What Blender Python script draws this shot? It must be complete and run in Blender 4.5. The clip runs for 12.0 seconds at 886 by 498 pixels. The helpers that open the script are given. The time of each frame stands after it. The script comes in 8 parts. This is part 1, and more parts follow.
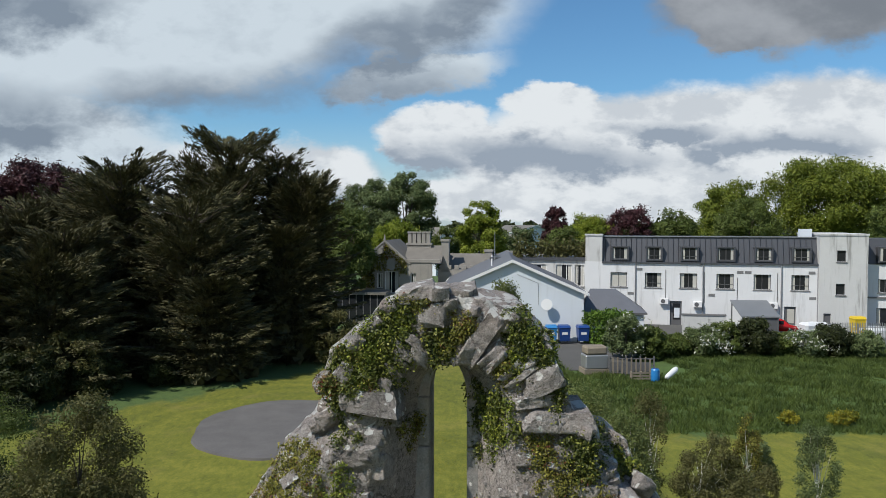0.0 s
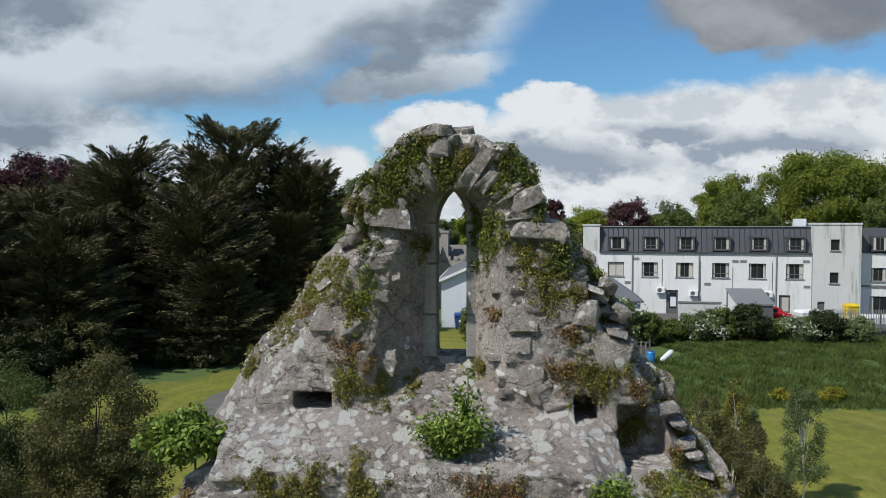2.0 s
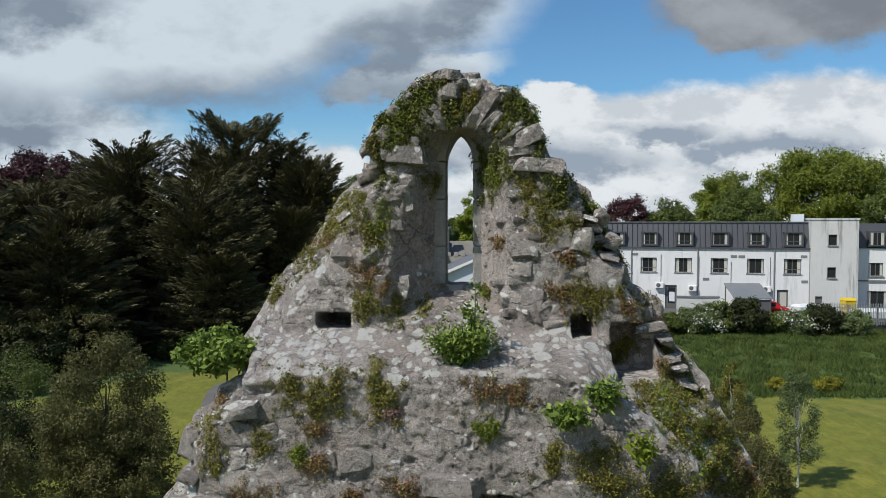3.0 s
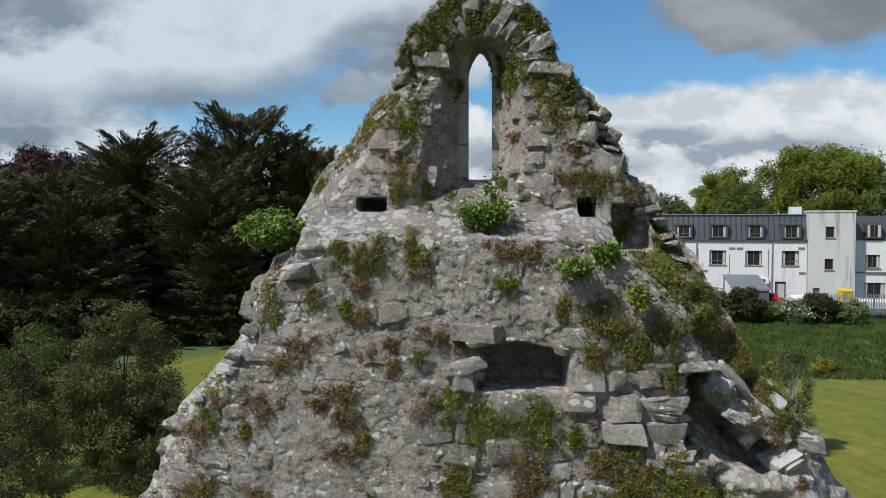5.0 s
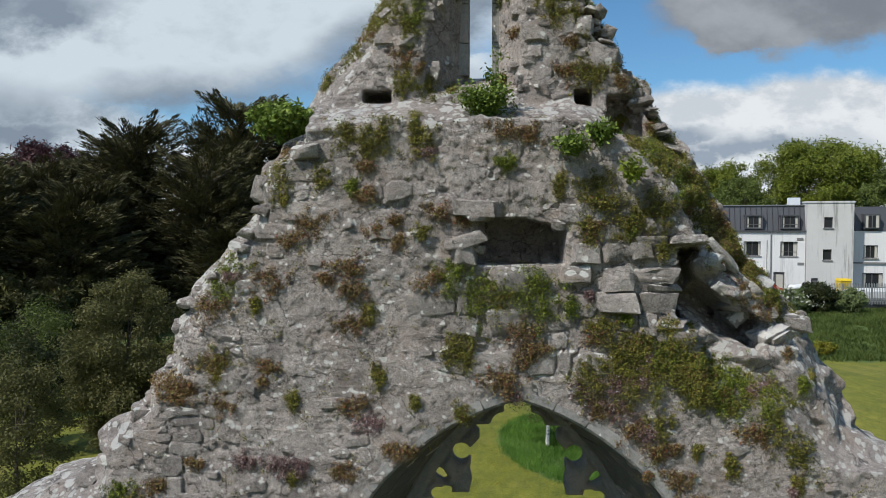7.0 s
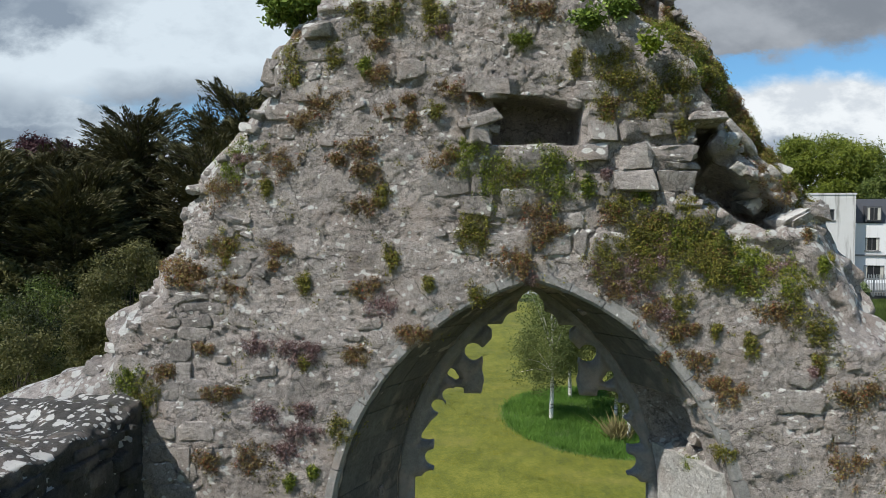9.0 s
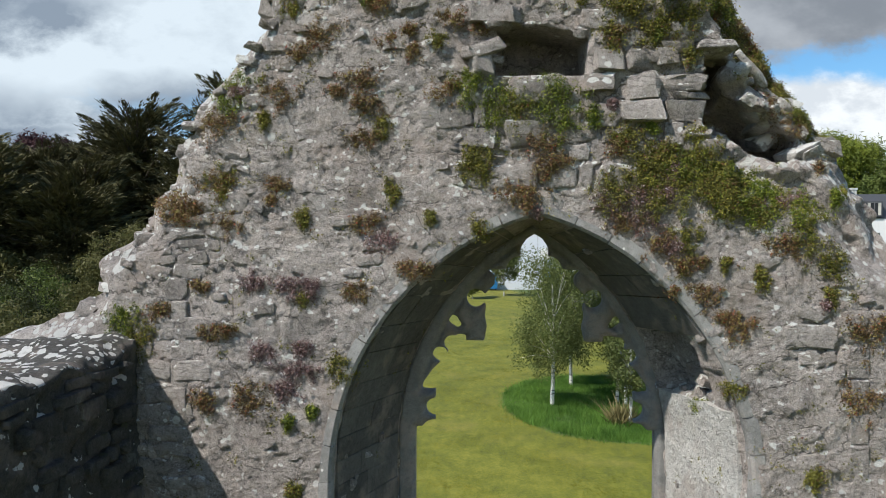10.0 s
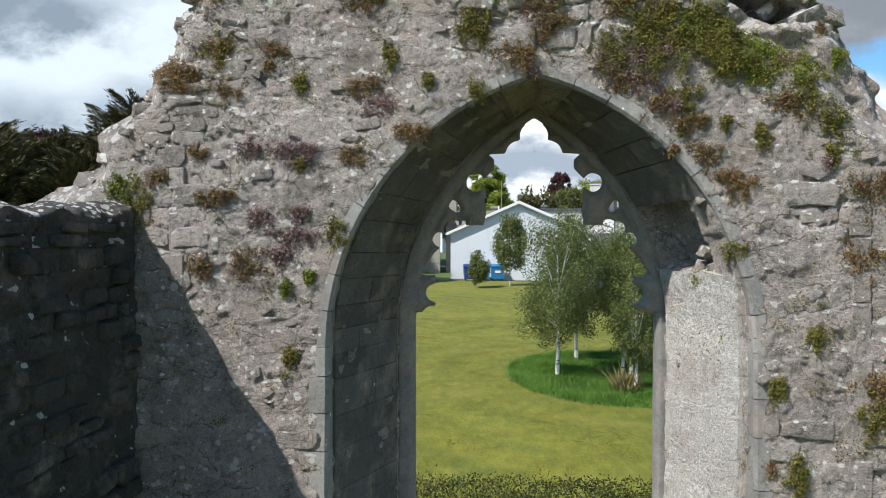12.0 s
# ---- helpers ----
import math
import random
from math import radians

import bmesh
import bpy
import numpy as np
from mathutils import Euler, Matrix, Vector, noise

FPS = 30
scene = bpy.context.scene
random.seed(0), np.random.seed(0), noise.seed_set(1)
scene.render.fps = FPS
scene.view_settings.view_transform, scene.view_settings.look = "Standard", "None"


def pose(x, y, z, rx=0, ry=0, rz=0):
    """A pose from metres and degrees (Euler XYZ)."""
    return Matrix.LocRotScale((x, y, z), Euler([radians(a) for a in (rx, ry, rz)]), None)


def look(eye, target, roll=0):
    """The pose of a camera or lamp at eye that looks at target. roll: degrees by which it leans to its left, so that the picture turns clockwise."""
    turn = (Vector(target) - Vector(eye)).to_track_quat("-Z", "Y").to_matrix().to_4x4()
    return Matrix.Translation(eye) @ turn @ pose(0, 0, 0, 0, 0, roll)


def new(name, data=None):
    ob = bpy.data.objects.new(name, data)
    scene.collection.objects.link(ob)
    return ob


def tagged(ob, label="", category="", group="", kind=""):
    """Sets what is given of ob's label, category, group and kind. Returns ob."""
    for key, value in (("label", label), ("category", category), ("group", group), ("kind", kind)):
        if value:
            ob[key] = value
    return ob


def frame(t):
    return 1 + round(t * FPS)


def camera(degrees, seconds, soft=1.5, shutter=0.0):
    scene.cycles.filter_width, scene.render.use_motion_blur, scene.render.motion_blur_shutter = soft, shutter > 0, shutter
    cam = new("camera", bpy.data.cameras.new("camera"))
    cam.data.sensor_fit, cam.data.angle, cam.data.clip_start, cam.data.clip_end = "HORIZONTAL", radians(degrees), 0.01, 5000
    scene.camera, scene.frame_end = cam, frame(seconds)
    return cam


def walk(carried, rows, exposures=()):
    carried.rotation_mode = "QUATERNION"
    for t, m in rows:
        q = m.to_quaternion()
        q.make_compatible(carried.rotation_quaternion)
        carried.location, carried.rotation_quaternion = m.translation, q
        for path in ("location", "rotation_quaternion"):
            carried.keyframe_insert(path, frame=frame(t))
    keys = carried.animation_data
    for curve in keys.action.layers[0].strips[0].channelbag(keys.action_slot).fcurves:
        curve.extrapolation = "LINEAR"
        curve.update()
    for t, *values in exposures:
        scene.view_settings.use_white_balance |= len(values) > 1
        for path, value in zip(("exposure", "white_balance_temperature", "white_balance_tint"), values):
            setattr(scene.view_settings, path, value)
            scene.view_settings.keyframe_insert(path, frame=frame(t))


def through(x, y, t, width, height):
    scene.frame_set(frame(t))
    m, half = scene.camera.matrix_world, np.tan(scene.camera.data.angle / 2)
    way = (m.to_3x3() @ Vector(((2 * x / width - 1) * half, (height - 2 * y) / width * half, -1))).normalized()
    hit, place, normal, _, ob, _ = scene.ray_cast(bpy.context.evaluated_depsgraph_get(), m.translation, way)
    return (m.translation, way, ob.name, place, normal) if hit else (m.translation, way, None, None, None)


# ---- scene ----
cam = camera(63.2, 12.0, soft=0.7)
METRES, EYE, TILT, LEAN, TURN = 7.0, 10.9, -2.1, 0.0, 4.1
ROWS = [
    (0.0, 0.0, 0.0, 0.0, -0.0, 0.0, 0.0),
    (0.5, -0.0009, -0.0364, -0.0317, -0.01, 0.0, 0.0),
    (1.0, -0.0044, -0.0795, -0.0726, -0.02, -0.01, 0.02),
    (1.5, -0.0035, -0.1097, -0.1079, -0.04, -0.03, 0.02),
    (2.0, -0.005, -0.1374, -0.1453, -0.07, -0.03, 0.03),
    (2.5, -0.009, -0.1714, -0.1784, -0.1, -0.03, 0.03),
    (3.0, -0.015, -0.2077, -0.2148, -0.1, -0.03, 0.03),
    (5.0, -0.0441, -0.3238, -0.3451, -0.12, 0.04, -0.0),
    (5.5, -0.0483, -0.3437, -0.3758, -0.13, 0.05, -0.03),
    (6.0, -0.053, -0.3603, -0.4115, -0.14, 0.04, -0.05),
    (6.5, -0.0525, -0.3621, -0.4454, -0.15, 0.03, -0.02),
    (7.0, -0.0474, -0.3616, -0.4835, -0.15, 0.03, -0.04),
    (9.0, -0.0631, -0.3476, -0.6223, -0.15, 0.13, -0.13),
    (9.5, -0.0659, -0.3377, -0.6528, -0.17, 0.15, -0.13),
    (10.0, -0.0658, -0.3268, -0.6971, -0.18, 0.2, -0.08),
    (10.5, -0.0615, -0.3259, -0.7363, -0.17, 0.25, -0.06),
    (11.0, -0.0559, -0.3262, -0.7832, -0.17, 0.28, -0.04),
    (11.5, -0.0512, -0.3278, -0.8171, -0.04, 0.31, -0.02),
    (12.0, -0.0559, -0.3219, -0.8502, 0.36, 0.35, -0.05),
]
walk(cam, [(t, pose(0, 0, EYE, TILT, LEAN, TURN) @ pose(METRES * x, METRES * y, METRES * z, 90 + pitch, roll, yaw)) for t, x, y, z, yaw, pitch, roll in ROWS],
     exposures=((0.0, 0.0), (7.0, 0.04), (9.0, 0.22), (9.5, 0.30), (10.5, 0.41), (11.0, 0.44), (12.0, 0.53)))

# ---- daylight ----
SITE_TURN = radians(4.1)


def site(u, d, z=0.0):
    """A place from metres to the right of and ahead of the first eye."""
    c, s = math.cos(SITE_TURN), math.sin(SITE_TURN)
    return Vector((u * c - d * s, u * s + d * c, z))


SUN = Vector((-0.52, -0.40, 0.80)).normalized()
sun_data = bpy.data.lights.new("sun", "SUN")
sun_data.energy, sun_data.angle, sun_data.color = 5.0, radians(0.6), (1.0, 0.95, 0.87)
sun = new("sun", sun_data)
sun.matrix_world = look((0, 0, 60), Vector((0, 0, 60)) - SUN)
scene.view_settings.exposure = 0.0


class Nodes:
    """A short way to write node trees."""

    def __init__(self, tree):
        self.tree = tree
        tree.nodes.clear()

    def n(self, kind, props=None, **inputs):
        node = self.tree.nodes.new(kind)
        for k, v in (props or {}).items():
            setattr(node, k, v)
        for k, v in inputs.items():
            key = int(k[1:]) if k[0] == "i" and k[1:].isdigit() else k.replace("_", " ")
            self.set(node.inputs[key], v)
        return node

    def set(self, socket, v):
        if isinstance(v, bpy.types.NodeSocket):
            self.tree.links.new(v, socket)
        else:
            socket.default_value = v

    def math(self, op, a, b=0.0, c=0.0, clamp=False):
        node = self.n("ShaderNodeMath", {"operation": op, "use_clamp": clamp}, i0=a, i1=b, i2=c)
        return node.outputs[0]

    def vmath(self, op, a, b=(0, 0, 0)):
        return self.n("ShaderNodeVectorMath", {"operation": op}, i0=a, i1=b).outputs[0]

    def ramp(self, fac, *stops):
        """stops: (position, colour)"""
        node = self.n("ShaderNodeValToRGB", None, Fac=fac)
        el = node.color_ramp.elements
        while len(el) < len(stops):
            el.new(0.5)
        for e, (p, c) in zip(el, stops):
            e.position = p
            e.color = (*c, 1) if hasattr(c, "__len__") else (c, c, c, 1)
        return node.outputs[0]

    def step(self, v, lo, hi, a=0.0, b=1.0):
        node = self.n("ShaderNodeMapRange", {"interpolation_type": "SMOOTHSTEP"}, Value=v, From_Min=lo, From_Max=hi, To_Min=a, To_Max=b)
        return node.outputs[0]

    def mix(self, fac, a, b, how="MIX"):
        node = self.n("ShaderNodeMix", {"data_type": "RGBA", "blend_type": how}, Factor=fac)
        self.set(node.inputs[6], a if not hasattr(a, "__len__") else (*a, 1))
        self.set(node.inputs[7], b if not hasattr(b, "__len__") else (*b, 1))
        return node.outputs[2]

    def noise(self, vec, scale, detail=4.0, rough=0.55, warp=0.0):
        return self.n("ShaderNodeTexNoise", None, Vector=vec, Scale=scale, Detail=detail, Roughness=rough, Distortion=warp).outputs["Fac"]


# the sky: blue air, broken cumulus, a grey sheet overhead
world = bpy.data.worlds.new("world")
scene.world = world
world.use_nodes = True
W = Nodes(world.node_tree)
air = W.n("ShaderNodeTexSky", {"sky_type": "NISHITA", "sun_disc": False, "sun_elevation": math.asin(SUN.z),
                              "sun_rotation": math.atan2(SUN.x, SUN.y), "air_density": 1.0, "dust_density": 0.6, "ozone_density": 1.6})
coord = W.n("ShaderNodeTexCoord").outputs["Generated"]
turned = W.n("ShaderNodeVectorRotate", {"rotation_type": "Z_AXIS"}, Vector=coord, Angle=-SITE_TURN).outputs[0]
sep = W.n("ShaderNodeSeparateXYZ", None, Vector=turned)
ahead = W.math("MAXIMUM", W.math("ABSOLUTE", sep.outputs[1]), 0.15)
a_raw = W.math("DIVIDE", sep.outputs[0], ahead)
e_raw = W.math("DIVIDE", sep.outputs[2], ahead)
flat = W.n("ShaderNodeCombineXYZ", None, X=a_raw, Y=W.math("MULTIPLY", e_raw, 1.7), Z=W.math("MULTIPLY", sep.outputs[1], 0.4)).outputs[0]
puff = W.noise(flat, 5.0, 8.0, 0.58)
puff2 = W.noise(W.vmath("ADD", flat, (3.1, 1.7, 0.4)), 11.0, 7.0, 0.6)
soft = W.noise(W.vmath("ADD", flat, (7.1, 2.7, 0.4)), 2.6, 5.0, 0.5)
wob = W.math("MULTIPLY_ADD", W.math("SUBTRACT", puff, 0.5), 0.16, a_raw)
woe = W.math("MULTIPLY_ADD", W.math("SUBTRACT", puff2, 0.5), 0.10, e_raw)


def bank(a0, e0, ra, re, tilt=0.0):
    """1 in the middle of an oval of sky, 0 on its rim, negative outside."""
    c, s = math.cos(tilt), math.sin(tilt)
    da, de = W.math("SUBTRACT", wob, a0), W.math("SUBTRACT", woe, e0)
    p = W.math("ADD", W.math("MULTIPLY", da, c / ra), W.math("MULTIPLY", de, s / ra))
    q = W.math("ADD", W.math("MULTIPLY", da, -s / re), W.math("MULTIPLY", de, c / re))
    return W.math("SUBTRACT", 1.0, W.math("SQRT", W.math("ADD", W.math("MULTIPLY", p, p), W.math("MULTIPLY", q, q))))


def most(*fields):
    out = fields[0]
    for f in fields[1:]:
        out = W.math("MAXIMUM", out, f)
    return out


sheet = most(bank(-0.42, 0.27, 0.52, 0.15, 0.10), bank(-0.05, 0.36, 0.22, 0.19, 0.25), bank(-0.62, 0.10, 0.30, 0.12),
             bank(-0.3, 0.55, 0.7, 0.20), bank(-0.05, 0.205, 0.16, 0.035, 0.1))
cumulus = most(bank(0.28, 0.10, 0.36, 0.095, 0.10), bank(0.0, 0.115, 0.09, 0.055), bank(0.52, 0.12, 0.22, 0.10), bank(0.15, 0.15, 0.09, 0.045),
               bank(-0.20, 0.055, 0.14, 0.07), bank(0.35, 0.03, 0.6, 0.045), bank(-0.55, 0.05, 0.4, 0.07))
dark = most(bank(0.52, 0.33, 0.27, 0.10, 0.08), bank(0.42, 0.275, 0.10, 0.04, 0.0), bank(0.8, 0.55, 0.5, 0.22))
away = W.math("MULTIPLY_ADD", W.step(sep.outputs[1], -0.1, 0.2, 1.0, 0.0), W.math("SUBTRACT", soft, 0.53), -0.02)
m_sheet = W.step(W.math("MULTIPLY_ADD", W.math("SUBTRACT", puff, 0.5), 0.7, sheet), -0.05, 0.42)
m_cum = W.step(W.math("MULTIPLY_ADD", W.math("SUBTRACT", puff2, 0.5), 0.5, cumulus), 0.0, 0.24)
m_dark = W.step(W.math("MULTIPLY_ADD", W.math("SUBTRACT", puff, 0.5), 0.4, dark), -0.04, 0.28)
m_away = W.step(W.math("MULTIPLY", away, 4.0), -0.1, 0.4)
# cloud colours: sunlit white above, blue-grey underneath
under = most(bank(-0.34, 0.170, 0.34, 0.055, 0.05), bank(-0.10, 0.235, 0.16, 0.05, 0.35), bank(-0.60, 0.30, 0.22, 0.06), bank(0.03, 0.285, 0.10, 0.05, 0.6), bank(-0.58, 0.12, 0.12, 0.03))
shade_s = W.step(W.math("ADD", under, W.math("MULTIPLY", W.math("SUBTRACT", soft, 0.5), 2.2)), -0.25, 0.75)
shade_s = W.math("MULTIPLY_ADD", W.math("SUBTRACT", puff2, 0.5), 1.3, shade_s, clamp=True)
col_sheet = W.mix(shade_s, (0.595, 0.68, 0.75), (0.22, 0.275, 0.345))
base = most(bank(0.14, 0.083, 0.20, 0.034, -0.05), bank(0.47, 0.105, 0.14, 0.026), bank(-0.02, 0.075, 0.07, 0.03), bank(0.30, 0.12, 0.10, 0.02), bank(-0.2, 0.03, 0.12, 0.02))
shade_c = W.step(W.math("ADD", base, W.math("MULTIPLY", W.math("SUBTRACT", puff, 0.5), 1.7)), -0.20, 0.75)
shade_c = W.math("MULTIPLY_ADD", W.step(puff2, 0.42, 0.60), 0.42, shade_c, clamp=True)
col_cum = W.mix(shade_c, (0.76, 0.80, 0.83), (0.31, 0.37, 0.45))
col_dark = W.mix(W.step(puff, 0.35, 0.7), (0.20, 0.225, 0.26), (0.36, 0.39, 0.43))
blue = W.mix(1.0, air.outputs[0], (0.066, 0.102, 0.122), "MULTIPLY")
haze = W.mix(W.step(e_raw, 0.0, 0.16, 0.55, 0.0), blue, (0.60, 0.66, 0.72))
sky = W.mix(m_cum, haze, col_cum)
sky = W.mix(m_sheet, sky, col_sheet)
sky = W.mix(m_dark, sky, col_dark)
sky = W.mix(W.math("MULTIPLY", m_away, 0.15), sky, col_sheet)
back = W.n("ShaderNodeBackground", None, Color=sky, Strength=1.0)
W.n("ShaderNodeOutputWorld", None, Surface=back.outputs[0])

# ---- materials ----


def material(name):
    m = bpy.data.materials.new(name)
    m.use_nodes = True
    return m, Nodes(m.node_tree)


def finish(N, color, rough, bump=None, strength=0.5, distance=0.02, metal=0.0, **more):
    bs = N.n("ShaderNodeBsdfPrincipled", None, Base_Color=color if not hasattr(color, "__len__") else (*color, 1), Roughness=rough, Metallic=metal, **more)
    if bump is not None:
        b = N.n("ShaderNodeBump", None, Strength=strength, Distance=distance, Height=bump)
        N.tree.links.new(b.outputs[0], bs.inputs["Normal"])
    N.n("ShaderNodeOutputMaterial", None, Surface=bs.outputs[0])


def stone_material(name, dark, light, lichen=0.5, moss=0.2, tint=(0.38, 0.30, 0.255), pitted=0.35, relief=0.05, walls=1.0, cracked=0.5, bloom=0.3, dots=0.0):
    """Weathered grey limestone: grain, stains, cracks, white lichen most of all on what faces up, some moss."""
    m, N = material(name)
    geo = N.n("ShaderNodeNewGeometry")
    pos = geo.outputs["Position"]
    up = N.n("ShaderNodeSeparateXYZ", None, Vector=geo.outputs["Normal"]).outputs[2]
    rnd = N.n("ShaderNodeObjectInfo").outputs["Random"]
    big = N.noise(pos, 1.6, 5, 0.6)
    mid = N.noise(pos, 8.0, 6, 0.7)
    grit = N.noise(pos, 30.0, 6, 0.78)
    fine = N.noise(pos, 110.0, 4, 0.75)
    tone = N.math("ADD", N.math("MULTIPLY", big, 0.45), N.math("MULTIPLY", mid, 0.55))
    tone = N.math("ADD", tone, N.math("MULTIPLY", N.math("SUBTRACT", grit, 0.5), 0.75))
    tone = N.math("ADD", tone, N.math("MULTIPLY", N.math("SUBTRACT", fine, 0.5), 1.0))
    tone = N.math("ADD", tone, N.math("MULTIPLY", N.math("SUBTRACT", rnd, 0.5), 0.20))
    col = N.ramp(tone, (0.22, dark), (0.50, [0.5 * (a + b) for a, b in zip(dark, light)]), (0.78, light))
    warm = N.step(N.noise(pos, 3.1, 5, 0.6), 0.50, 0.68, 0.0, 0.45)
    col = N.mix(warm, col, tint)
    stain = N.step(N.noise(N.vmath("MULTIPLY", pos, (1.0, 1.0, 0.45)), 2.3, 6, 0.66), 0.55, 0.72, 0.0, 0.5)
    col = N.mix(stain, col, (0.07, 0.068, 0.066))
    pale = N.math("MULTIPLY", N.step(N.noise(pos, 2.6, 8, 0.72), 0.53, 0.66, 0.0, bloom), N.step(grit, 0.38, 0.6, 0.3, 1.0))
    col = N.mix(pale, col, (0.56, 0.555, 0.54))
    pits = N.step(grit, 0.33, 0.43, pitted, 0.0)
    pits = N.math("MAXIMUM", pits, N.step(N.noise(pos, 52.0, 3, 0.6), 0.30, 0.37, 1.9 * pitted, 0.0))
    col = N.mix(pits, col, (0.04, 0.037, 0.033))
    # cracks: a fine web here and there, and open joints round larger blocks
    wob = N.n("ShaderNodeTexNoise", None, Vector=pos, Scale=7.0, Detail=6.0, Roughness=0.65).outputs["Color"]
    warp = N.vmath("ADD", N.vmath("MULTIPLY", pos, (0.8, 0.8, 1.9)), N.vmath("MULTIPLY", wob, (0.38, 0.38, 0.30)))
    web = N.n("ShaderNodeTexVoronoi", {"feature": "DISTANCE_TO_EDGE"}, Vector=warp, Scale=3.6).outputs["Distance"]
    crack = N.math("MULTIPLY", N.step(web, 0.006, 0.024, 1.0, 0.0), N.step(N.noise(pos, 3.4, 3, 0.5), 0.50, 0.57, 0.0, cracked))
    warp2 = N.vmath("ADD", N.vmath("MULTIPLY", pos, (1.0, 1.0, 1.5)), N.vmath("MULTIPLY", wob, (0.30, 0.30, 0.22)))
    web2 = N.n("ShaderNodeTexVoronoi", {"feature": "DISTANCE_TO_EDGE"}, Vector=N.vmath("ADD", warp2, (4.3, 1.9, 7.7)), Scale=1.9).outputs["Distance"]
    joint = N.math("MULTIPLY", N.step(web2, 0.004, 0.020, 1.0, 0.0), N.step(N.noise(pos, 5.1, 3, 0.5), 0.44, 0.52, 0.0, cracked * 1.2))
    crack = N.math("MAXIMUM", crack, joint, clamp=True)
    col = N.mix(crack, col, (0.025, 0.023, 0.021))
    # lichen: crisp round crusts that run together on what faces up
    patch = N.noise(pos, 1.3, 4, 0.55)
    level = N.math("ADD", N.math("MULTIPLY", N.step(up, 0.05, 0.38), 0.30 * lichen), N.math("MULTIPLY_ADD", N.math("SUBTRACT", patch, 0.52), 0.55 * walls, dots))
    ragged = N.vmath("ADD", pos, N.vmath("MULTIPLY", N.n("ShaderNodeTexNoise", None, Vector=pos, Scale=34.0, Detail=4.0, Roughness=0.7).outputs["Color"], (0.045, 0.045, 0.045)))
    white = None
    for scale, least in ((8.0, 0.66), (19.0, 0.60)):
        cell = N.n("ShaderNodeTexVoronoi", {"feature": "F1"}, Vector=ragged, Scale=scale)
        pick = N.n("ShaderNodeSeparateColor", None, Color=cell.outputs["Color"]).outputs[0]
        size = N.math("ADD", N.math("MULTIPLY_ADD", pick, 0.92, -least), level)
        blob = N.step(N.math("SUBTRACT", cell.outputs["Distance"], size), -0.05, 0.03, 1.0, 0.0)
        white = blob if white is None else N.math("MAXIMUM", white, blob)
    white = N.math("MULTIPLY", white, N.step(grit, 0.30, 0.45, 0.45, 0.95))
    col = N.mix(white, col, (0.70, 0.69, 0.66))
    green = N.step(N.math("ADD", N.noise(pos, 4.2, 6, 0.65), N.math("MULTIPLY", up, 0.05)), 0.60, 0.72, 0.0, moss)
    col = N.mix(green, col, (0.06, 0.066, 0.02))
    h = N.math("ADD", N.math("MULTIPLY", mid, 0.35), N.math("MULTIPLY", fine, 0.22))
    h = N.math("ADD", h, N.math("MULTIPLY", grit, 1.0))
    h = N.math("SUBTRACT", h, N.math("MULTIPLY", crack, 0.5))
    finish(N, col, 0.92, h, 1.0, relief)
    return m


M_STONE = stone_material("limestone_rubble", (0.205, 0.180, 0.166), (0.76, 0.675, 0.625), 1.25, 0.3, relief=0.07)
M_BLOCK = stone_material("limestone_block", (0.155, 0.138, 0.127), (0.54, 0.485, 0.45), 0.9, 0.25, pitted=0.3, relief=0.045, cracked=0.35)
M_LICHEN = stone_material("lichen_slab", (0.18, 0.172, 0.16), (0.56, 0.54, 0.51), 1.9, 0.25, pitted=0.3, relief=0.04, walls=1.2, cracked=0.3)
M_DRESSED = stone_material("dressed_limestone", (0.16, 0.156, 0.15), (0.36, 0.35, 0.335), 0.1, 0.1, pitted=0.12, relief=0.018, walls=0.2, cracked=0.0, bloom=0.1, dots=-0.1)
M_PLASTER = stone_material("old_plaster", (0.30, 0.29, 0.275), (0.72, 0.70, 0.665), 0.3, 0.3, pitted=0.45, relief=0.06, cracked=0.2, bloom=0.6)
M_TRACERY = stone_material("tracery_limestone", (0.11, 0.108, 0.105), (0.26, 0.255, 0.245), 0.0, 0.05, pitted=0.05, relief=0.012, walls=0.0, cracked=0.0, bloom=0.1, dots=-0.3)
# the window reveal's shade is put into these lining stones' dark colour
M_LINING = stone_material("shaded_ashlar", (0.048, 0.046, 0.042), (0.165, 0.158, 0.147), 0.2, 0.3, pitted=0.25, relief=0.025, walls=0.3, cracked=0.2, bloom=0.1, dots=-0.25)
# the side wall's shade is painted into both of these dark limestone colours
M_SHADY = stone_material("shaded_limestone", (0.018, 0.017, 0.015), (0.12, 0.112, 0.10), 2.1, 0.8, pitted=0.4, cracked=0.2, walls=0.0, bloom=0.15, dots=-0.3)
M_SHADYFACE = stone_material("shaded_facing", (0.022, 0.020, 0.018), (0.115, 0.11, 0.10), 0.0, 0.9, pitted=0.35, cracked=0.0, walls=0.0, bloom=0.25, dots=-0.35)


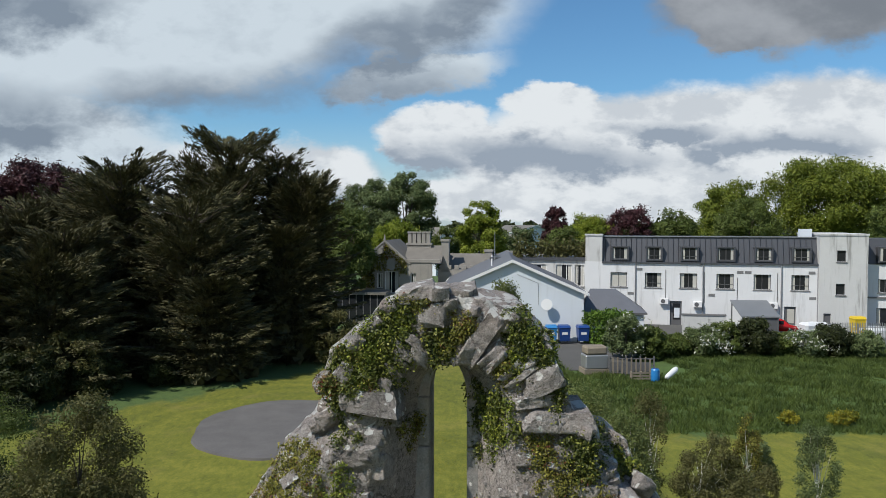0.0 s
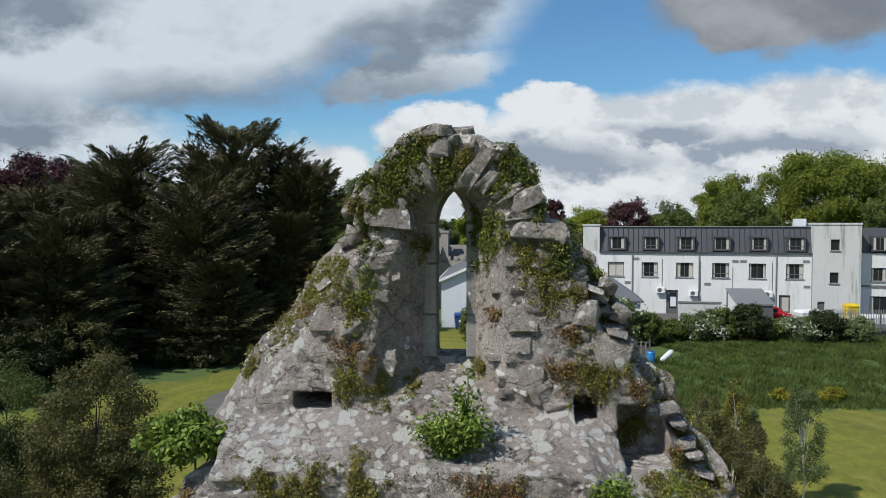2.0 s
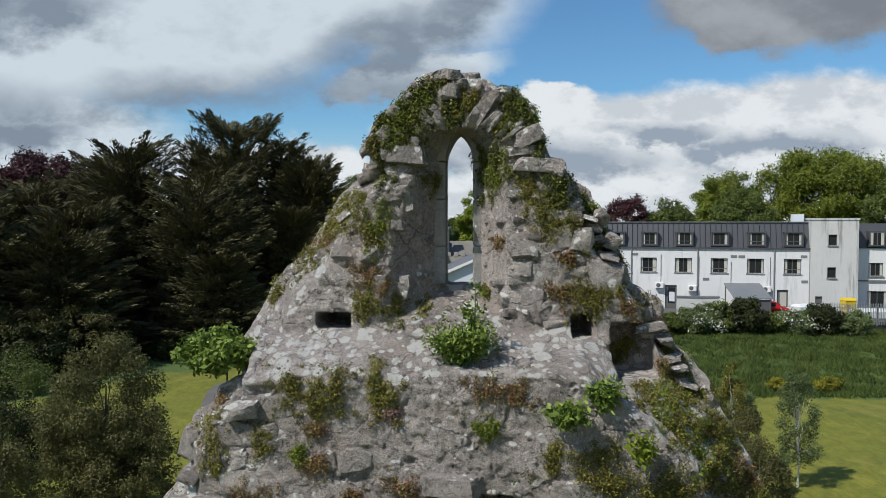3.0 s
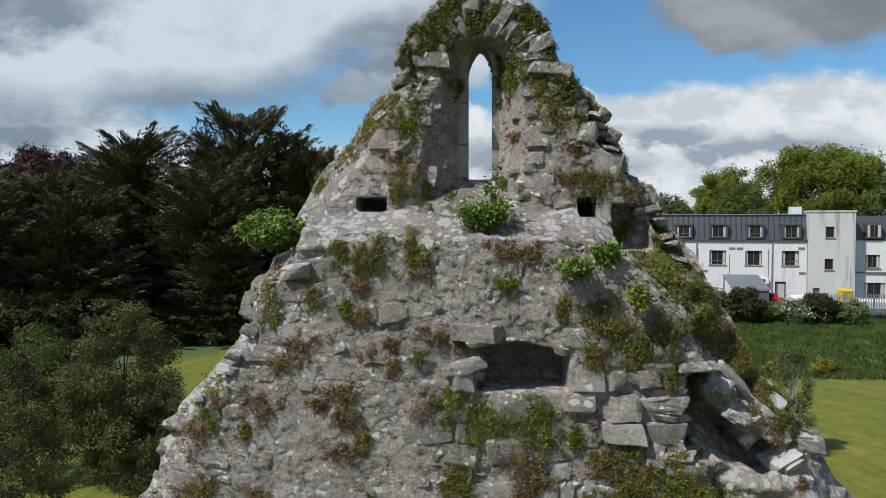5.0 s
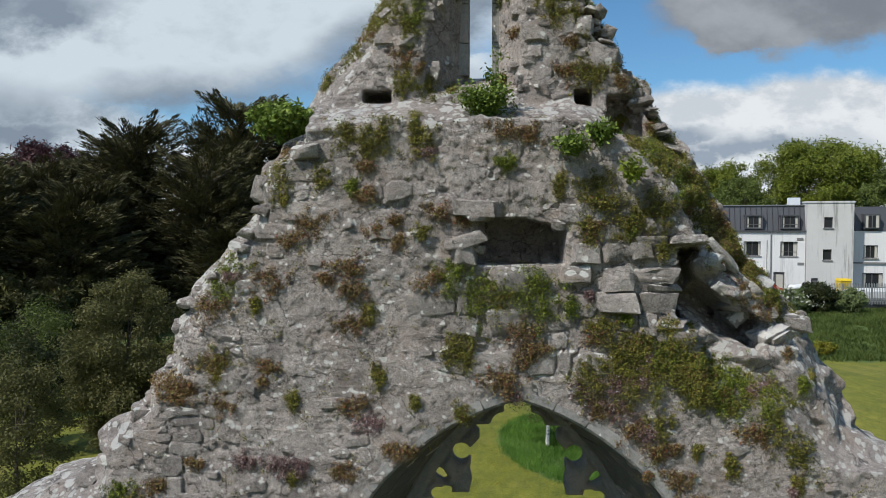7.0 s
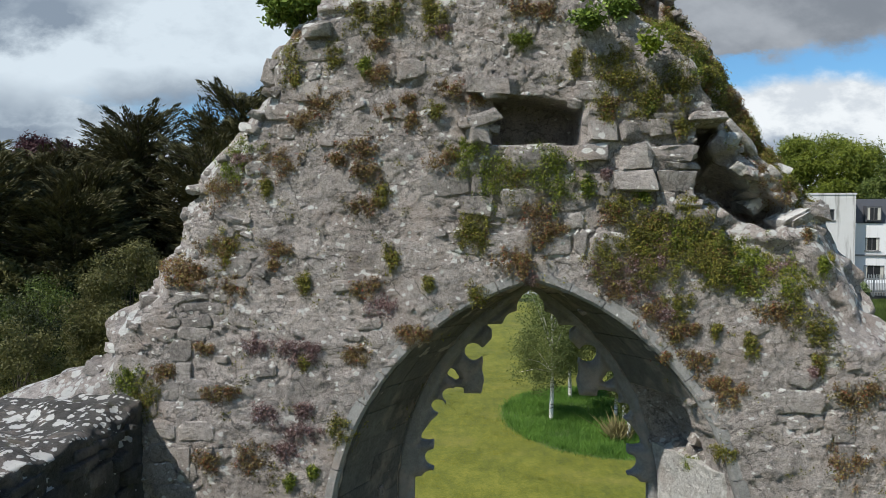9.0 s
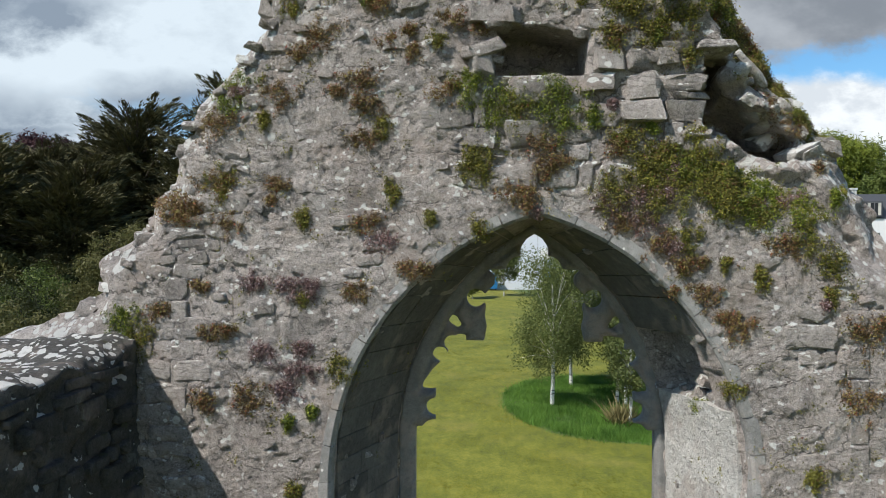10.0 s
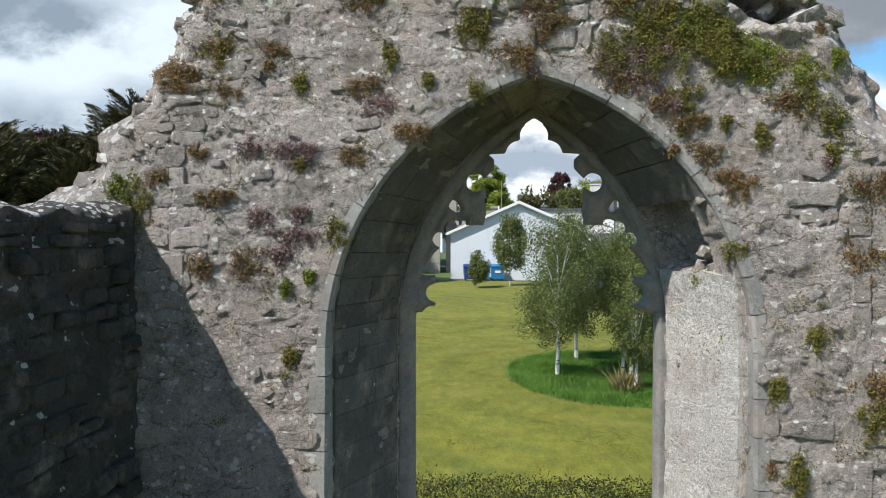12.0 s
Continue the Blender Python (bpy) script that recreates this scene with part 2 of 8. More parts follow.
def leaf_material(name, a, b, through=0.25, rough=0.6, tips=None, buds=None):
    """Leaves: each one a shade between a and b, some light passing through."""
    m, N = material(name)
    isl = N.n("ShaderNodeNewGeometry").outputs["Random Per Island"]
    pos = N.n("ShaderNodeNewGeometry").outputs["Position"]
    clump = N.noise(pos, 0.7, 3, 0.6)
    f = N.math("ADD", N.math("MULTIPLY", isl, 0.55), N.math("MULTIPLY", N.step(clump, 0.35, 0.65), 0.45))
    col = N.mix(f, a, b)
    if tips:
        col = N.mix(N.step(N.math("FRACT", N.math("MULTIPLY", isl, 7.31)), 0.62, 0.95, 0.0, 0.9), col, tips)
    if buds:
        col = N.mix(N.math("GREATER_THAN", N.math("FRACT", N.math("MULTIPLY", isl, 13.7)), 0.955), col, buds)
    bs = N.n("ShaderNodeBsdfPrincipled", None, Base_Color=col, Roughness=rough, Specular_IOR_Level=0.25)
    tr = N.n("ShaderNodeBsdfTranslucent", None, Color=col)
    mx = N.n("ShaderNodeMixShader", None, i0=through, i1=bs.outputs[0], i2=tr.outputs[0])
    N.n("ShaderNodeOutputMaterial", None, Surface=mx.outputs[0])
    return m


L_CYPRESS = leaf_material("cypress_needles", (0.030, 0.031, 0.014), (0.122, 0.113, 0.050), 0.06, 0.8)
L_BRIGHT = leaf_material("spring_leaves", (0.085, 0.125, 0.010), (0.26, 0.30, 0.034))
L_SYCAMORE = leaf_material("sycamore_leaves", (0.050, 0.078, 0.008), (0.21, 0.24, 0.030))
L_MID = leaf_material("green_leaves", (0.046, 0.070, 0.014), (0.13, 0.162, 0.036))
L_GREY = leaf_material("grey_green_leaves", (0.06, 0.085, 0.03), (0.16, 0.20, 0.08))
L_BIRCH = leaf_material("birch_leaves", (0.085, 0.11, 0.032), (0.175, 0.20, 0.068), 0.4)
L_OLIVE = leaf_material("olive_leaves", (0.068, 0.068, 0.022), (0.135, 0.130, 0.046), 0.35)
L_PURPLE = leaf_material("copper_beech_leaves", (0.022, 0.009, 0.011), (0.080, 0.026, 0.030), 0.15)
L_BLOSSOM = leaf_material("hawthorn_blossom", (0.35, 0.36, 0.30), (0.6, 0.6, 0.52))
L_DARKSHRUB = leaf_material("dark_shrub_leaves", (0.012, 0.018, 0.005), (0.050, 0.060, 0.015))
L_WALLGREEN = leaf_material("wall_plant_green", (0.040, 0.062, 0.009), (0.155, 0.19, 0.028), 0.35, tips=(0.34, 0.37, 0.05))
L_WALLOLIVE = leaf_material("wall_plant_olive", (0.050, 0.053, 0.011), (0.18, 0.172, 0.038), 0.35, tips=(0.36, 0.33, 0.06), buds=(0.16, 0.06, 0.035))
L_WALLRUST = leaf_material("wall_plant_rust", (0.066, 0.040, 0.020), (0.20, 0.120, 0.055), tips=(0.31, 0.27, 0.085), buds=(0.30, 0.08, 0.045))
L_WALLPINK = leaf_material("wall_plant_pink", (0.085, 0.050, 0.047), (0.24, 0.14, 0.135), tips=(0.30, 0.21, 0.19), buds=(0.48, 0.40, 0.44))
L_WEED = leaf_material("weed_leaves", (0.040, 0.075, 0.010), (0.15, 0.215, 0.035), tips=(0.25, 0.33, 0.06))
L_HEDGE = leaf_material("hedge_leaves", (0.025, 0.036, 0.008), (0.075, 0.085, 0.022))
L_LAUREL = leaf_material("laurel_leaves", (0.05, 0.10, 0.012), (0.13, 0.21, 0.03))
L_LONGGRASS = leaf_material("long_grass", (0.030, 0.054, 0.010), (0.120, 0.160, 0.036), 0.3)
L_ISLANDGRASS = leaf_material("fresh_long_grass", (0.042, 0.11, 0.014), (0.165, 0.30, 0.05), 0.35)
L_LAWN = leaf_material("mown_grass", (0.075, 0.085, 0.005), (0.26, 0.245, 0.03), 0.3)
L_SEDGE = leaf_material("dry_grass", (0.14, 0.12, 0.05), (0.30, 0.26, 0.12), 0.3)


def plain(name, color, rough=0.6, grain=0.15, scale=6.0, metal=0.0, bump=0.1, streaks=0.0):
    """Paint, plaster, slate, metal: a base colour with blotches, grain and, where asked for, rain streaks."""
    m, N = material(name)
    pos = N.n("ShaderNodeNewGeometry").outputs["Position"]
    big, fine = N.noise(pos, scale * 0.15, 5, 0.6), N.noise(pos, scale * 3.0, 4, 0.6)
    v = N.math("ADD", N.math("MULTIPLY", N.math("SUBTRACT", big, 0.5), grain * 2.2), N.math("MULTIPLY", N.math("SUBTRACT", fine, 0.5), grain))
    hsv = N.n("ShaderNodeHueSaturation", None, Value=N.math("ADD", 1.0, v), Color=(*color, 1))
    col = hsv.outputs[0]
    if streaks:
        run = N.noise(N.vmath("MULTIPLY", pos, (1.6, 1.6, 0.12)), 1.4, 5, 0.65)
        col = N.mix(N.step(run, 0.52, 0.72, 0.0, streaks), col, (0.16, 0.155, 0.14))
    finish(N, col, rough, fine, bump, 0.01, metal)
    return m


M_RENDER = plain("white_render", (0.62, 0.625, 0.63), 0.85, 0.07, 3.0, 0, 0.2, 0.35)
M_RENDER_DIRTY = plain("stained_render", (0.50, 0.50, 0.49), 0.9, 0.12, 3.0, 0, 0.2, 0.7)
M_WHITE = plain("white_wall", (0.58, 0.62, 0.67), 0.85, 0.04, 3.0, 0, 0.1, 0.08)
M_ZINC = plain("dark_zinc", (0.075, 0.078, 0.088), 0.45, 0.12, 2.0, 0.3)
M_SLATE = plain("grey_slate", (0.10, 0.105, 0.12), 0.55, 0.18, 5.0)
M_OLDSLATE = plain("old_slate", (0.14, 0.13, 0.115), 0.75, 0.3, 6.0)
M_GREYSTONE = plain("grey_ashlar", (0.26, 0.245, 0.22), 0.9, 0.25, 4.0, 0, 0.3, 0.4)
M_FRAME = plain("white_frame", (0.7, 0.7, 0.7), 0.5, 0.03)
M_DARKFRAME = plain("grey_frame", (0.10, 0.10, 0.105), 0.5, 0.05)
M_SILL = plain("dark_sill", (0.16, 0.16, 0.16), 0.8, 0.1)
M_CURTAIN = plain("pale_curtain", (0.42, 0.41, 0.37), 0.9, 0.2, 8.0)
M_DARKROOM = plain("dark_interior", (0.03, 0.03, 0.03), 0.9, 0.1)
M_BLUE = plain("blue_plastic", (0.012, 0.05, 0.20), 0.4, 0.08)
M_BLUELIGHT = plain("light_blue_plastic", (0.02, 0.17, 0.42), 0.4, 0.08)
M_YELLOW = plain("yellow_plastic", (0.6, 0.42, 0.02), 0.45, 0.06)
M_RED = plain("red_car_paint", (0.35, 0.012, 0.012), 0.25, 0.03)
M_BLACK = plain("black_rubber", (0.015, 0.015, 0.016), 0.7, 0.1)
M_METAL = plain("grey_metal", (0.30, 0.31, 0.32), 0.45, 0.1, 5.0, 0.6)
M_PIPE = plain("grey_pipe", (0.22, 0.22, 0.23), 0.5, 0.08)
M_TIMBER = plain("weathered_timber", (0.19, 0.16, 0.12), 0.85, 0.3, 8.0)
M_SHEET = plain("white_plastic_sheet", (0.6, 0.62, 0.64), 0.4, 0.1)
M_TARMAC = plain("tarmac", (0.075, 0.073, 0.07), 0.95, 0.22, 3.0, 0, 0.4)
M_GRAVEL = plain("grey_gravel", (0.10, 0.094, 0.09), 0.95, 0.32, 5.0, 0, 0.6)
M_BARK = plain("brown_bark", (0.075, 0.06, 0.045), 0.95, 0.3, 8.0, 0, 0.6)


def birch_bark():
    m, N = material("birch_bark")
    pos = N.n("ShaderNodeNewGeometry").outputs["Position"]
    band = N.noise(N.vmath("MULTIPLY", pos, (3.0, 3.0, 16.0)), 1.5, 4, 0.6)
    col = N.mix(N.step(band, 0.56, 0.64), (0.62, 0.60, 0.55), (0.06, 0.055, 0.05))
    finish(N, col, 0.8, band, 0.3)
    return m


def glass(name):
    m, N = material(name)
    finish(N, (0.02, 0.022, 0.025), 0.08, Specular_IOR_Level=0.25)
    return m


M_BIRCHBARK = birch_bark()
M_GLASS = glass("window_glass")

# ---- building blocks ----

def from_bm(name, bm, mat, smooth=False):
    me = bpy.data.meshes.new(name)
    bm.to_mesh(me)
    bm.free()
    for m in (mat if isinstance(mat, (list, tuple)) else [mat]):
        me.materials.append(m)
    if smooth:
        me.shade_smooth()
    return me


def part(name, bm, mat, parent=None, label="", smooth=False):
    """Links a bmesh (or a finished mesh) as one object under a thing or a part."""
    me = bm if isinstance(bm, bpy.types.Mesh) else from_bm(name, bm, mat, smooth)
    ob = new(name, me)
    if parent is not None:
        ob.parent = parent
    if label:
        tagged(ob, label)
    return ob


def thing(name, label, category, at=None, group="", kind=""):
    """An empty at a thing's base."""
    ob = new(name)
    ob.empty_display_size = 0.2
    ob.matrix_world = at if at is not None else Matrix.Identity(4)
    return tagged(ob, label, category, group, kind)


def add_box(bm, x0, x1, y0, y1, z0, z1, bevel=0.0):
    v = [bm.verts.new(p) for p in ((x0, y0, z0), (x1, y0, z0), (x1, y1, z0), (x0, y1, z0), (x0, y0, z1), (x1, y0, z1), (x1, y1, z1), (x0, y1, z1))]
    fs = [bm.faces.new([v[i] for i in q]) for q in ((3, 2, 1, 0), (4, 5, 6, 7), (0, 1, 5, 4), (1, 2, 6, 5), (2, 3, 7, 6), (3, 0, 4, 7))]
    if bevel:
        es = list({e for f in fs for e in f.edges})
        bmesh.ops.bevel(bm, geom=es, offset=bevel, segments=1, affect="EDGES")
    return bm


def box(x0, x1, y0, y1, z0, z1, bevel=0.0):
    return add_box(bmesh.new(), x0, x1, y0, y1, z0, z1, bevel)


def add_prism(bm, pts, y0, y1):
    """A polygon of (x, z) drawn out from y0 to y1."""
    a = [bm.verts.new((x, y0, z)) for x, z in pts]
    b = [bm.verts.new((x, y1, z)) for x, z in pts]
    n = len(pts)
    bm.faces.new(a)
    bm.faces.new(b[::-1])
    for i in range(n):
        bm.faces.new((a[(i + 1) % n], a[i], b[i], b[(i + 1) % n]))
    bmesh.ops.recalc_face_normals(bm, faces=bm.faces)
    return bm


def add_tube(bm, path, radii, sides=6):
    """A tapered tube along points."""
    rings = []
    for i, p in enumerate(path):
        p = Vector(p)
        way = Vector(path[min(i + 1, len(path) - 1)]) - Vector(path[max(i - 1, 0)])
        q = way.to_track_quat("Z", "Y")
        rings.append([bm.verts.new(p + q @ Vector((radii[i] * math.cos(k * math.tau / sides), radii[i] * math.sin(k * math.tau / sides), 0))) for k in range(sides)])
    for a, b in zip(rings, rings[1:]):
        for k in range(sides):
            bm.faces.new((a[k], a[(k + 1) % sides], b[(k + 1) % sides], b[k]))
    bm.faces.new(rings[0][::-1])
    bm.faces.new(rings[-1])
    return bm


def array_mesh(name, verts, quads, mat, smooth=False):
    """A mesh from arrays of places and four-cornered (or three-cornered) faces."""
    verts, quads = np.asarray(verts, np.float32), np.asarray(quads, np.int32)
    me = bpy.data.meshes.new(name)
    k = quads.shape[1]
    me.vertices.add(len(verts))
    me.vertices.foreach_set("co", verts.ravel())
    me.loops.add(quads.size)
    me.loops.foreach_set("vertex_index", quads.ravel())
    me.polygons.add(len(quads))
    me.polygons.foreach_set("loop_start", np.arange(0, quads.size, k, dtype=np.int32))
    me.update(calc_edges=True)
    me.validate()
    for m in (mat if isinstance(mat, (list, tuple)) else [mat]):
        me.materials.append(m)
    if smooth:
        me.shade_smooth()
    return me


# ---- solids of masonry, from a field that is negative inside ----


def lattice(shape, cells, rng):
    """Smooth noise in -1..1 on a regular grid; cells: grid steps between its knots, axis by axis."""
    r = rng.uniform(-1, 1, [int(n / c) + 3 for n, c in zip(shape, cells)]).astype(np.float32)
    for ax, (n, c) in enumerate(zip(shape, cells)):
        p = np.arange(n) / c
        i = p.astype(int)
        f = (p - i).astype(np.float32)
        f = f * f * (3 - 2 * f)
        sh = [1] * r.ndim
        sh[ax] = n
        f = f.reshape(sh)
        r = np.take(r, i, ax) * (1 - f) + np.take(r, i + 1, ax) * f
    return r


def skin(field, origin, h):
    """The surface where a field on a grid crosses zero, as places and quads."""
    inside = field < 0
    nx, ny, nz = field.shape
    cnt = np.zeros((nx - 1, ny - 1, nz - 1), np.uint8)
    corners = [(i, j, k) for i in (0, 1) for j in (0, 1) for k in (0, 1)]
    for i, j, k in corners:
        cnt += inside[i:nx - 1 + i, j:ny - 1 + j, k:nz - 1 + k]
    cell = np.argwhere((cnt > 0) & (cnt < 8))
    ident = np.full(cnt.shape, -1, np.int32)
    ident[cell[:, 0], cell[:, 1], cell[:, 2]] = np.arange(len(cell))
    val = np.stack([field[cell[:, 0] + i, cell[:, 1] + j, cell[:, 2] + k] for i, j, k in corners], 1)
    cc = np.array(corners, np.float32)
    total, hits = np.zeros((len(cell), 3), np.float32), np.zeros((len(cell), 1), np.float32)
    for a in range(8):
        for b in range(a + 1, 8):
            if np.abs(cc[a] - cc[b]).sum() == 1:
                va, vb = val[:, a], val[:, b]
                on = (va < 0) != (vb < 0)
                s = np.where(on, va / np.where(on, va - vb, 1), 0)[:, None]
                total += np.where(on[:, None], cc[a] + s * (cc[b] - cc[a]), 0)
                hits += on[:, None]
    verts = (cell + total / hits) * h + np.array(origin)
    quads = []
    for ax in range(3):
        a, b = (ax + 1) % 3, (ax + 2) % 3
        lo, hi = [slice(None)] * 3, [slice(None)] * 3
        lo[ax], hi[ax] = slice(0, -1), slice(1, None)
        f0, f1 = inside[tuple(lo)], inside[tuple(hi)]
        for flip in (False, True):
            e = np.argwhere((f0 & ~f1) if not flip else (~f0 & f1))
            e = e[(e[:, a] > 0) & (e[:, b] > 0) & (e[:, a] < field.shape[a] - 1) & (e[:, b] < field.shape[b] - 1)]
            q = []
            for da, db in ((1, 1), (0, 1), (0, 0), (1, 0)):
                c = e.copy()
                c[:, a] -= da
                c[:, b] -= db
                q.append(ident[c[:, 0], c[:, 1], c[:, 2]])
            q = np.stack(q if not flip else q[::-1], 1)
            quads.append(q)
    quads = np.concatenate(quads)
    return verts, quads[(quads >= 0).all(1)]


def polygon_field(X, Z, pts):
    """Distance to a polygon in the x-z plane, negative inside."""
    d = np.full(X.shape, 1e9, np.float32)
    ins = np.zeros(X.shape, bool)
    for (x0, z0), (x1, z1) in zip(pts, pts[1:] + pts[:1]):
        ex, ez = x1 - x0, z1 - z0
        s = np.clip(((X - x0) * ex + (Z - z0) * ez) / (ex * ex + ez * ez), 0, 1)
        d = np.minimum(d, np.hypot(X - x0 - s * ex, Z - z0 - s * ez))
        if z0 != z1:
            ins ^= ((Z >= min(z0, z1)) & (Z < max(z0, z1))) & (X < x0 + (Z - z0) * ex / ez)
    return np.where(ins, -d, d)


def arch_field(x, z, w, spring, rise):
    """A pointed opening round x = 0: negative inside; w: half its width (a number or an array)."""
    r = (w * w + rise * rise) / (2 * w)
    return np.where(z > spring, np.hypot(np.abs(x) + r - w, z - spring) - r, np.abs(x) - w)


def box_field(X, Y, Z, x0, x1, y0, y1, z0, z1):
    return np.maximum(np.maximum(np.abs(X - (x0 + x1) / 2) - (x1 - x0) / 2, np.abs(Y - (y0 + y1) / 2) - (y1 - y0) / 2), np.abs(Z - (z0 + z1) / 2) - (z1 - z0) / 2)


def smooth(lo, hi, v):
    s = np.clip((v - lo) / (hi - lo), 0, 1)
    return s * s * (3 - 2 * s)


def rubble_relief(x, z, rng, sx=0.30, sz=0.145):
    """How far the stones of a rubble face stand out, on a grid of x by z: stones, joints, a rough skin."""
    X, Z = np.meshgrid(x, z, indexing="ij")
    X = X + 0.05 * lattice(X.shape, (12, 12), rng)
    Z = Z + 0.03 * lattice(X.shape, (14, 14), rng)
    gi, gj = np.floor(X / sx).astype(int), np.floor(Z / sz).astype(int)
    n1, n2 = gi.max() - gi.min() + 5, gj.max() - gj.min() + 5
    jx, jz, push = rng.uniform(-0.42, 0.42, (n1, n2)), rng.uniform(-0.3, 0.3, (n1, n2)), rng.uniform(-0.007, 0.011, (n1, n2))
    d1, d2, who = np.full(X.shape, 9.0), np.full(X.shape, 9.0), np.zeros(X.shape)
    for di in (-1, 0, 1):
        for dj in (-1, 0, 1):
            i, j = gi + di - gi.min() + 2, gj + dj - gj.min() + 2
            px = (gi + di + 0.5 + jx[i, j] + 0.5 * ((gj + dj) % 2)) * sx
            pz = (gj + dj + 0.5 + jz[i, j]) * sz
            d = np.maximum(np.abs(X - px) / sx, np.abs(Z - pz) / sz) + 0.25 * np.hypot((X - px) / sx, (Z - pz) / sz)
            near = d < d1
            d2 = np.where(near, d1, np.minimum(d2, d))
            who = np.where(near, push[i, j], who)
            d1 = np.where(near, d, d1)
    joint = 1 - smooth(0.01, 0.09, d2 - d1)
    skin_off = smooth(0.0, 0.5, lattice(X.shape, (44, 34), rng) + 0.5 * lattice(X.shape, (15, 15), rng))
    rough = 0.010 * lattice(X.shape, (1.5, 1.5), rng) + 0.006 * lattice(X.shape, (3.5, 2.8), rng) + 0.004 * lattice(X.shape, (8, 6), rng) + 0.010 * lattice(X.shape, (24, 24), rng)
    # flakes of render with sharp edges, and crevices that run mostly level
    flake = 0.006 * smooth(-0.06, 0.06, lattice(X.shape, (13, 8), rng) + 0.4 * lattice(X.shape, (4, 3), rng)) + 0.005 * smooth(-0.06, 0.06, lattice(X.shape, (6, 5), rng))
    gate = smooth(0.22, 0.6, lattice(X.shape, (19, 15), rng))
    crevice = smooth(0.20, 0.03, np.abs(lattice(X.shape, (12, 7), rng) + 0.2 * lattice(X.shape, (3, 3), rng))) * gate
    return (skin_off * (who - 0.022 * joint) + rough + flake - 0.006 - 0.018 * crevice).astype(np.float32)


def leaf_quads(centres, normals, size, rng, long=1.5):
    """Small four-cornered leaves at given places, turned at random about their normals."""
    n = len(centres)
    size = np.broadcast_to(size, (n,))[:, None] * rng.uniform(0.6, 1.25, (n, 1))
    r = rng.normal(size=(n, 3))
    a = np.cross(normals, r)
    a /= np.linalg.norm(a, axis=1, keepdims=True) + 1e-9
    b = np.cross(normals, a)
    b /= np.linalg.norm(b, axis=1, keepdims=True) + 1e-9
    a, b = a * size * 0.5 * long, b * size * 0.36
    V = np.stack([centres - a, centres + b * 1.0 - a * 0.1, centres + a, centres - b - a * 0.1], 1).reshape(-1, 3)
    return V, np.arange(4 * n).reshape(n, 4)


def unit(rng, n):
    v = rng.normal(size=(n, 3))
    return v / np.linalg.norm(v, axis=1, keepdims=True)

# ---- the ground ----


def ground_height(x, y):
    d = np.hypot(x, y)
    und = 0.05 * np.sin(x * 0.21 + 1.0) * np.sin(y * 0.17) + 0.04 * np.sin(x * 0.5 + y * 0.33)
    mead = smooth(37, 41, y) * smooth(8, 13, x) * smooth(62, 56, y)
    und = und + mead * (0.16 * np.sin(x * 1.1 + np.sin(y * 0.9)) * np.sin(y * 1.3) + 0.14 * np.sin(x * 0.43 + 2) * np.sin(y * 0.61))
    return und - 0.5 * smooth(66, 80, d) * (y > 0)


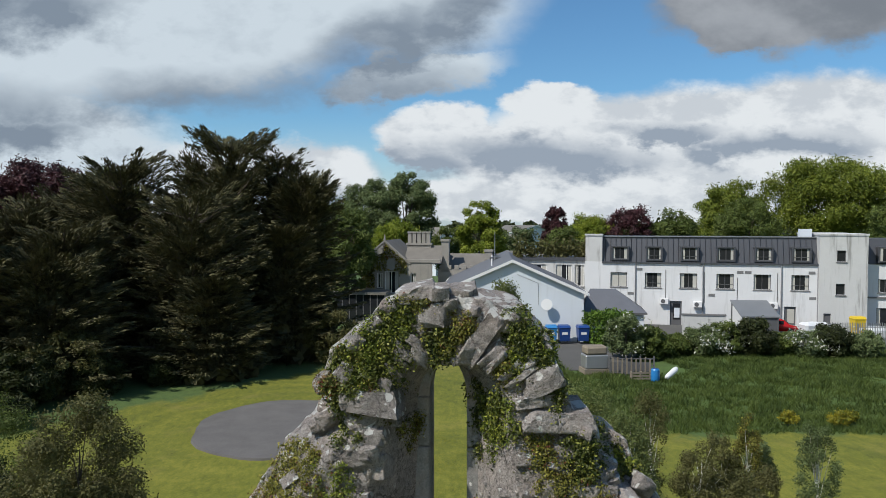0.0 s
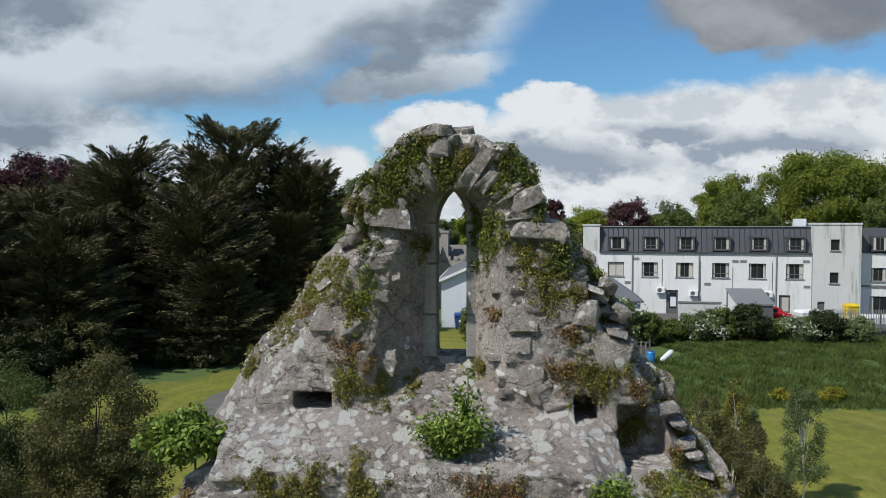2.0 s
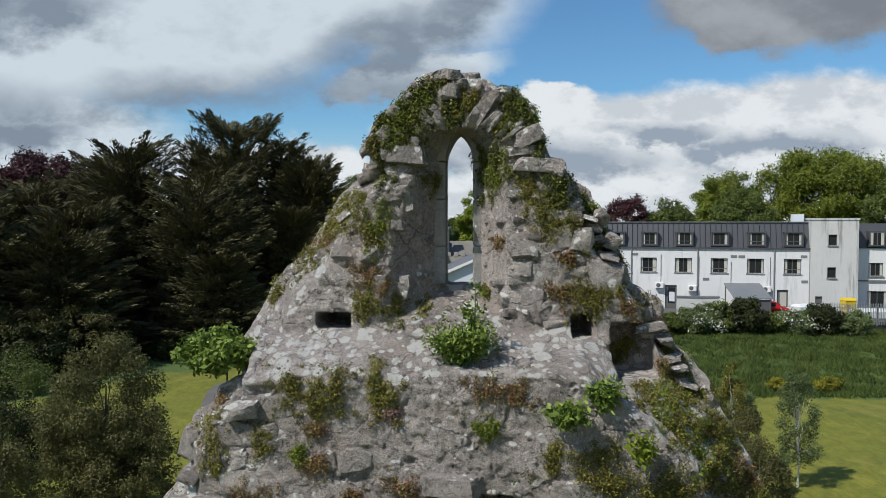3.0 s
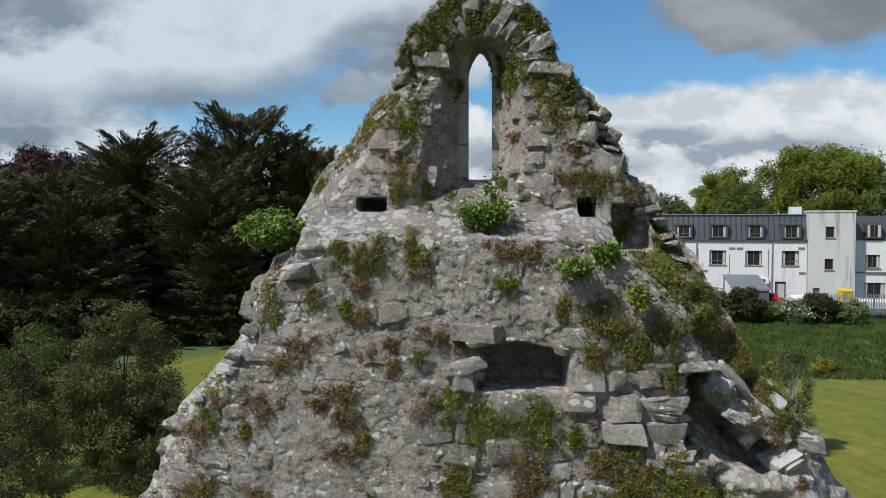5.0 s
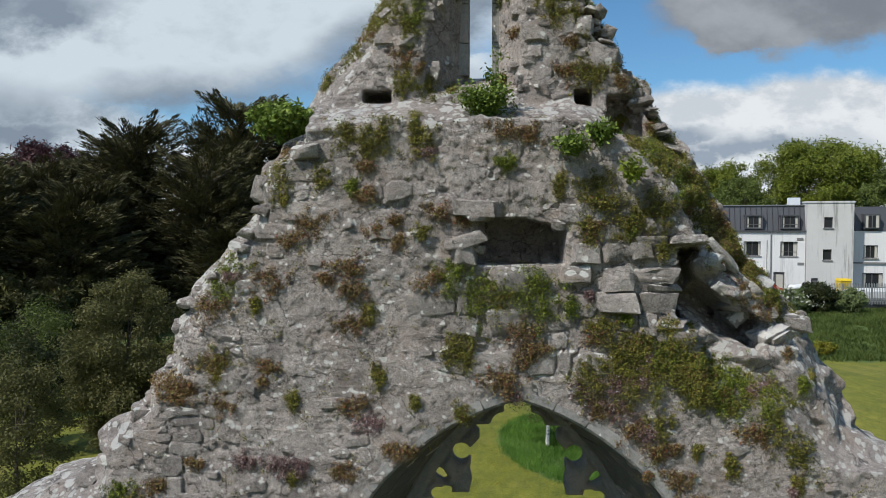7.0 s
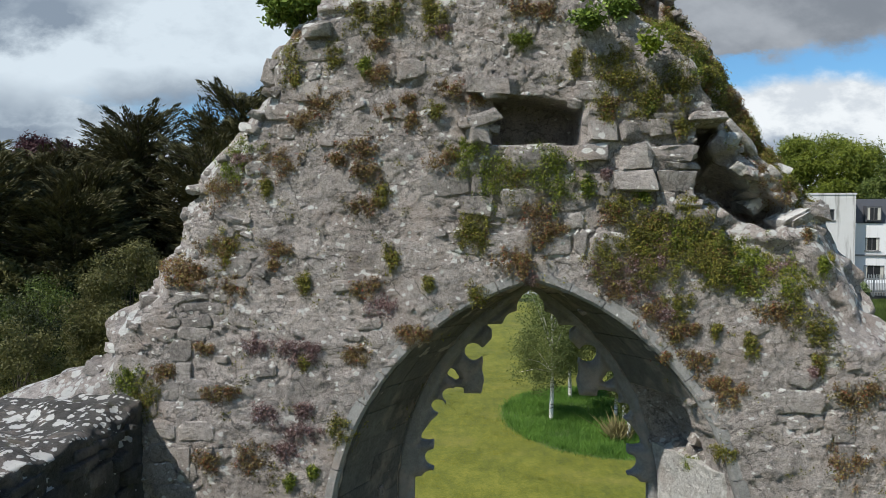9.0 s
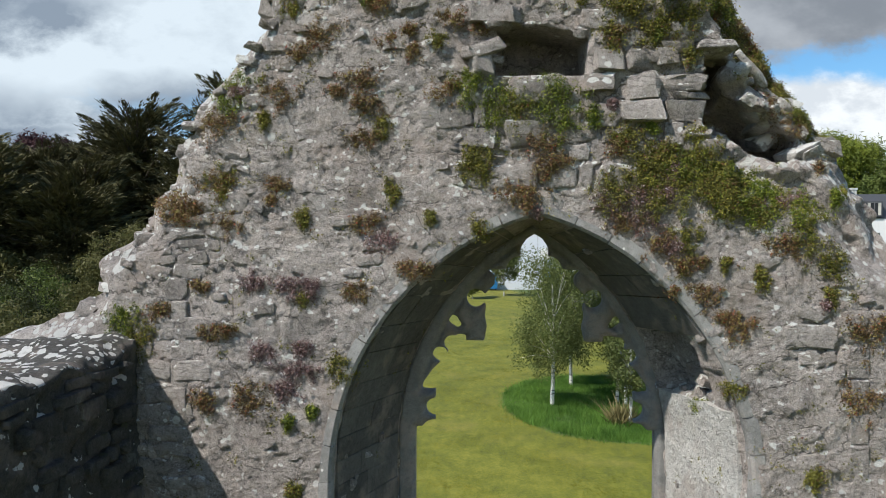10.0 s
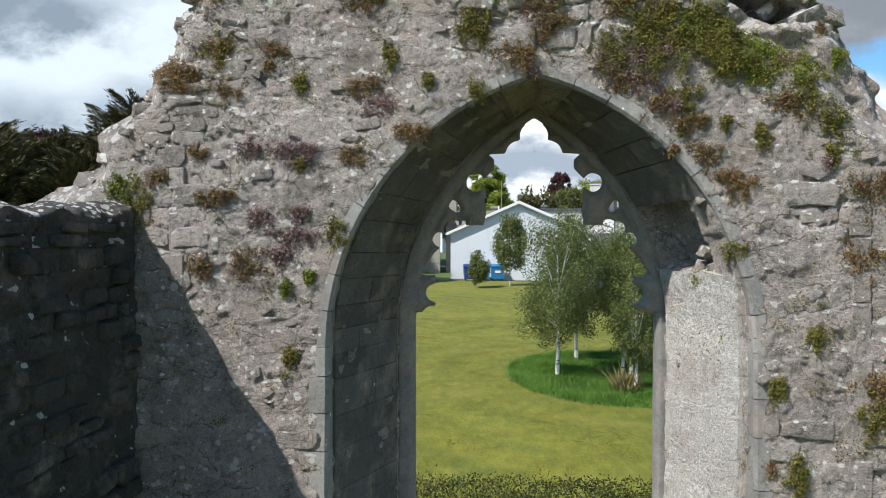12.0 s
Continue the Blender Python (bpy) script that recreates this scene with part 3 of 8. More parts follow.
def ground_material():
    m, N = material("lawn_and_meadow")
    pos = N.n("ShaderNodeNewGeometry").outputs["Position"]
    loc = N.n("ShaderNodeVectorRotate", {"rotation_type": "Z_AXIS"}, Vector=pos, Angle=-SITE_TURN).outputs[0]
    sp = N.n("ShaderNodeSeparateXYZ", None, Vector=loc)
    u, d = sp.outputs[0], sp.outputs[1]
    big, mid, fine = N.noise(pos, 0.12, 5, 0.6), N.noise(pos, 1.6, 7, 0.75), N.noise(pos, 13.0, 6, 0.85)
    # mown rings round the gravel and the birches
    def ring(cu, cd, k):
        du, dd = N.math("SUBTRACT", u, cu), N.math("MULTIPLY", N.math("SUBTRACT", d, cd), k)
        return N.math("SQRT", N.math("ADD", N.math("MULTIPLY", du, du), N.math("MULTIPLY", dd, dd)))
    r1, r2 = ring(-8.6, 38.0, 0.95), ring(5.4, 22.0, 0.78)
    rr = N.math("MINIMUM", r1, N.math("ADD", r2, 3.0))
    stripe = N.math("MULTIPLY", N.math("SINE", N.math("ADD", N.math("MULTIPLY", rr, 3.9), N.math("MULTIPLY", mid, 2.4))), N.step(N.noise(pos, 0.28, 4, 0.6), 0.35, 0.65))
    v = N.math("ADD", N.math("MULTIPLY", stripe, 0.055), N.math("ADD", N.math("MULTIPLY", mid, 0.3), N.math("MULTIPLY", fine, 0.7)))
    v = N.math("ADD", v, N.math("MULTIPLY", N.math("SUBTRACT", big, 0.5), 0.45))
    v = N.math("ADD", v, N.math("MULTIPLY", N.math("SUBTRACT", N.noise(N.vmath("MULTIPLY", loc, (1.0, 0.45, 1.0)), 3.4, 5, 0.7), 0.5), 0.55))
    lawn = N.ramp(v, (0.30, (0.054, 0.070, 0.004)), (0.5, (0.110, 0.119, 0.006)), (0.70, (0.190, 0.182, 0.020)))
    dry = N.step(N.noise(pos, 0.35, 6, 0.7), 0.52, 0.72, 0.0, 0.6)
    lawn = N.mix(dry, lawn, (0.175, 0.155, 0.030))
    rough = N.ramp(N.math("ADD", N.math("MULTIPLY", mid, 0.5), N.math("MULTIPLY", fine, 0.5)), (0.3, (0.025, 0.052, 0.009)), (0.7, (0.078, 0.125, 0.025)))
    wob = N.math("MULTIPLY", N.math("SUBTRACT", N.noise(pos, 0.5, 5, 0.65), 0.5), 5.0)
    meadow = N.math("MULTIPLY", N.step(N.math("ADD", d, wob), 36.2, 37.2), N.step(N.math("ADD", N.math("ADD", u, wob), N.math("MULTIPLY", N.math("SUBTRACT", d, 37.0), 0.10)), 9.0, 10.0))
    meadow = N.math("MULTIPLY", meadow, N.step(d, 76.0, 80.0, 1.0, 0.0))
    isle = N.step(N.math("ADD", r2, N.math("MULTIPLY", wob, 0.15)), 3.60, 3.85, 1.0, 0.0)
    woods = N.step(N.math("ADD", N.math("ADD", u, N.math("MULTIPLY", N.math("SUBTRACT", d, 40.0), -0.8)), wob), -20.5, -19.0, 1.0, 0.0)
    far = N.step(d, 85.0, 100.0)
    mask = N.math("MAXIMUM", N.math("MAXIMUM", meadow, isle), N.math("MAXIMUM", woods, far))
    col = N.mix(mask, lawn, rough)
    h = N.math("ADD", N.math("MULTIPLY", mid, 0.6), fine)
    finish(N, col, 0.95, h, 0.5, 0.025)
    return m


def build_ground():
    s = np.concatenate([-np.geomspace(2500, 70, 14), np.linspace(-66, 66, 199), np.geomspace(70, 2500, 14)])
    X, Y = np.meshgrid(s, s + 20, indexing="ij")
    n = len(s)
    V = np.stack([X, Y, ground_height(X, Y)], -1).reshape(-1, 3)
    i = np.arange(n - 1)[:, None] * n + np.arange(n - 1)[None, :]
    Q = np.stack([i, i + n, i + n + 1, i + 1], -1).reshape(-1, 4)
    tagged(new("ground", array_mesh("ground", V, Q, ground_material(), True)), "mown green lawn with yellow-green stripes and rough meadow", "lawn", kind="structure")


build_ground()


def disc_sheet(name, cu, cd, ru, rd, z, mat, seed, label, category, wob=0.05):
    bm = bmesh.new()
    rng = np.random.default_rng(seed)
    k = 56
    w = 1 + wob * np.array([math.sin(3 * a + 1) * 0.5 + 0.35 * math.sin(7 * a) for a in np.arange(k) * math.tau / k]) + rng.uniform(-0.008, 0.008, k)
    top = [bm.verts.new(site(cu + ru * w[i] * math.cos(i * math.tau / k), cd + rd * w[i] * math.sin(i * math.tau / k), z)) for i in range(k)]
    low = [bm.verts.new(v.co - Vector((0, 0, 0.2)) + (v.co - site(cu, cd, z)) * 0.01) for v in top]
    bm.faces.new(top)
    for i in range(k):
        bm.faces.new((top[i], low[i], low[(i + 1) % k], top[(i + 1) % k]))
    bmesh.ops.recalc_face_normals(bm, faces=bm.faces)
    return tagged(part(name, bm, mat), label, category, kind="structure")


disc_sheet("pavement", -8.3, 38.2, 4.9, 5.4, 0.10, M_GRAVEL, 3, "oval of worn grey gravel set in the lawn", "gravel area")

# ---- the gable ----
from mathutils.bvhtree import BVHTree

FACE, LEAN_BACK = 3.07, 0.045
STEP = 0.02


def face_y(z):
    """The inner face of the gable below the ledge."""
    return FACE + LEAN_BACK * (z - 6)


def exposed(x, z):
    """1 where the old render has gone and the stones show, 0 where it still covers them."""
    left = np.interp(z, [2.0, 5.3, 5.9, 6.7, 7.5, 8.3], [-3.5, -3.5, -3.2, -2.8, -2.3, -1.8])
    wide = np.interp(z, [6.4, 7.0], [1.0, 0.6])
    flank = smooth(left + wide, left + wide - 0.3, x) * (z < 8.35)
    belt = smooth(6.35, 6.5, z) * smooth(7.85, 7.7, z) * smooth(-0.8, -0.6, x) * smooth(1.5, 1.42, x)
    patch = smooth(0.75, 0.95, np.sin(2.3 * x + 1.7 * z + 0.6) * np.sin(1.9 * z - 1.3 * x + 1.1) + 0.35 * np.sin(5.1 * x) * np.sin(4.3 * z)) * (z < 8.3) * np.where(x < -0.6, 0.45, 1.0)
    return np.maximum(np.maximum(flank, belt), np.maximum(patch, 0.4 * (z > 8.75)))


def build_gable():
    rng = np.random.default_rng(11)
    x = np.arange(-4.62, 3.62, STEP, dtype=np.float32)
    y = np.arange(2.86, 4.70, STEP, dtype=np.float32)
    z = np.arange(-0.3, 10.86, STEP, dtype=np.float32)
    X2, Z2 = np.meshgrid(x, z, indexing="ij")
    shape = (len(x), len(y), len(z))
    X, Y, Z = x[:, None, None], y[None, :, None], z[None, None, :]
    lower = [(-4.5, -1), (-4.5, 5.12), (-3.97, 5.30), (-3.52, 5.52), (-3.56, 5.78), (-3.27, 5.98), (-3.13, 6.1), (-3.08, 6.33), (-2.90, 6.48), (-2.86, 6.75), (-2.72, 6.85), (-2.76, 7.0),
             (-2.62, 7.2), (-2.36, 7.42), (-2.14, 7.76), (-2.17, 7.95), (-1.95, 8.24), (-1.75, 8.36), (-1.70, 8.8), (1.0, 8.8), (1.05, 8.25), (1.28, 7.99), (1.46, 7.62), (1.47, 7.47), (1.31, 7.36),
             (1.31, 6.89), (1.50, 6.72), (1.60, 6.70), (1.85, 6.62), (2.06, 6.50), (2.28, 6.37), (2.45, 6.18), (2.56, 6.0), (2.9, 5.85), (3.45, 5.6), (3.45, -1)]
    upper = [(-1.80, 4.5), (-1.94, 8.55), (-1.87, 8.68), (-1.68, 9.02), (-1.49, 9.2), (-1.32, 9.5), (-1.16, 9.71), (-0.95, 9.86), (-0.98, 9.99), (-0.89, 10.17), (-0.71, 10.33), (-0.59, 10.46), (-0.43, 10.52),
             (-0.10, 10.5), (0.13, 10.42), (0.28, 10.3), (0.31, 10.12), (0.37, 10), (0.42, 9.87), (0.56, 9.79), (0.72, 9.67), (0.83, 9.43), (0.95, 9.26), (1.03, 9.04), (1.14, 8.9), (1.27, 8.78), (1.32, 8.6),
             (1.47, 8.43), (1.67, 8.1), (1.83, 7.8), (2.00, 7.42), (2.30, 7.1), (2.55, 6.75), (2.80, 6.4), (3.05, 5.9), (3.10, 4.5)]
    rag = 0.035 * lattice(shape, (6, 7, 5), rng) + 0.035 * lattice(shape, (14, 14, 10), rng)
    relief = rubble_relief(x, z, rng)
    low2, up2 = polygon_field(X2, Z2, lower), polygon_field(X2, Z2, upper)
    # lower mass, its top a ledge that falls towards the nave
    front = (face_y(Z2) + 0.022 * exposed(X2, Z2) - relief + 0.22 * smooth(-0.22, 0.02, low2) * (X2 < -1.7) + 0.30 * smooth(-0.42, 0.02, low2) ** 1.5 * (X2 > 1.5) * (Z2 > 5.7))[:, None, :]
    back = (4.36 + 0.5 * relief[::-1])[:, None, :]
    ledge = 8.45 + 0.46 * (Y - 3.2) + 0.035 * lattice((len(x), len(y), 1), (8, 8, 1), rng) + 0.018 * lattice((len(x), len(y), 1), (3, 3, 1), rng)
    ledge = ledge - 0.80 * np.maximum(X - 0.62, 0) - 0.1 * np.maximum(-1.2 - X, 0)
    a = np.maximum(np.maximum(low2[:, None, :] + rag, front - Y), Y - back)
    a = np.maximum(a, np.where(Z > 7.7, (Z - ledge) * 0.85, -9))
    # upper mass, set back, and the core of the broken right flank
    edge = np.interp(Z2, [8.0, 8.8, 9.05, 9.3, 9.55, 9.85, 10.1, 10.4], [1.4, 1.02, 0.86, 0.66, 0.58, 0.47, 0.34, 0.25])
    upper_front = 3.68 + 0.06 * (Z2 - 8.8) + 0.02 - relief + 0.28 * smooth(0, 0.10, X2 - edge + 0.04 * lattice(X2.shape, (6, 6), rng))
    left_edge = np.interp(Z2, [8.55, 8.68, 9.02, 9.2, 9.5, 9.71, 9.86, 10.0], [-1.94, -1.87, -1.68, -1.49, -1.32, -1.16, -0.95, -0.95])
    upper_front = upper_front + 0.85 * np.maximum(0.36 + 0.05 * lattice(X2.shape, (16, 16), rng) - (X2 - left_edge), 0) * smooth(9.95, 9.8, Z2)
    flank = 3.30 + 0.10 * lattice(X2.shape, (8, 6), rng) - relief + 0.50 * smooth(-0.42, 0.0, up2)
    upper_front = upper_front + (flank - upper_front) * smooth(8.45, 8.05, Z2)
    b = np.maximum(np.maximum(up2[:, None, :] + rag, upper_front[:, None, :] - Y), Y - 4.42 - relief[::-1][:, None, :])
    f = np.minimum(a, b)
    # hollow left by a mural passage in the right flank
    px, pz = X - 1.38, Z - 7.02
    along = px * 0.918 - pz * 0.395
    across = px * 0.395 + pz * 0.918
    tunnel = np.maximum(np.hypot(across - 0.02 + 0.06 * along, (Y - 3.35) * 0.26) - 0.150, np.abs(along - 0.33) - 0.46) + 0.9 * rag
    f = np.maximum(f, -tunnel)
    cleft = box_field(X, Y, Z, 1.33, 1.50 + 0.10 * lattice((1, 1, len(z)), (1, 1, 6), rng), 2.5, 3.75, 6.80, 7.42) + 0.5 * rag
    f = np.maximum(f, -cleft)
    nook = box_field(X, Y, Z, 0.86, 1.18, 3.0, 3.98, 8.36, 8.72) + 0.6 * rag
    f = np.maximum(f, -nook)
    # niche under its broken lintel
    niche = box_field(X, Y, Z, -0.26, 0.44, 2.5, 3.72, 7.27, 7.70) + 0.25 * rag
    niche = np.maximum(niche, (Z - 7.66 + 0.22 * np.maximum(X - 0.05, 0)) * 0.97)
    f = np.maximum(f, -niche)
    # putlog holes
    for x0, x1, z0, z1 in ((-1.30, -1.04, 8.665, 8.785), (0.56, 0.72, 8.62, 8.79), (-0.99, -0.86, 9.87, 9.97)):
        f = np.maximum(f, -box_field(X, Y, Z, x0, x1, 3.3, 4.2, z0, z1))
    # lancet: narrow light outside, splayed within
    cx = -0.26
    t = np.clip((4.12 - Y) / 0.44, 0, 1.5)
    w = 0.11 + 0.30 * t + 0.13 * t * smooth(9.75, 9.1, Z) * (X < cx)
    sill = 8.96 - 0.24 * t
    lancet = np.maximum(arch_field(X - cx, Z, w, 9.90 - 0.02 * t, 0.25 + 0.0 * t), sill - Z)
    f = np.maximum(f, -(lancet - 0.008 * relief[:, None, :]))
    # great window: splayed pointed arch
    cw = 0.07
    t = np.clip((4.05 - Y) / 0.98, 0, 1.2)
    w = 1.20 + 0.42 * t
    arch = np.maximum(arch_field(X - cw, Z, w, 4.1, 2.0 + 0.10 * t), 1.15 - Z)
    scar = 0.15 * smooth(4.66, 4.74, Z) * smooth(5.9, 5.3, Z) * (X > 0.6) * smooth(3.34, 3.42, Y) * smooth(4.05, 3.9, Y)
    f = np.maximum(f, -(arch - scar + 0.5 * relief[:, None, :] + 0.22 * rag + 0.010 * lattice(shape, (3, 4, 3), rng) + 0.012 * lattice(shape, (9, 9, 6), rng)))
    V, Q = skin(f.astype(np.float32), (x[0], y[0], z[0]), STEP)
    tree = BVHTree.FromPolygons([tuple(v) for v in V.tolist()], Q.tolist())
    return tagged(new("church_gable", array_mesh("church_gable", V, Q, M_STONE, True)),
                  "ruined grey limestone church gable with lancet and traceried window", "ruin"), tree


gable, GABLE_SKIN = build_gable()


def on_gable(x, z, default=None):
    """Where the nave face of the gable lies at x, z."""
    hit = GABLE_SKIN.ray_cast(Vector((x, 1.0, z)), Vector((0, 1, 0)))
    return hit[0].y if hit[0] is not None else default


def build_tracery():
    """What is left of the bar tracery in the great window: a cusped rim with broken stubs."""
    h = 0.016
    x, y, z = np.arange(-1.35, 1.55, h), np.arange(3.98, 4.28, h), np.arange(1.1, 6.24, h)
    X, Z = np.meshgrid(x, z, indexing="ij")
    S = np.abs(X - 0.10)
    rim = np.maximum(arch_field(S, Z, 1.27, 4.1, 2.05), -arch_field(S, Z, 1.085, 4.1, 1.93))
    inner = arch_field(S, Z, 1.085, 4.1, 1.93)
    circle = lambda cx, cz, r: np.hypot(S - cx, Z - cz) - r
    void = polygon_field(S, Z, [(-0.3, 4.0), (-0.3, 5.72), (0.24, 5.71), (0.42, 5.70), (0.36, 5.65), (0.36, 5.57), (0.455, 5.47), (0.44, 5.36), (0.45, 5.27), (0.43, 5.18), (0.455, 5.05),
                                (0.62, 5.05), (0.62, 5.10), (0.70, 5.11), (0.77, 5.02), (0.80, 4.90), (0.93, 4.78), (1.02, 4.65), (1.2, 4.0)])
    head = np.maximum(np.maximum(inner, 4.6 - Z), -void)
    for c in ((0.0, 5.865, 0.128), (0.0, 5.935, 0.088), (0.13, 5.70, 0.125), (0.53, 5.44, 0.085), (0.735, 5.235, 0.045), (0.70, 5.20, 0.035), (0.86, 4.92, 0.068), (0.75, 5.02, 0.075)):
        head = np.maximum(head, -circle(*c))
    cusp = np.minimum(np.maximum(np.abs(S - 1.03) - 0.13, np.abs(Z - 4.42) - 0.17), 9)
    for c in ((0.905, 4.425, 0.085), (0.955, 4.70, 0.115), (0.92, 4.20, 0.11)):
        cusp = np.maximum(cusp, -circle(*c))
    flat = np.minimum(np.minimum(rim, head), cusp)
    Y = y[None, :, None]
    depth = np.abs(Y - 4.13) - 0.085
    F = flat[:, None, :]
    field = np.maximum(np.maximum(F, depth), (F + depth) * 0.7 + 0.030)
    V, Q = skin(field.astype(np.float32), (x[0], y[0], z[0]), h)
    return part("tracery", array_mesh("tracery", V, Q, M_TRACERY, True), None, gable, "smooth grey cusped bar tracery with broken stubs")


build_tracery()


def build_side_wall():
    """The stump of the side wall that meets the gable: its top thick with lichen."""
    rng = np.random.default_rng(23)
    h = 0.035
    x, y, z = np.arange(-4.5, -2.9, h), np.arange(-6.0, 3.2, h), np.arange(-0.3, 5.5, h)
    shape = (len(x), len(y), len(z))
    X, Y, Z = x[:, None, None], y[None, :, None], z[None, None, :]
    relief = rubble_relief(y, z, rng, 0.26, 0.15)[None]
    crest = 5.16 + 0.02 * lattice((len(x), len(y), 1), (2, 3, 1), rng) + 0.05 * lattice((len(x), len(y), 1), (7, 7, 1), rng) + 0.05 * lattice((len(x), len(y), 1), (20, 20, 1), rng) - 0.06 * (X + 3.7) ** 2 - 0.9 * smooth(1.0, -5.0, Y)
    f = np.maximum(X + 3.10 - 1.9 * relief, -4.35 - X)
    f = np.maximum(f, Z - crest + 0.03 * lattice(shape, (5, 5, 5), rng))
    f = np.maximum(f, Y - 3.12)
    f = np.maximum(f, -5.9 - Y + 0.15 * lattice(shape, (9, 9, 9), rng))
    V, Q = skin(f.astype(np.float32), (x[0], y[0], z[0]), h)
    return tagged(new("church_side_wall", array_mesh("church_side_wall", V, Q, M_SHADY, True)), "rubble side wall with its shade painted dark, lichen-white along its top", "ruin")


side_wall = build_side_wall()

# ---- buildings beyond the lawn ----


def frame_at(a, b, z):
    """A frame whose x axis runs from a to b, with z up."""
    way = (b - a).normalized()
    m = Matrix.Identity(4)
    m.col[0] = (*way, 0)
    m.col[1] = (-way.y, way.x, 0, 0)
    m.col[3] = (a.x, a.y, z, 1)
    return m


def wall_mesh(x0, x1, z0, z1, y0, y1, holes, mat, name="wall"):
    """A wall along x with openings (x0, x1, z0, z1) that go through it."""
    xs = sorted({x0, x1, *[v for h in holes for v in h[:2]]})
    zs = sorted({z0, z1, *[v for h in holes for v in h[2:4]]})
    solid = {}
    for i in range(len(xs) - 1):
        for k in range(len(zs) - 1):
            cx, cz = (xs[i] + xs[i + 1]) / 2, (zs[k] + zs[k + 1]) / 2
            solid[i, k] = not any(h[0] < cx < h[1] and h[2] < cz < h[3] for h in holes)
    bm = bmesh.new()
    memo = {}

    def v(x, y, z):
        key = (round(x, 4), round(y, 4), round(z, 4))
        if key not in memo:
            memo[key] = bm.verts.new(key)
        return memo[key]

    def face(*pts):
        bm.faces.new([v(*p) for p in pts])

    for (i, k), s in solid.items():
        if not s:
            continue
        a, b, c, d = xs[i], xs[i + 1], zs[k], zs[k + 1]
        face((a, y0, c), (b, y0, c), (b, y0, d), (a, y0, d))
        face((b, y1, c), (a, y1, c), (a, y1, d), (b, y1, d))
        if not solid.get((i - 1, k)):
            face((a, y1, c), (a, y0, c), (a, y0, d), (a, y1, d))
        if not solid.get((i + 1, k)):
            face((b, y0, c), (b, y1, c), (b, y1, d), (b, y0, d))
        if not solid.get((i, k - 1)):
            face((a, y0, c), (a, y1, c), (b, y1, c), (b, y0, c))
        if not solid.get((i, k + 1)):
            face((a, y0, d), (b, y0, d), (b, y1, d), (a, y1, d))
    return from_bm(name, bm, mat)


def window(parent, x0, x1, z0, z1, y, panes=2, curtain=0.5, frame_mat=None, sill=True, open_top=False, seed=0):
    """A window set in its opening: frame, panes, sill, curtains inside."""
    rng = random.Random(seed)
    fm = frame_mat or M_DARKFRAME
    bm = bmesh.new()
    t = 0.06
    xs, zs = [x0, x0 + t], [z0, z0 + t]
    for i in range(1, panes):
        x = x0 + (x1 - x0) * i / panes
        xs += [x - 0.03, x + 0.03]
    xs += [x1 - t, x1]
    if open_top:
        zs += [z0 + 0.28 * (z1 - z0), z0 + 0.28 * (z1 - z0) + 0.05]
    zs += [z1 - t, z1]
    front = {(i, k): bm.verts.new((xs[i], y, zs[k])) for i in range(len(xs)) for k in range(len(zs))}
    bars = [bm.faces.new((front[i, k], front[i + 1, k], front[i + 1, k + 1], front[i, k + 1]))
            for i in range(len(xs) - 1) for k in range(len(zs) - 1) if i % 2 == 0 or k % 2 == 0]
    out = bmesh.ops.extrude_face_region(bm, geom=bars)
    bmesh.ops.translate(bm, verts=[v for v in out["geom"] if isinstance(v, bmesh.types.BMVert)], vec=(0, 0.08, 0))
    bmesh.ops.recalc_face_normals(bm, faces=bm.faces)
    w = part("window", bm, fm, parent)
    for i in range(panes):
        a, b = x0 + (x1 - x0) * i / panes + 0.05, x0 + (x1 - x0) * (i + 1) / panes - 0.05
        part("pane", box(a, b, y + 0.03, y + 0.045, z0 + t, z1 - t), M_GLASS, w)
    if sill:
        part("sill", box(x0 - 0.08, x1 + 0.08, y - 0.22, y - 0.02, z0 - 0.10, z0 - 0.003), M_SILL, w)
    if curtain > 0:
        for side in (0, 1):
            cw = (x1 - x0) * curtain * rng.uniform(0.25, 0.6)
            a = x0 + 0.04 if side == 0 else x1 - 0.04 - cw
            bm = bmesh.new()
            k = 8
            top = [bm.verts.new((a + cw * i / k, y + 0.022 + 0.004 * (i % 2), z1 - 0.05)) for i in range(k + 1)]
            low = [bm.verts.new((p.co.x, p.co.y, z0 + 0.05)) for p in top]
            for i in range(k):
                bm.faces.new((low[i], low[i + 1], top[i + 1], top[i]))
            part("curtain", bm, M_CURTAIN, w)
    return w


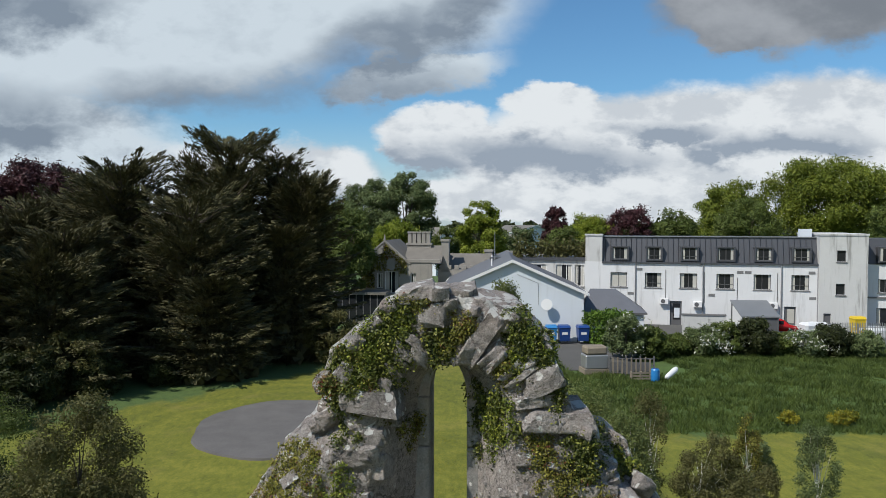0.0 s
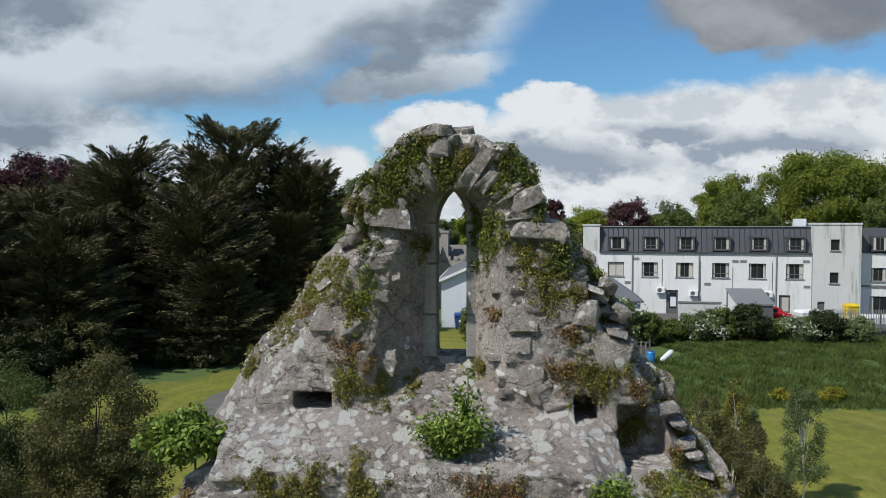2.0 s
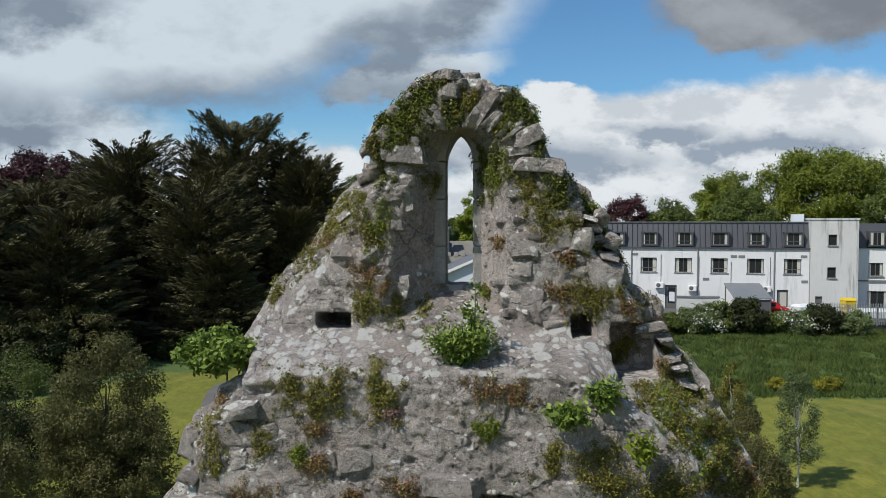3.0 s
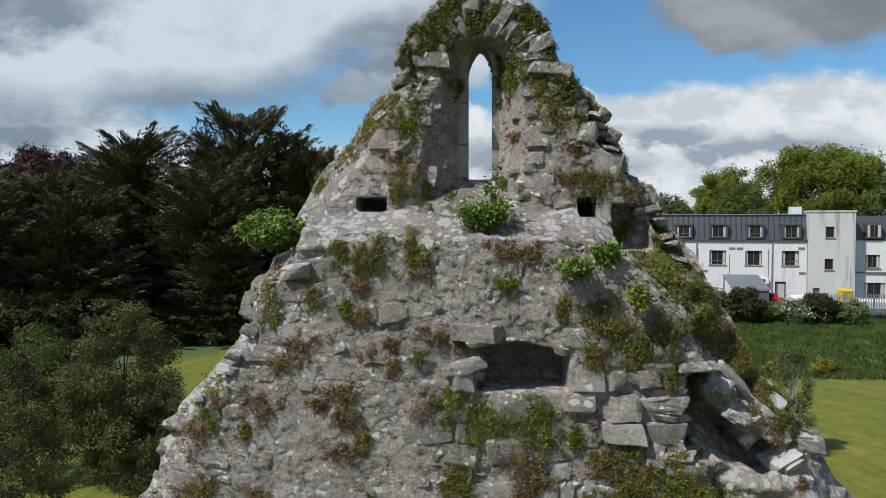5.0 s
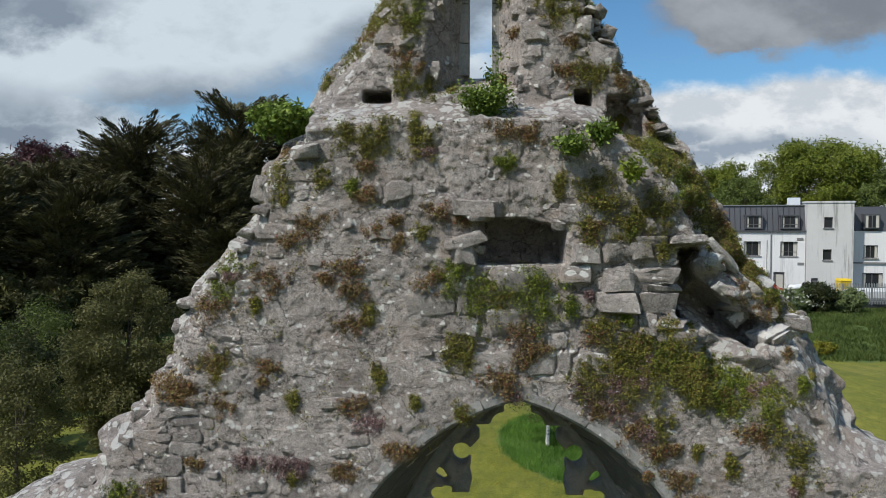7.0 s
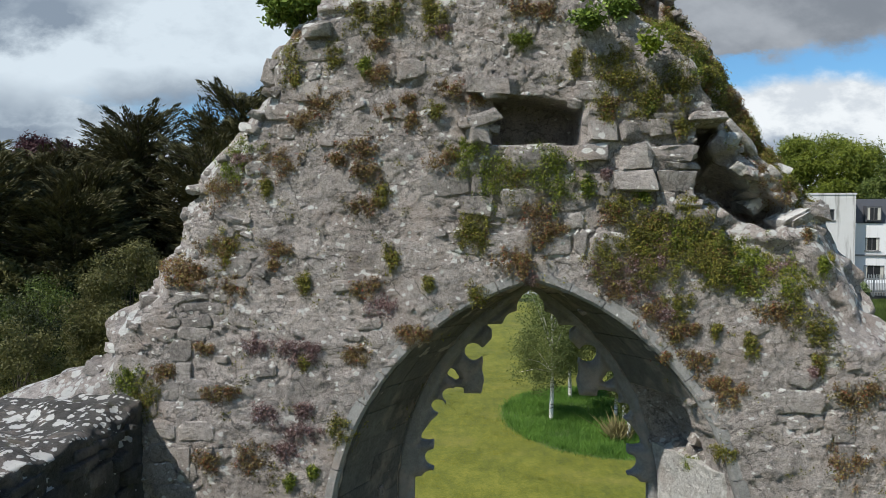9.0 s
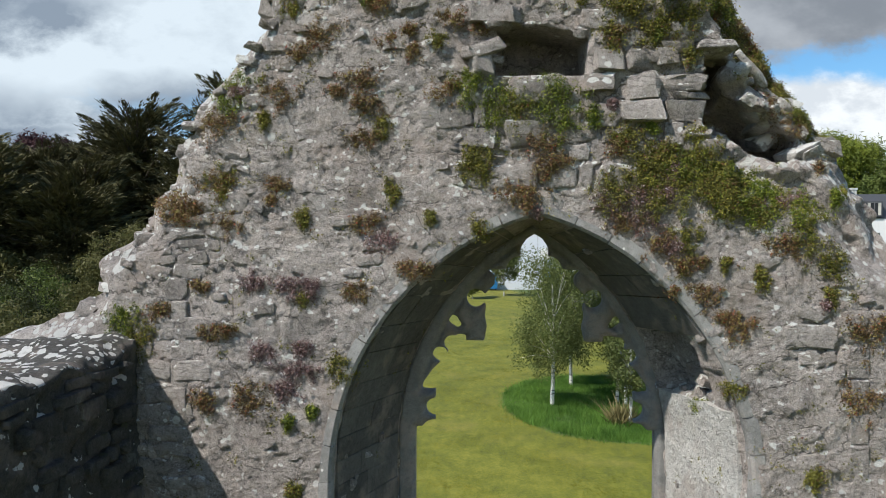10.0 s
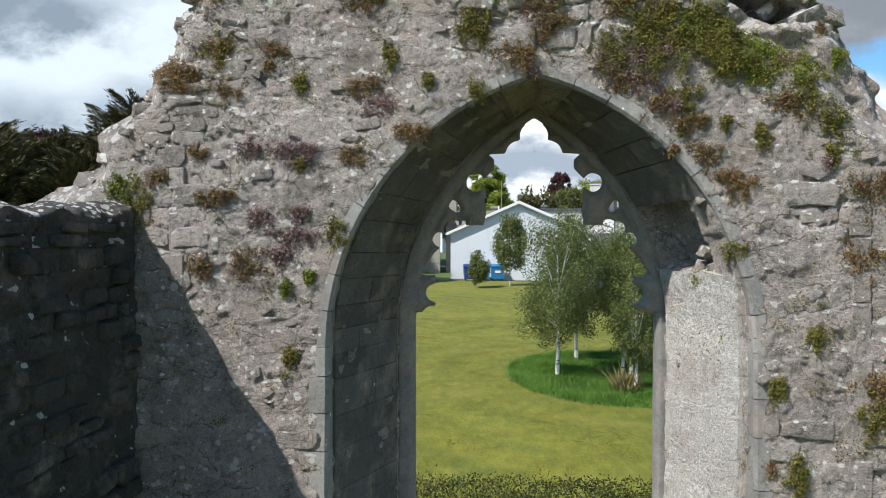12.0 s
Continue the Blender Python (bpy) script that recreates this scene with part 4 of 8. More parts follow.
def build_block():
    at = frame_at(site(16.6, 75.0), site(36.4, 70.0), -0.5)
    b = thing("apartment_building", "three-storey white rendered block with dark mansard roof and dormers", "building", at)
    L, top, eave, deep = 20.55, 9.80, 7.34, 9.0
    first = [(0.86, 2.51), (4.31, 5.92), (7.73, 9.42), (11.24, 12.88), (14.72, 16.32), (18.17, 19.79)]
    low = [(6.8, 7.95, 0.9, 3.4, "door"), (14.2, 15.24, 1.0, 3.2, ""), (17.56, 18.62, 0.9, 3.13, "door")]
    holes = [(a, c, 4.75, 6.25) for a, c in first] + [(a, c, d, e) for a, c, d, e, _ in low]
    part("wall", wall_mesh(-1.75, L, 0.0, eave, 0.0, 0.35, holes, M_RENDER), None, b, "white rendered wall with rain streaks")
    part("wall", box(-1.75, -1.45, 0.352, deep, 0.0, eave), M_RENDER, b)
    part("wall", box(-1.44, L + 4.7, deep, deep + 0.3, 0.0, eave), M_RENDER, b)
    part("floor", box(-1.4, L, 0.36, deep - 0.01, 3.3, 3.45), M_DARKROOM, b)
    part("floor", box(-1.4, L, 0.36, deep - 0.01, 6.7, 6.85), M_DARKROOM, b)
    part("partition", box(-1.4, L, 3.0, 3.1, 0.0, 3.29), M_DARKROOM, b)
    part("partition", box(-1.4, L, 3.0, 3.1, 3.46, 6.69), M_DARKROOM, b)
    for i, (a, c) in enumerate(first):
        window(b, a, c, 4.75, 6.25, 0.16, 2, 0.9 if i == 0 else 0.4, seed=i, open_top=i % 2 == 1)
    window(b, 14.2, 15.24, 1.0, 3.2, 0.16, 2, 0.9, seed=31)
    for a, c, d, e in ((6.8, 7.95, 0.9, 3.4), (17.56, 18.62, 0.9, 3.13)):
        door = part("door", box(a + 0.02, c - 0.02, 0.14, 0.22, d, e - 0.02), M_DARKFRAME, b)
        part("pane", box(a + 0.3, c - 0.15, 0.125, 0.138, d + 0.6, e - 0.25), M_GLASS if a < 10 else M_CURTAIN, door)
    part("notice", box(7.2, 7.75, 0.10, 0.12, 1.7, 2.7), M_WHITE, b, "white notice on the door glass")
    # mansard with standing seams
    bm = bmesh.new()
    add_prism(bm, [(0.0, eave), (0.22, eave), (0.9, top), (0.9, top + 0.12), (8.6, top + 0.12), (8.6, eave)], 0, L + 0.0)
    for v in bm.verts:
        v.co = Vector((v.co.y, v.co.x - 0.02, v.co.z))
    bmesh.ops.recalc_face_normals(bm, faces=bm.faces)
    roof = part("roof", bm, M_ZINC, b, "dark grey standing-seam mansard roof")
    bm = bmesh.new()
    for i in range(40):
        x = 0.3 + i * 0.52
        if x < L - 0.1:
            vs = [bm.verts.new(p) for p in ((x, 0.165, eave + 0.06), (x + 0.045, 0.165, eave + 0.06), (x + 0.045, 0.825, top), (x, 0.825, top), (x + 0.022, 0.12, eave + 0.06), (x + 0.022, 0.78, top + 0.02))]
            bm.faces.new((vs[0], vs[4], vs[5], vs[3]))
            bm.faces.new((vs[4], vs[1], vs[2], vs[5]))
    part("seams", bm, M_ZINC, roof)
    part("gutter", box(-0.02, L, -0.16, -0.004, eave - 0.12, eave + 0.03), M_ZINC, roof)
    part("coping", box(-0.03, L, 0.75, 1.0, top + 0.121, top + 0.2), M_METAL, roof)
    for i, (a, c) in enumerate([(0.92, 2.68), (4.36, 6.03), (7.79, 9.52), (11.24, 12.99), (14.77, 16.48), (18.17, 19.94)]):
        bm = bmesh.new()
        for x0, x1, z0, z1 in ((a, a + 0.13, 7.5, 8.85), (c - 0.13, c, 7.5, 8.85), (a + 0.13, c - 0.13, 7.5, 7.62), (a - 0.06, c + 0.06, 8.851, 8.97)):
            add_box(bm, x0, x1, -0.06, 1.0, z0, z1)
        d = part("dormer", bm, M_ZINC, roof)
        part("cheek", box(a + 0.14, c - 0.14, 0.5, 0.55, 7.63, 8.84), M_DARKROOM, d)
        window(d, a + 0.13, c - 0.13, 7.62, 8.85, 0.06, 2, 0.35, seed=40 + i, sill=False, open_top=i % 3 != 0)
    # stair tower and end block
    part("tower_wall", wall_mesh(L + 0.003, L + 4.25, 0.0, 10.15, -0.35, -0.05, [(L + 1.55, L + 2.35, 7.64, 8.72), (L + 1.5, L + 2.3, 4.43, 5.5), (L + 0.45, L + 1.1, 0.5, 2.6)], M_RENDER_DIRTY), None, b, "stained grey rendered stair tower")
    part("tower_wall", box(L + 0.003, L + 0.28, -0.049, deep, 0, 10.15), M_RENDER_DIRTY, b)
    part("tower_wall", box(L + 3.97, L + 4.25, -0.049, deep, 0, 10.15), M_RENDER_DIRTY, b)
    part("tower_roof", box(L - 0.06, L + 4.32, -0.42, deep, 10.153, 10.33), M_RENDER_DIRTY, b)
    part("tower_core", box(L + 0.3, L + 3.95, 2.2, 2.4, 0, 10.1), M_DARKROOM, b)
    window(b, L + 1.55, L + 2.35, 7.64, 8.72, -0.22, 1, 0, seed=60)
    window(b, L + 1.5, L + 2.3, 4.43, 5.5, -0.22, 1, 0, seed=61)
    part("door", box(L + 0.47, L + 1.08, -0.2, -0.12, 0.5, 2.58), M_DARKFRAME, b)
    part("chimney", box(L - 1.3, L - 0.25, 1.6, 2.6, 9.7, 10.75), M_WHITE, b)
    part("parapet", box(-1.72, 0.0, 0.02, 1.6, 7.253, 10.05), M_RENDER_DIRTY, b)
    part("parapet_cap", box(-1.8, 0.08, -0.06, 1.7, 10.053, 10.2), M_RENDER_DIRTY, b)
    # lower wing with a flat roof beyond the hall
    part("wing_wall", wall_mesh(-12.0, -1.76, 0.0, 7.35, 1.2, 1.5, [(-4.9, -3.2, 4.6, 6.9), (-2.9, -1.9, 4.6, 6.9), (-7.6, -5.9, 4.6, 6.9)], M_RENDER_DIRTY), None, b)
    for k, (a, c) in enumerate(((-4.9, -3.2), (-2.9, -1.9), (-7.6, -5.9))):
        window(b, a, c, 4.6, 6.9, 1.3, 3, 0.6, M_FRAME, True, seed=70 + k)
    part("wing_roof", box(-12.1, -1.76, 1.0, 8.0, 7.353, 7.6), M_ZINC, b)
    part("wing_core", box(-11.9, -1.8, 3.4, 3.5, 0.0, 7.3), M_DARKROOM, b)
    # recessed block at the far end
    part("end_wall", wall_mesh(L + 4.26, L + 14.0, 0.0, eave, 1.2, 1.5, [(L + 5.6, L + 6.9, 4.6, 5.9), (L + 5.5, L + 7.4, 0.9, 3.1), (L + 9, L + 10.3, 4.6, 5.9)], M_RENDER), None, b)
    for k, h in enumerate(((5.6, 6.9, 4.6, 5.9), (5.5, 7.4, 0.9, 3.1), (9, 10.3, 4.6, 5.9))):
        window(b, L + h[0], L + h[1], h[2], h[3], 1.3, 2, 0.4, seed=80 + k)
    bm = bmesh.new()
    add_prism(bm, [(1.15, eave), (1.4, eave), (2.1, top), (8.6, top), (8.6, eave)], L + 4.27, L + 14)
    for v in bm.verts:
        v.co = Vector((v.co.y, v.co.x, v.co.z))
    bmesh.ops.recalc_face_normals(bm, faces=bm.faces)
    end_roof = part("end_roof", bm, M_ZINC, b)
    d = part("dormer", box(L + 5.5, L + 7.0, 1.0, 2.2, 7.5, 9.05), M_ZINC, end_roof)
    window(d, L + 5.6, L + 6.9, 7.62, 8.95, 0.9, 2, 0.7, seed=91, sill=False)
    part("end_core", box(L + 4.3, L + 13.9, 3.4, 3.5, 0, eave - 0.05), M_DARKROOM, b)
    part("string_course", box(L + 4.26, L + 14, 1.05, 1.198, 4.05, 4.2), M_SILL, b)
    # rainwater pipes, vents, air-conditioning units
    for x in (3.35, 9.95, 17.25, L - 0.02):
        part("downpipe", add_tube(bmesh.new(), [(x, -0.09, 0.0), (x, -0.09, eave - 0.1)], [0.055, 0.055], 8), M_PIPE, b)
    for x, z0 in ((6.35, 3.9), (10.1, 3.7), (16.9, 3.7), (13.2, 3.2)):
        part("cable", add_tube(bmesh.new(), [(x, -0.03, z0 - 0.4), (x, -0.03, z0 + 2.7)], [0.03, 0.03], 6), M_SILL, b)
    for x, z in ((6.2, 3.4), (9.45, 3.15), (13.55, 3.1), (16.5, 3.2)):
        u = part("air_conditioner", box(x - 0.42, x + 0.42, -0.42, -0.06, z - 0.3, z + 0.32, 0.03), M_FRAME, b, "white outdoor air-conditioning unit")
        part("fan_grille", add_tube(bmesh.new(), [(x - 0.1, -0.428, z), (x - 0.1, -0.44, z)], [0.22, 0.2], 14), M_DARKFRAME, u)
    for x, z in ((3.75, 6.6), (13.45, 6.45), (14.2, 6.45), (10.8, 4.1), (20.1, 4.0), (20.0, 6.5), (2.9, 4.1)):
        part("vent", box(x - 0.3, x + 0.3, -0.03, -0.002, z - 0.13, z + 0.13), M_SILL, b)
    return b


build_block()


def gable_house(name, label, at, w, length, eave, ridge, wall_mat, roof_mat, over=0.35, fascia=M_FRAME, holes=()):
    """A gabled hall: front gable at y = 0, x from 0 to w."""
    h = thing(name, label, "building", at)
    part("wall", wall_mesh(0, w, 0, eave, 0, 0.3, list(holes), wall_mat), None, h)
    part("gable_wall", add_prism(bmesh.new(), [(0, eave + 0.002), (w, eave + 0.002), (w / 2, ridge)], 0, 0.3), wall_mat, h)
    part("wall", box(0, 0.3, 0.302, length, 0, eave), wall_mat, h)
    part("wall", box(w - 0.3, w, 0.302, length, 0, eave), wall_mat, h)
    part("wall", box(0.302, w - 0.302, length - 0.3, length, 0, eave), wall_mat, h)
    sl = (ridge - eave) / (w / 2)
    for side in (-1, 1):
        xe = w / 2 + side * (w / 2 + over)
        ze = eave - sl * over
        pts = [(xe, ze + 0.03), (w / 2 - side * 0.0, ridge + 0.03), (w / 2, ridge + 0.2), (xe, ze + 0.2)]
        r = part("roof", add_prism(bmesh.new(), pts, -over, length + 0.2), roof_mat, h)
        part("bargeboard", add_prism(bmesh.new(), [(xe, ze - 0.05), (w / 2, ridge - 0.05), (w / 2, ridge + 0.23), (xe, ze + 0.23)], -over - 0.05, -over - 0.002), fascia, r)
        part("gutter", box(min(xe, xe + side * 0.13), max(xe, xe + side * 0.13), -over, length, ze - 0.02, ze + 0.12), fascia, r)
    return h


def build_hall():
    at = frame_at(site(-0.1, 66.5), site(12.9, 65.6), -0.05)
    h = gable_house("hall", "white-walled hall with a grey slate roof and white bargeboards", at, 13.0, 24.0, 4.5, 7.35, M_WHITE, M_SLATE)
    dish = part("satellite_dish", add_tube(bmesh.new(), [(9.6, -0.55, 3.5), (9.6, -0.42, 3.48), (9.6, -0.36, 3.46)], [0.52, 0.4, 0.1], 20), M_FRAME, h, "white satellite dish on the gable")
    part("dish_arm", add_tube(bmesh.new(), [(9.6, -0.35, 3.45), (9.6, -0.003, 3.3)], [0.03, 0.03], 6), M_PIPE, dish)
    part("cable", add_tube(bmesh.new(), [(8.9, -0.02, 3.4), (8.85, -0.02, 5.4), (6.9, -0.02, 6.2)], [0.015] * 3, 5), M_PIPE, h)
    for k in range(4):
        part("roof_vent", add_tube(bmesh.new(), [(4.6, 4 + 4.5 * k, 6.3), (4.6, 4 + 4.5 * k, 7.2)], [0.08, 0.08], 8), M_FRAME, h)
    part("mast", add_tube(bmesh.new(), [(4.9, 9, 6.2), (4.9, 9, 10.0)], [0.05, 0.03], 6), M_METAL, h)
    # porch at the side
    part("side_window", box(-0.02, -0.004, 6.0, 7.2, 1.4, 2.8), M_GLASS, h)
    return h


build_hall()


def hip_house(name, label, at, w, deep, eave, ridge, wall_mat, roof_mat):
    h = thing(name, label, "building", at)
    part("wall", wall_mesh(0, w, 0, eave, 0, 0.3, [(w * 0.55, w * 0.8, 0.9, eave - 0.5)], wall_mat), None, h)
    window(h, w * 0.55, w * 0.8, 0.9, eave - 0.5, 0.15, 2, 0.5, M_FRAME)
    part("wall", box(0, 0.3, 0.302, deep, 0, eave), wall_mat, h)
    part("wall", box(w - 0.3, w, 0.302, deep, 0, eave), wall_mat, h)
    bm = bmesh.new()
    o = 0.3
    v = [bm.verts.new(p) for p in ((-o, -o, eave), (w + o, -o, eave), (w + o, deep + o, eave), (-o, deep + o, eave), (w * 0.1, deep / 2, ridge), (w * 0.55, deep / 2, ridge))]
    for q in ((0, 1, 5, 4), (1, 2, 5), (2, 3, 4, 5), (3, 0, 4), (3, 2, 1, 0)):
        bm.faces.new([v[i] for i in q])
    r = part("roof", bm, roof_mat, h)
    part("fascia", box(-o, w + o, -o - 0.04, -o - 0.003, eave - 0.16, eave + 0.02), M_DARKFRAME, r)
    return h


hip_house("outbuilding", "low white outbuilding with a grey hipped slate roof", frame_at(site(13.6, 68.5), site(19.0, 67.6), -0.2), 5.4, 5.0, 2.6, 4.6, M_WHITE, M_SLATE)


def old_house():
    at = frame_at(site(-9.8, 86), site(-1.2, 84.5), -0.5)
    h = thing("stone_house", "old grey stone house with ivy on its gable and tall chimneys", "house", at)
    part("wall", wall_mesh(0, 8.6, 0, 6.7, 0, 0.4, [(1.9, 2.7, 3.6, 5.4), (2.9, 4.5, 3.0, 5.6), (6.0, 6.7, 4.0, 5.4)], M_GREYSTONE), None, h)
    for k, o in enumerate(((1.9, 2.7, 3.6, 5.4), (2.9, 4.5, 3.0, 5.6), (6.0, 6.7, 4.0, 5.4))):
        window(h, *o, 0.2, 2, 0.7, M_FRAME, True, seed=100 + k)
    part("gable_wall", add_prism(bmesh.new(), [(0.0, 6.702), (5.6, 6.702), (2.9, 9.1)], -0.02, 0.38), M_GREYSTONE, h)
    r = part("roof", add_prism(bmesh.new(), [(-0.35, 6.5), (2.9, 9.3), (6.0, 6.5), (5.6, 6.45), (2.9, 8.9), (0.0, 6.45)], 0.381, 8), M_OLDSLATE, h)
    part("coping", add_prism(bmesh.new(), [(-0.45, 6.55), (2.9, 9.35), (6.1, 6.55), (5.9, 6.5), (2.9, 9.12), (-0.2, 6.5)], -0.1, 0.379), M_GREYSTONE, h)
    part("finial", add_tube(bmesh.new(), [(2.9, 0.1, 9.3), (2.9, 0.1, 9.6), (2.9, 0.1, 10.0)], [0.16, 0.1, 0.03], 8), M_GREYSTONE, h)
    bm = bmesh.new()
    add_prism(bm, [(0.0, 6.5), (0.3, 6.75), (3.2, 8.6), (6.5, 6.6)], 5.0, 9.6)
    for v in bm.verts:
        v.co = Vector((v.co.y, v.co.x + 0.5, v.co.z))
    bmesh.ops.recalc_face_normals(bm, faces=bm.faces)
    part("cross_roof", bm, M_OLDSLATE, h)
    part("parapet", box(5.0, 9.6, -0.1, 0.35, 6.703, 7.05), M_GREYSTONE, h)
    for x0, x1, y0, z0, z1 in ((4.9, 7.9, 3.2, 6.8, 8.9), (9.4, 10.3, 2.0, 5.5, 9.4), (14.4, 15.3, 4.0, 5.0, 8.1), (17.2, 18.4, 3.0, 5.0, 8.0)):
        c = part("chimney", box(x0, x1, y0, y0 + 0.9, z0, z1 - 0.25), M_GREYSTONE, h)
        part("chimney_cap", box(x0 - 0.1, x1 + 0.1, y0 - 0.1, y0 + 1.0, z1 - 0.248, z1), M_GREYSTONE, c)
    for k in range(5):
        p = part("chimney_shaft", box(5.0 + k * 0.58, 5.45 + k * 0.58, 3.3, 3.9, 8.903, 10.1), M_GREYSTONE, h)
        part("shaft_cap", box(4.95 + k * 0.58, 5.5 + k * 0.58, 3.25, 3.95, 10.103, 10.3), M_GREYSTONE, p)
    part("rear_wing", box(9.0, 22, 2.0, 8, 0, 5.8), M_GREYSTONE, h)
    for i in range(14):
        part("merlon", box(9.2 + i * 0.9, 9.7 + i * 0.9, 1.95, 2.3, 5.803, 6.3), M_GREYSTONE, h)
    bm = bmesh.new()
    add_prism(bm, [(2.3, 5.8), (5, 7.6), (8, 5.8)], 9.4, 22)
    for v in bm.verts:
        v.co = Vector((v.co.y, v.co.x, v.co.z))
    bmesh.ops.recalc_face_normals(bm, faces=bm.faces)
    part("rear_roof", bm, M_OLDSLATE, h)
    rng = np.random.default_rng(61)
    n = 2600
    p = np.stack([rng.uniform(0.1, 5.6, n), -0.06 - rng.uniform(0, 0.12, n), rng.uniform(3.6, 9.0, n)], 1)
    ok = (p[:, 2] < 9.0 - np.abs(p[:, 0] - 2.9) * 0.86) & (np.sin(p[:, 0] * 2.1) * np.sin(p[:, 2] * 1.7) > -0.35) & ~((p[:, 2] < 5.7) & (p[:, 0] > 1.7) & (p[:, 0] < 4.7))
    V, Q = leaf_quads(p[ok], unit(rng, int(ok.sum())), 0.22, rng)
    part("ivy", array_mesh("ivy", V, Q, L_WALLOLIVE), None, h, "olive ivy over the gable")
    # glazed porch at the garden side
    p = thing("conservatory", "dark glazed conservatory with a flat lead roof", "conservatory", frame_at(site(-12.2, 81), site(-6.6, 80.4), -0.4))
    part("roof", box(-0.2, 5.9, -0.2, 3.2, 3.2, 3.5), M_OLDSLATE, p)
    for i in range(8):
        part("mullion", box(i * 0.8, i * 0.8 + 0.1, 0, 0.1, 0, 3.197), M_DARKFRAME, p)
        if i < 7:
            part("pane", box(i * 0.8 + 0.105, i * 0.8 + 0.795, 0.04, 0.06, 0.3, 3.19), M_GLASS, p)
    part("plinth", box(0.0, 5.7, 0.11, 3.0, 0, 0.29), M_GREYSTONE, p)


old_house()
for k, (u, d, w, l, e, r) in enumerate(((-1.5, 152, 7, 9, 7.6, 10.2), (14.5, 150, 9, 10, 6.5, 8.8), (17, 165, 14, 9, 9.2, 10.6))):
    gable_house("distant_house", "distant white house with a grey roof among trees", frame_at(site(u, d), site(u + w * 0.7, d + w * 0.71), -0.5), w, l, e, r, M_WHITE, M_OLDSLATE)

# ---- the yard ----


def yard():
    bm = bmesh.new()
    pts = [(8.6, 52.5), (13.0, 52.0), (16.5, 60), (19, 66), (40, 66), (42, 69), (14, 70), (8.8, 66)]
    f = bm.faces.new([bm.verts.new(site(u, d, 0.02 if d < 62 else -0.1)) for u, d in pts])
    r = bmesh.ops.extrude_face_region(bm, geom=[f])
    for v in r["geom"]:
        if isinstance(v, bmesh.types.BMVert):
            v.co.z -= 0.6
    bmesh.ops.recalc_face_normals(bm, faces=bm.faces)
    bmesh.ops.translate(bm, verts=bm.verts, vec=(0, 0, 0.10))
    tagged(part("road", bm, M_TARMAC), "worn grey tarmac yard beside the hall", "yard", kind="structure")
    bm = bmesh.new()
    top = [bm.verts.new(site(u, d, 0.45)) for u, d in ((19.5, 63.2), (44, 62.8), (48, 69), (18.5, 75.5))]
    low = [bm.verts.new(v.co - Vector((0, 0, 1.4))) for v in top]
    bm.faces.new(top)
    for i in range(4):
        bm.faces.new((top[i], low[i], low[(i + 1) % 4], top[(i + 1) % 4]))
    bmesh.ops.recalc_face_normals(bm, faces=bm.faces)
    tagged(part("pavement", bm, M_TARMAC), "raised tarmac terrace along the white building", "terrace", kind="structure")


yard()


def wheelie_bin(mat, label, at, w=1.25, h=1.35):
    b = thing("wheelie_bin", label, "bin", at, "bins beside the hall")
    bm = add_box(bmesh.new(), -w / 2, w / 2, -0.5, 0.5, 0.16, h - 0.18)
    for v in bm.verts:
        if v.co.z < 0.5:
            v.co.x *= 0.86
            v.co.y *= 0.8
    part("body", bm, mat, b)
    part("rim", box(-w / 2 - 0.04, w / 2 + 0.04, -0.54, 0.54, h - 0.178, h - 0.10, 0.02), mat, b)
    bm = add_box(bmesh.new(), -w / 2, w / 2, -0.52, 0.52, h - 0.098, h)
    for v in bm.verts:
        if v.co.z > h - 0.05:
            v.co.y *= 0.75
            v.co.x *= 0.92
            v.co.z += 0.06
    part("lid", bm, mat, b)
    part("label", box(-0.25, 0.25, -0.47, -0.455, 0.75, 0.98), M_FRAME, b)
    for x in (-0.4, 0.4):
        for y in (-0.32, 0.32):
            part("wheel", add_tube(bmesh.new(), [(x - 0.04, y, 0.08), (x + 0.04, y, 0.08)], [0.08, 0.08], 10), M_BLACK, b)
    return b


for u, mat, lab in ((9.75, M_BLUELIGHT, "light blue plastic wheelie bin by the white hall"), (10.9, M_BLUE, "dark blue plastic wheelie bin by the white hall"), (12.6, M_BLUE, "dark blue plastic wheelie bin by the white hall"),
                    (1.7, M_BLUE, "dark blue plastic wheelie bin by the white hall"), (3.0, M_BLUELIGHT, "light blue plastic wheelie bin by the white hall"), (4.3, M_BLUELIGHT, "light blue plastic wheelie bin by the white hall")):
    p = site(u, 64.6 if u > 6 else 65.2, 0.12 if u > 6 else 0.0)
    wheelie_bin(mat, lab, pose(p.x, p.y, p.z, 0, 0, 4.1 + (u * 37 % 9) - 4), 1.0 if u > 6 else 1.2, 1.5)


def site_pose(u, d, z=0.0, turn=0.0):
    p = site(u, d, z)
    return pose(p.x, p.y, p.z, 0, 0, 4.1 + turn)


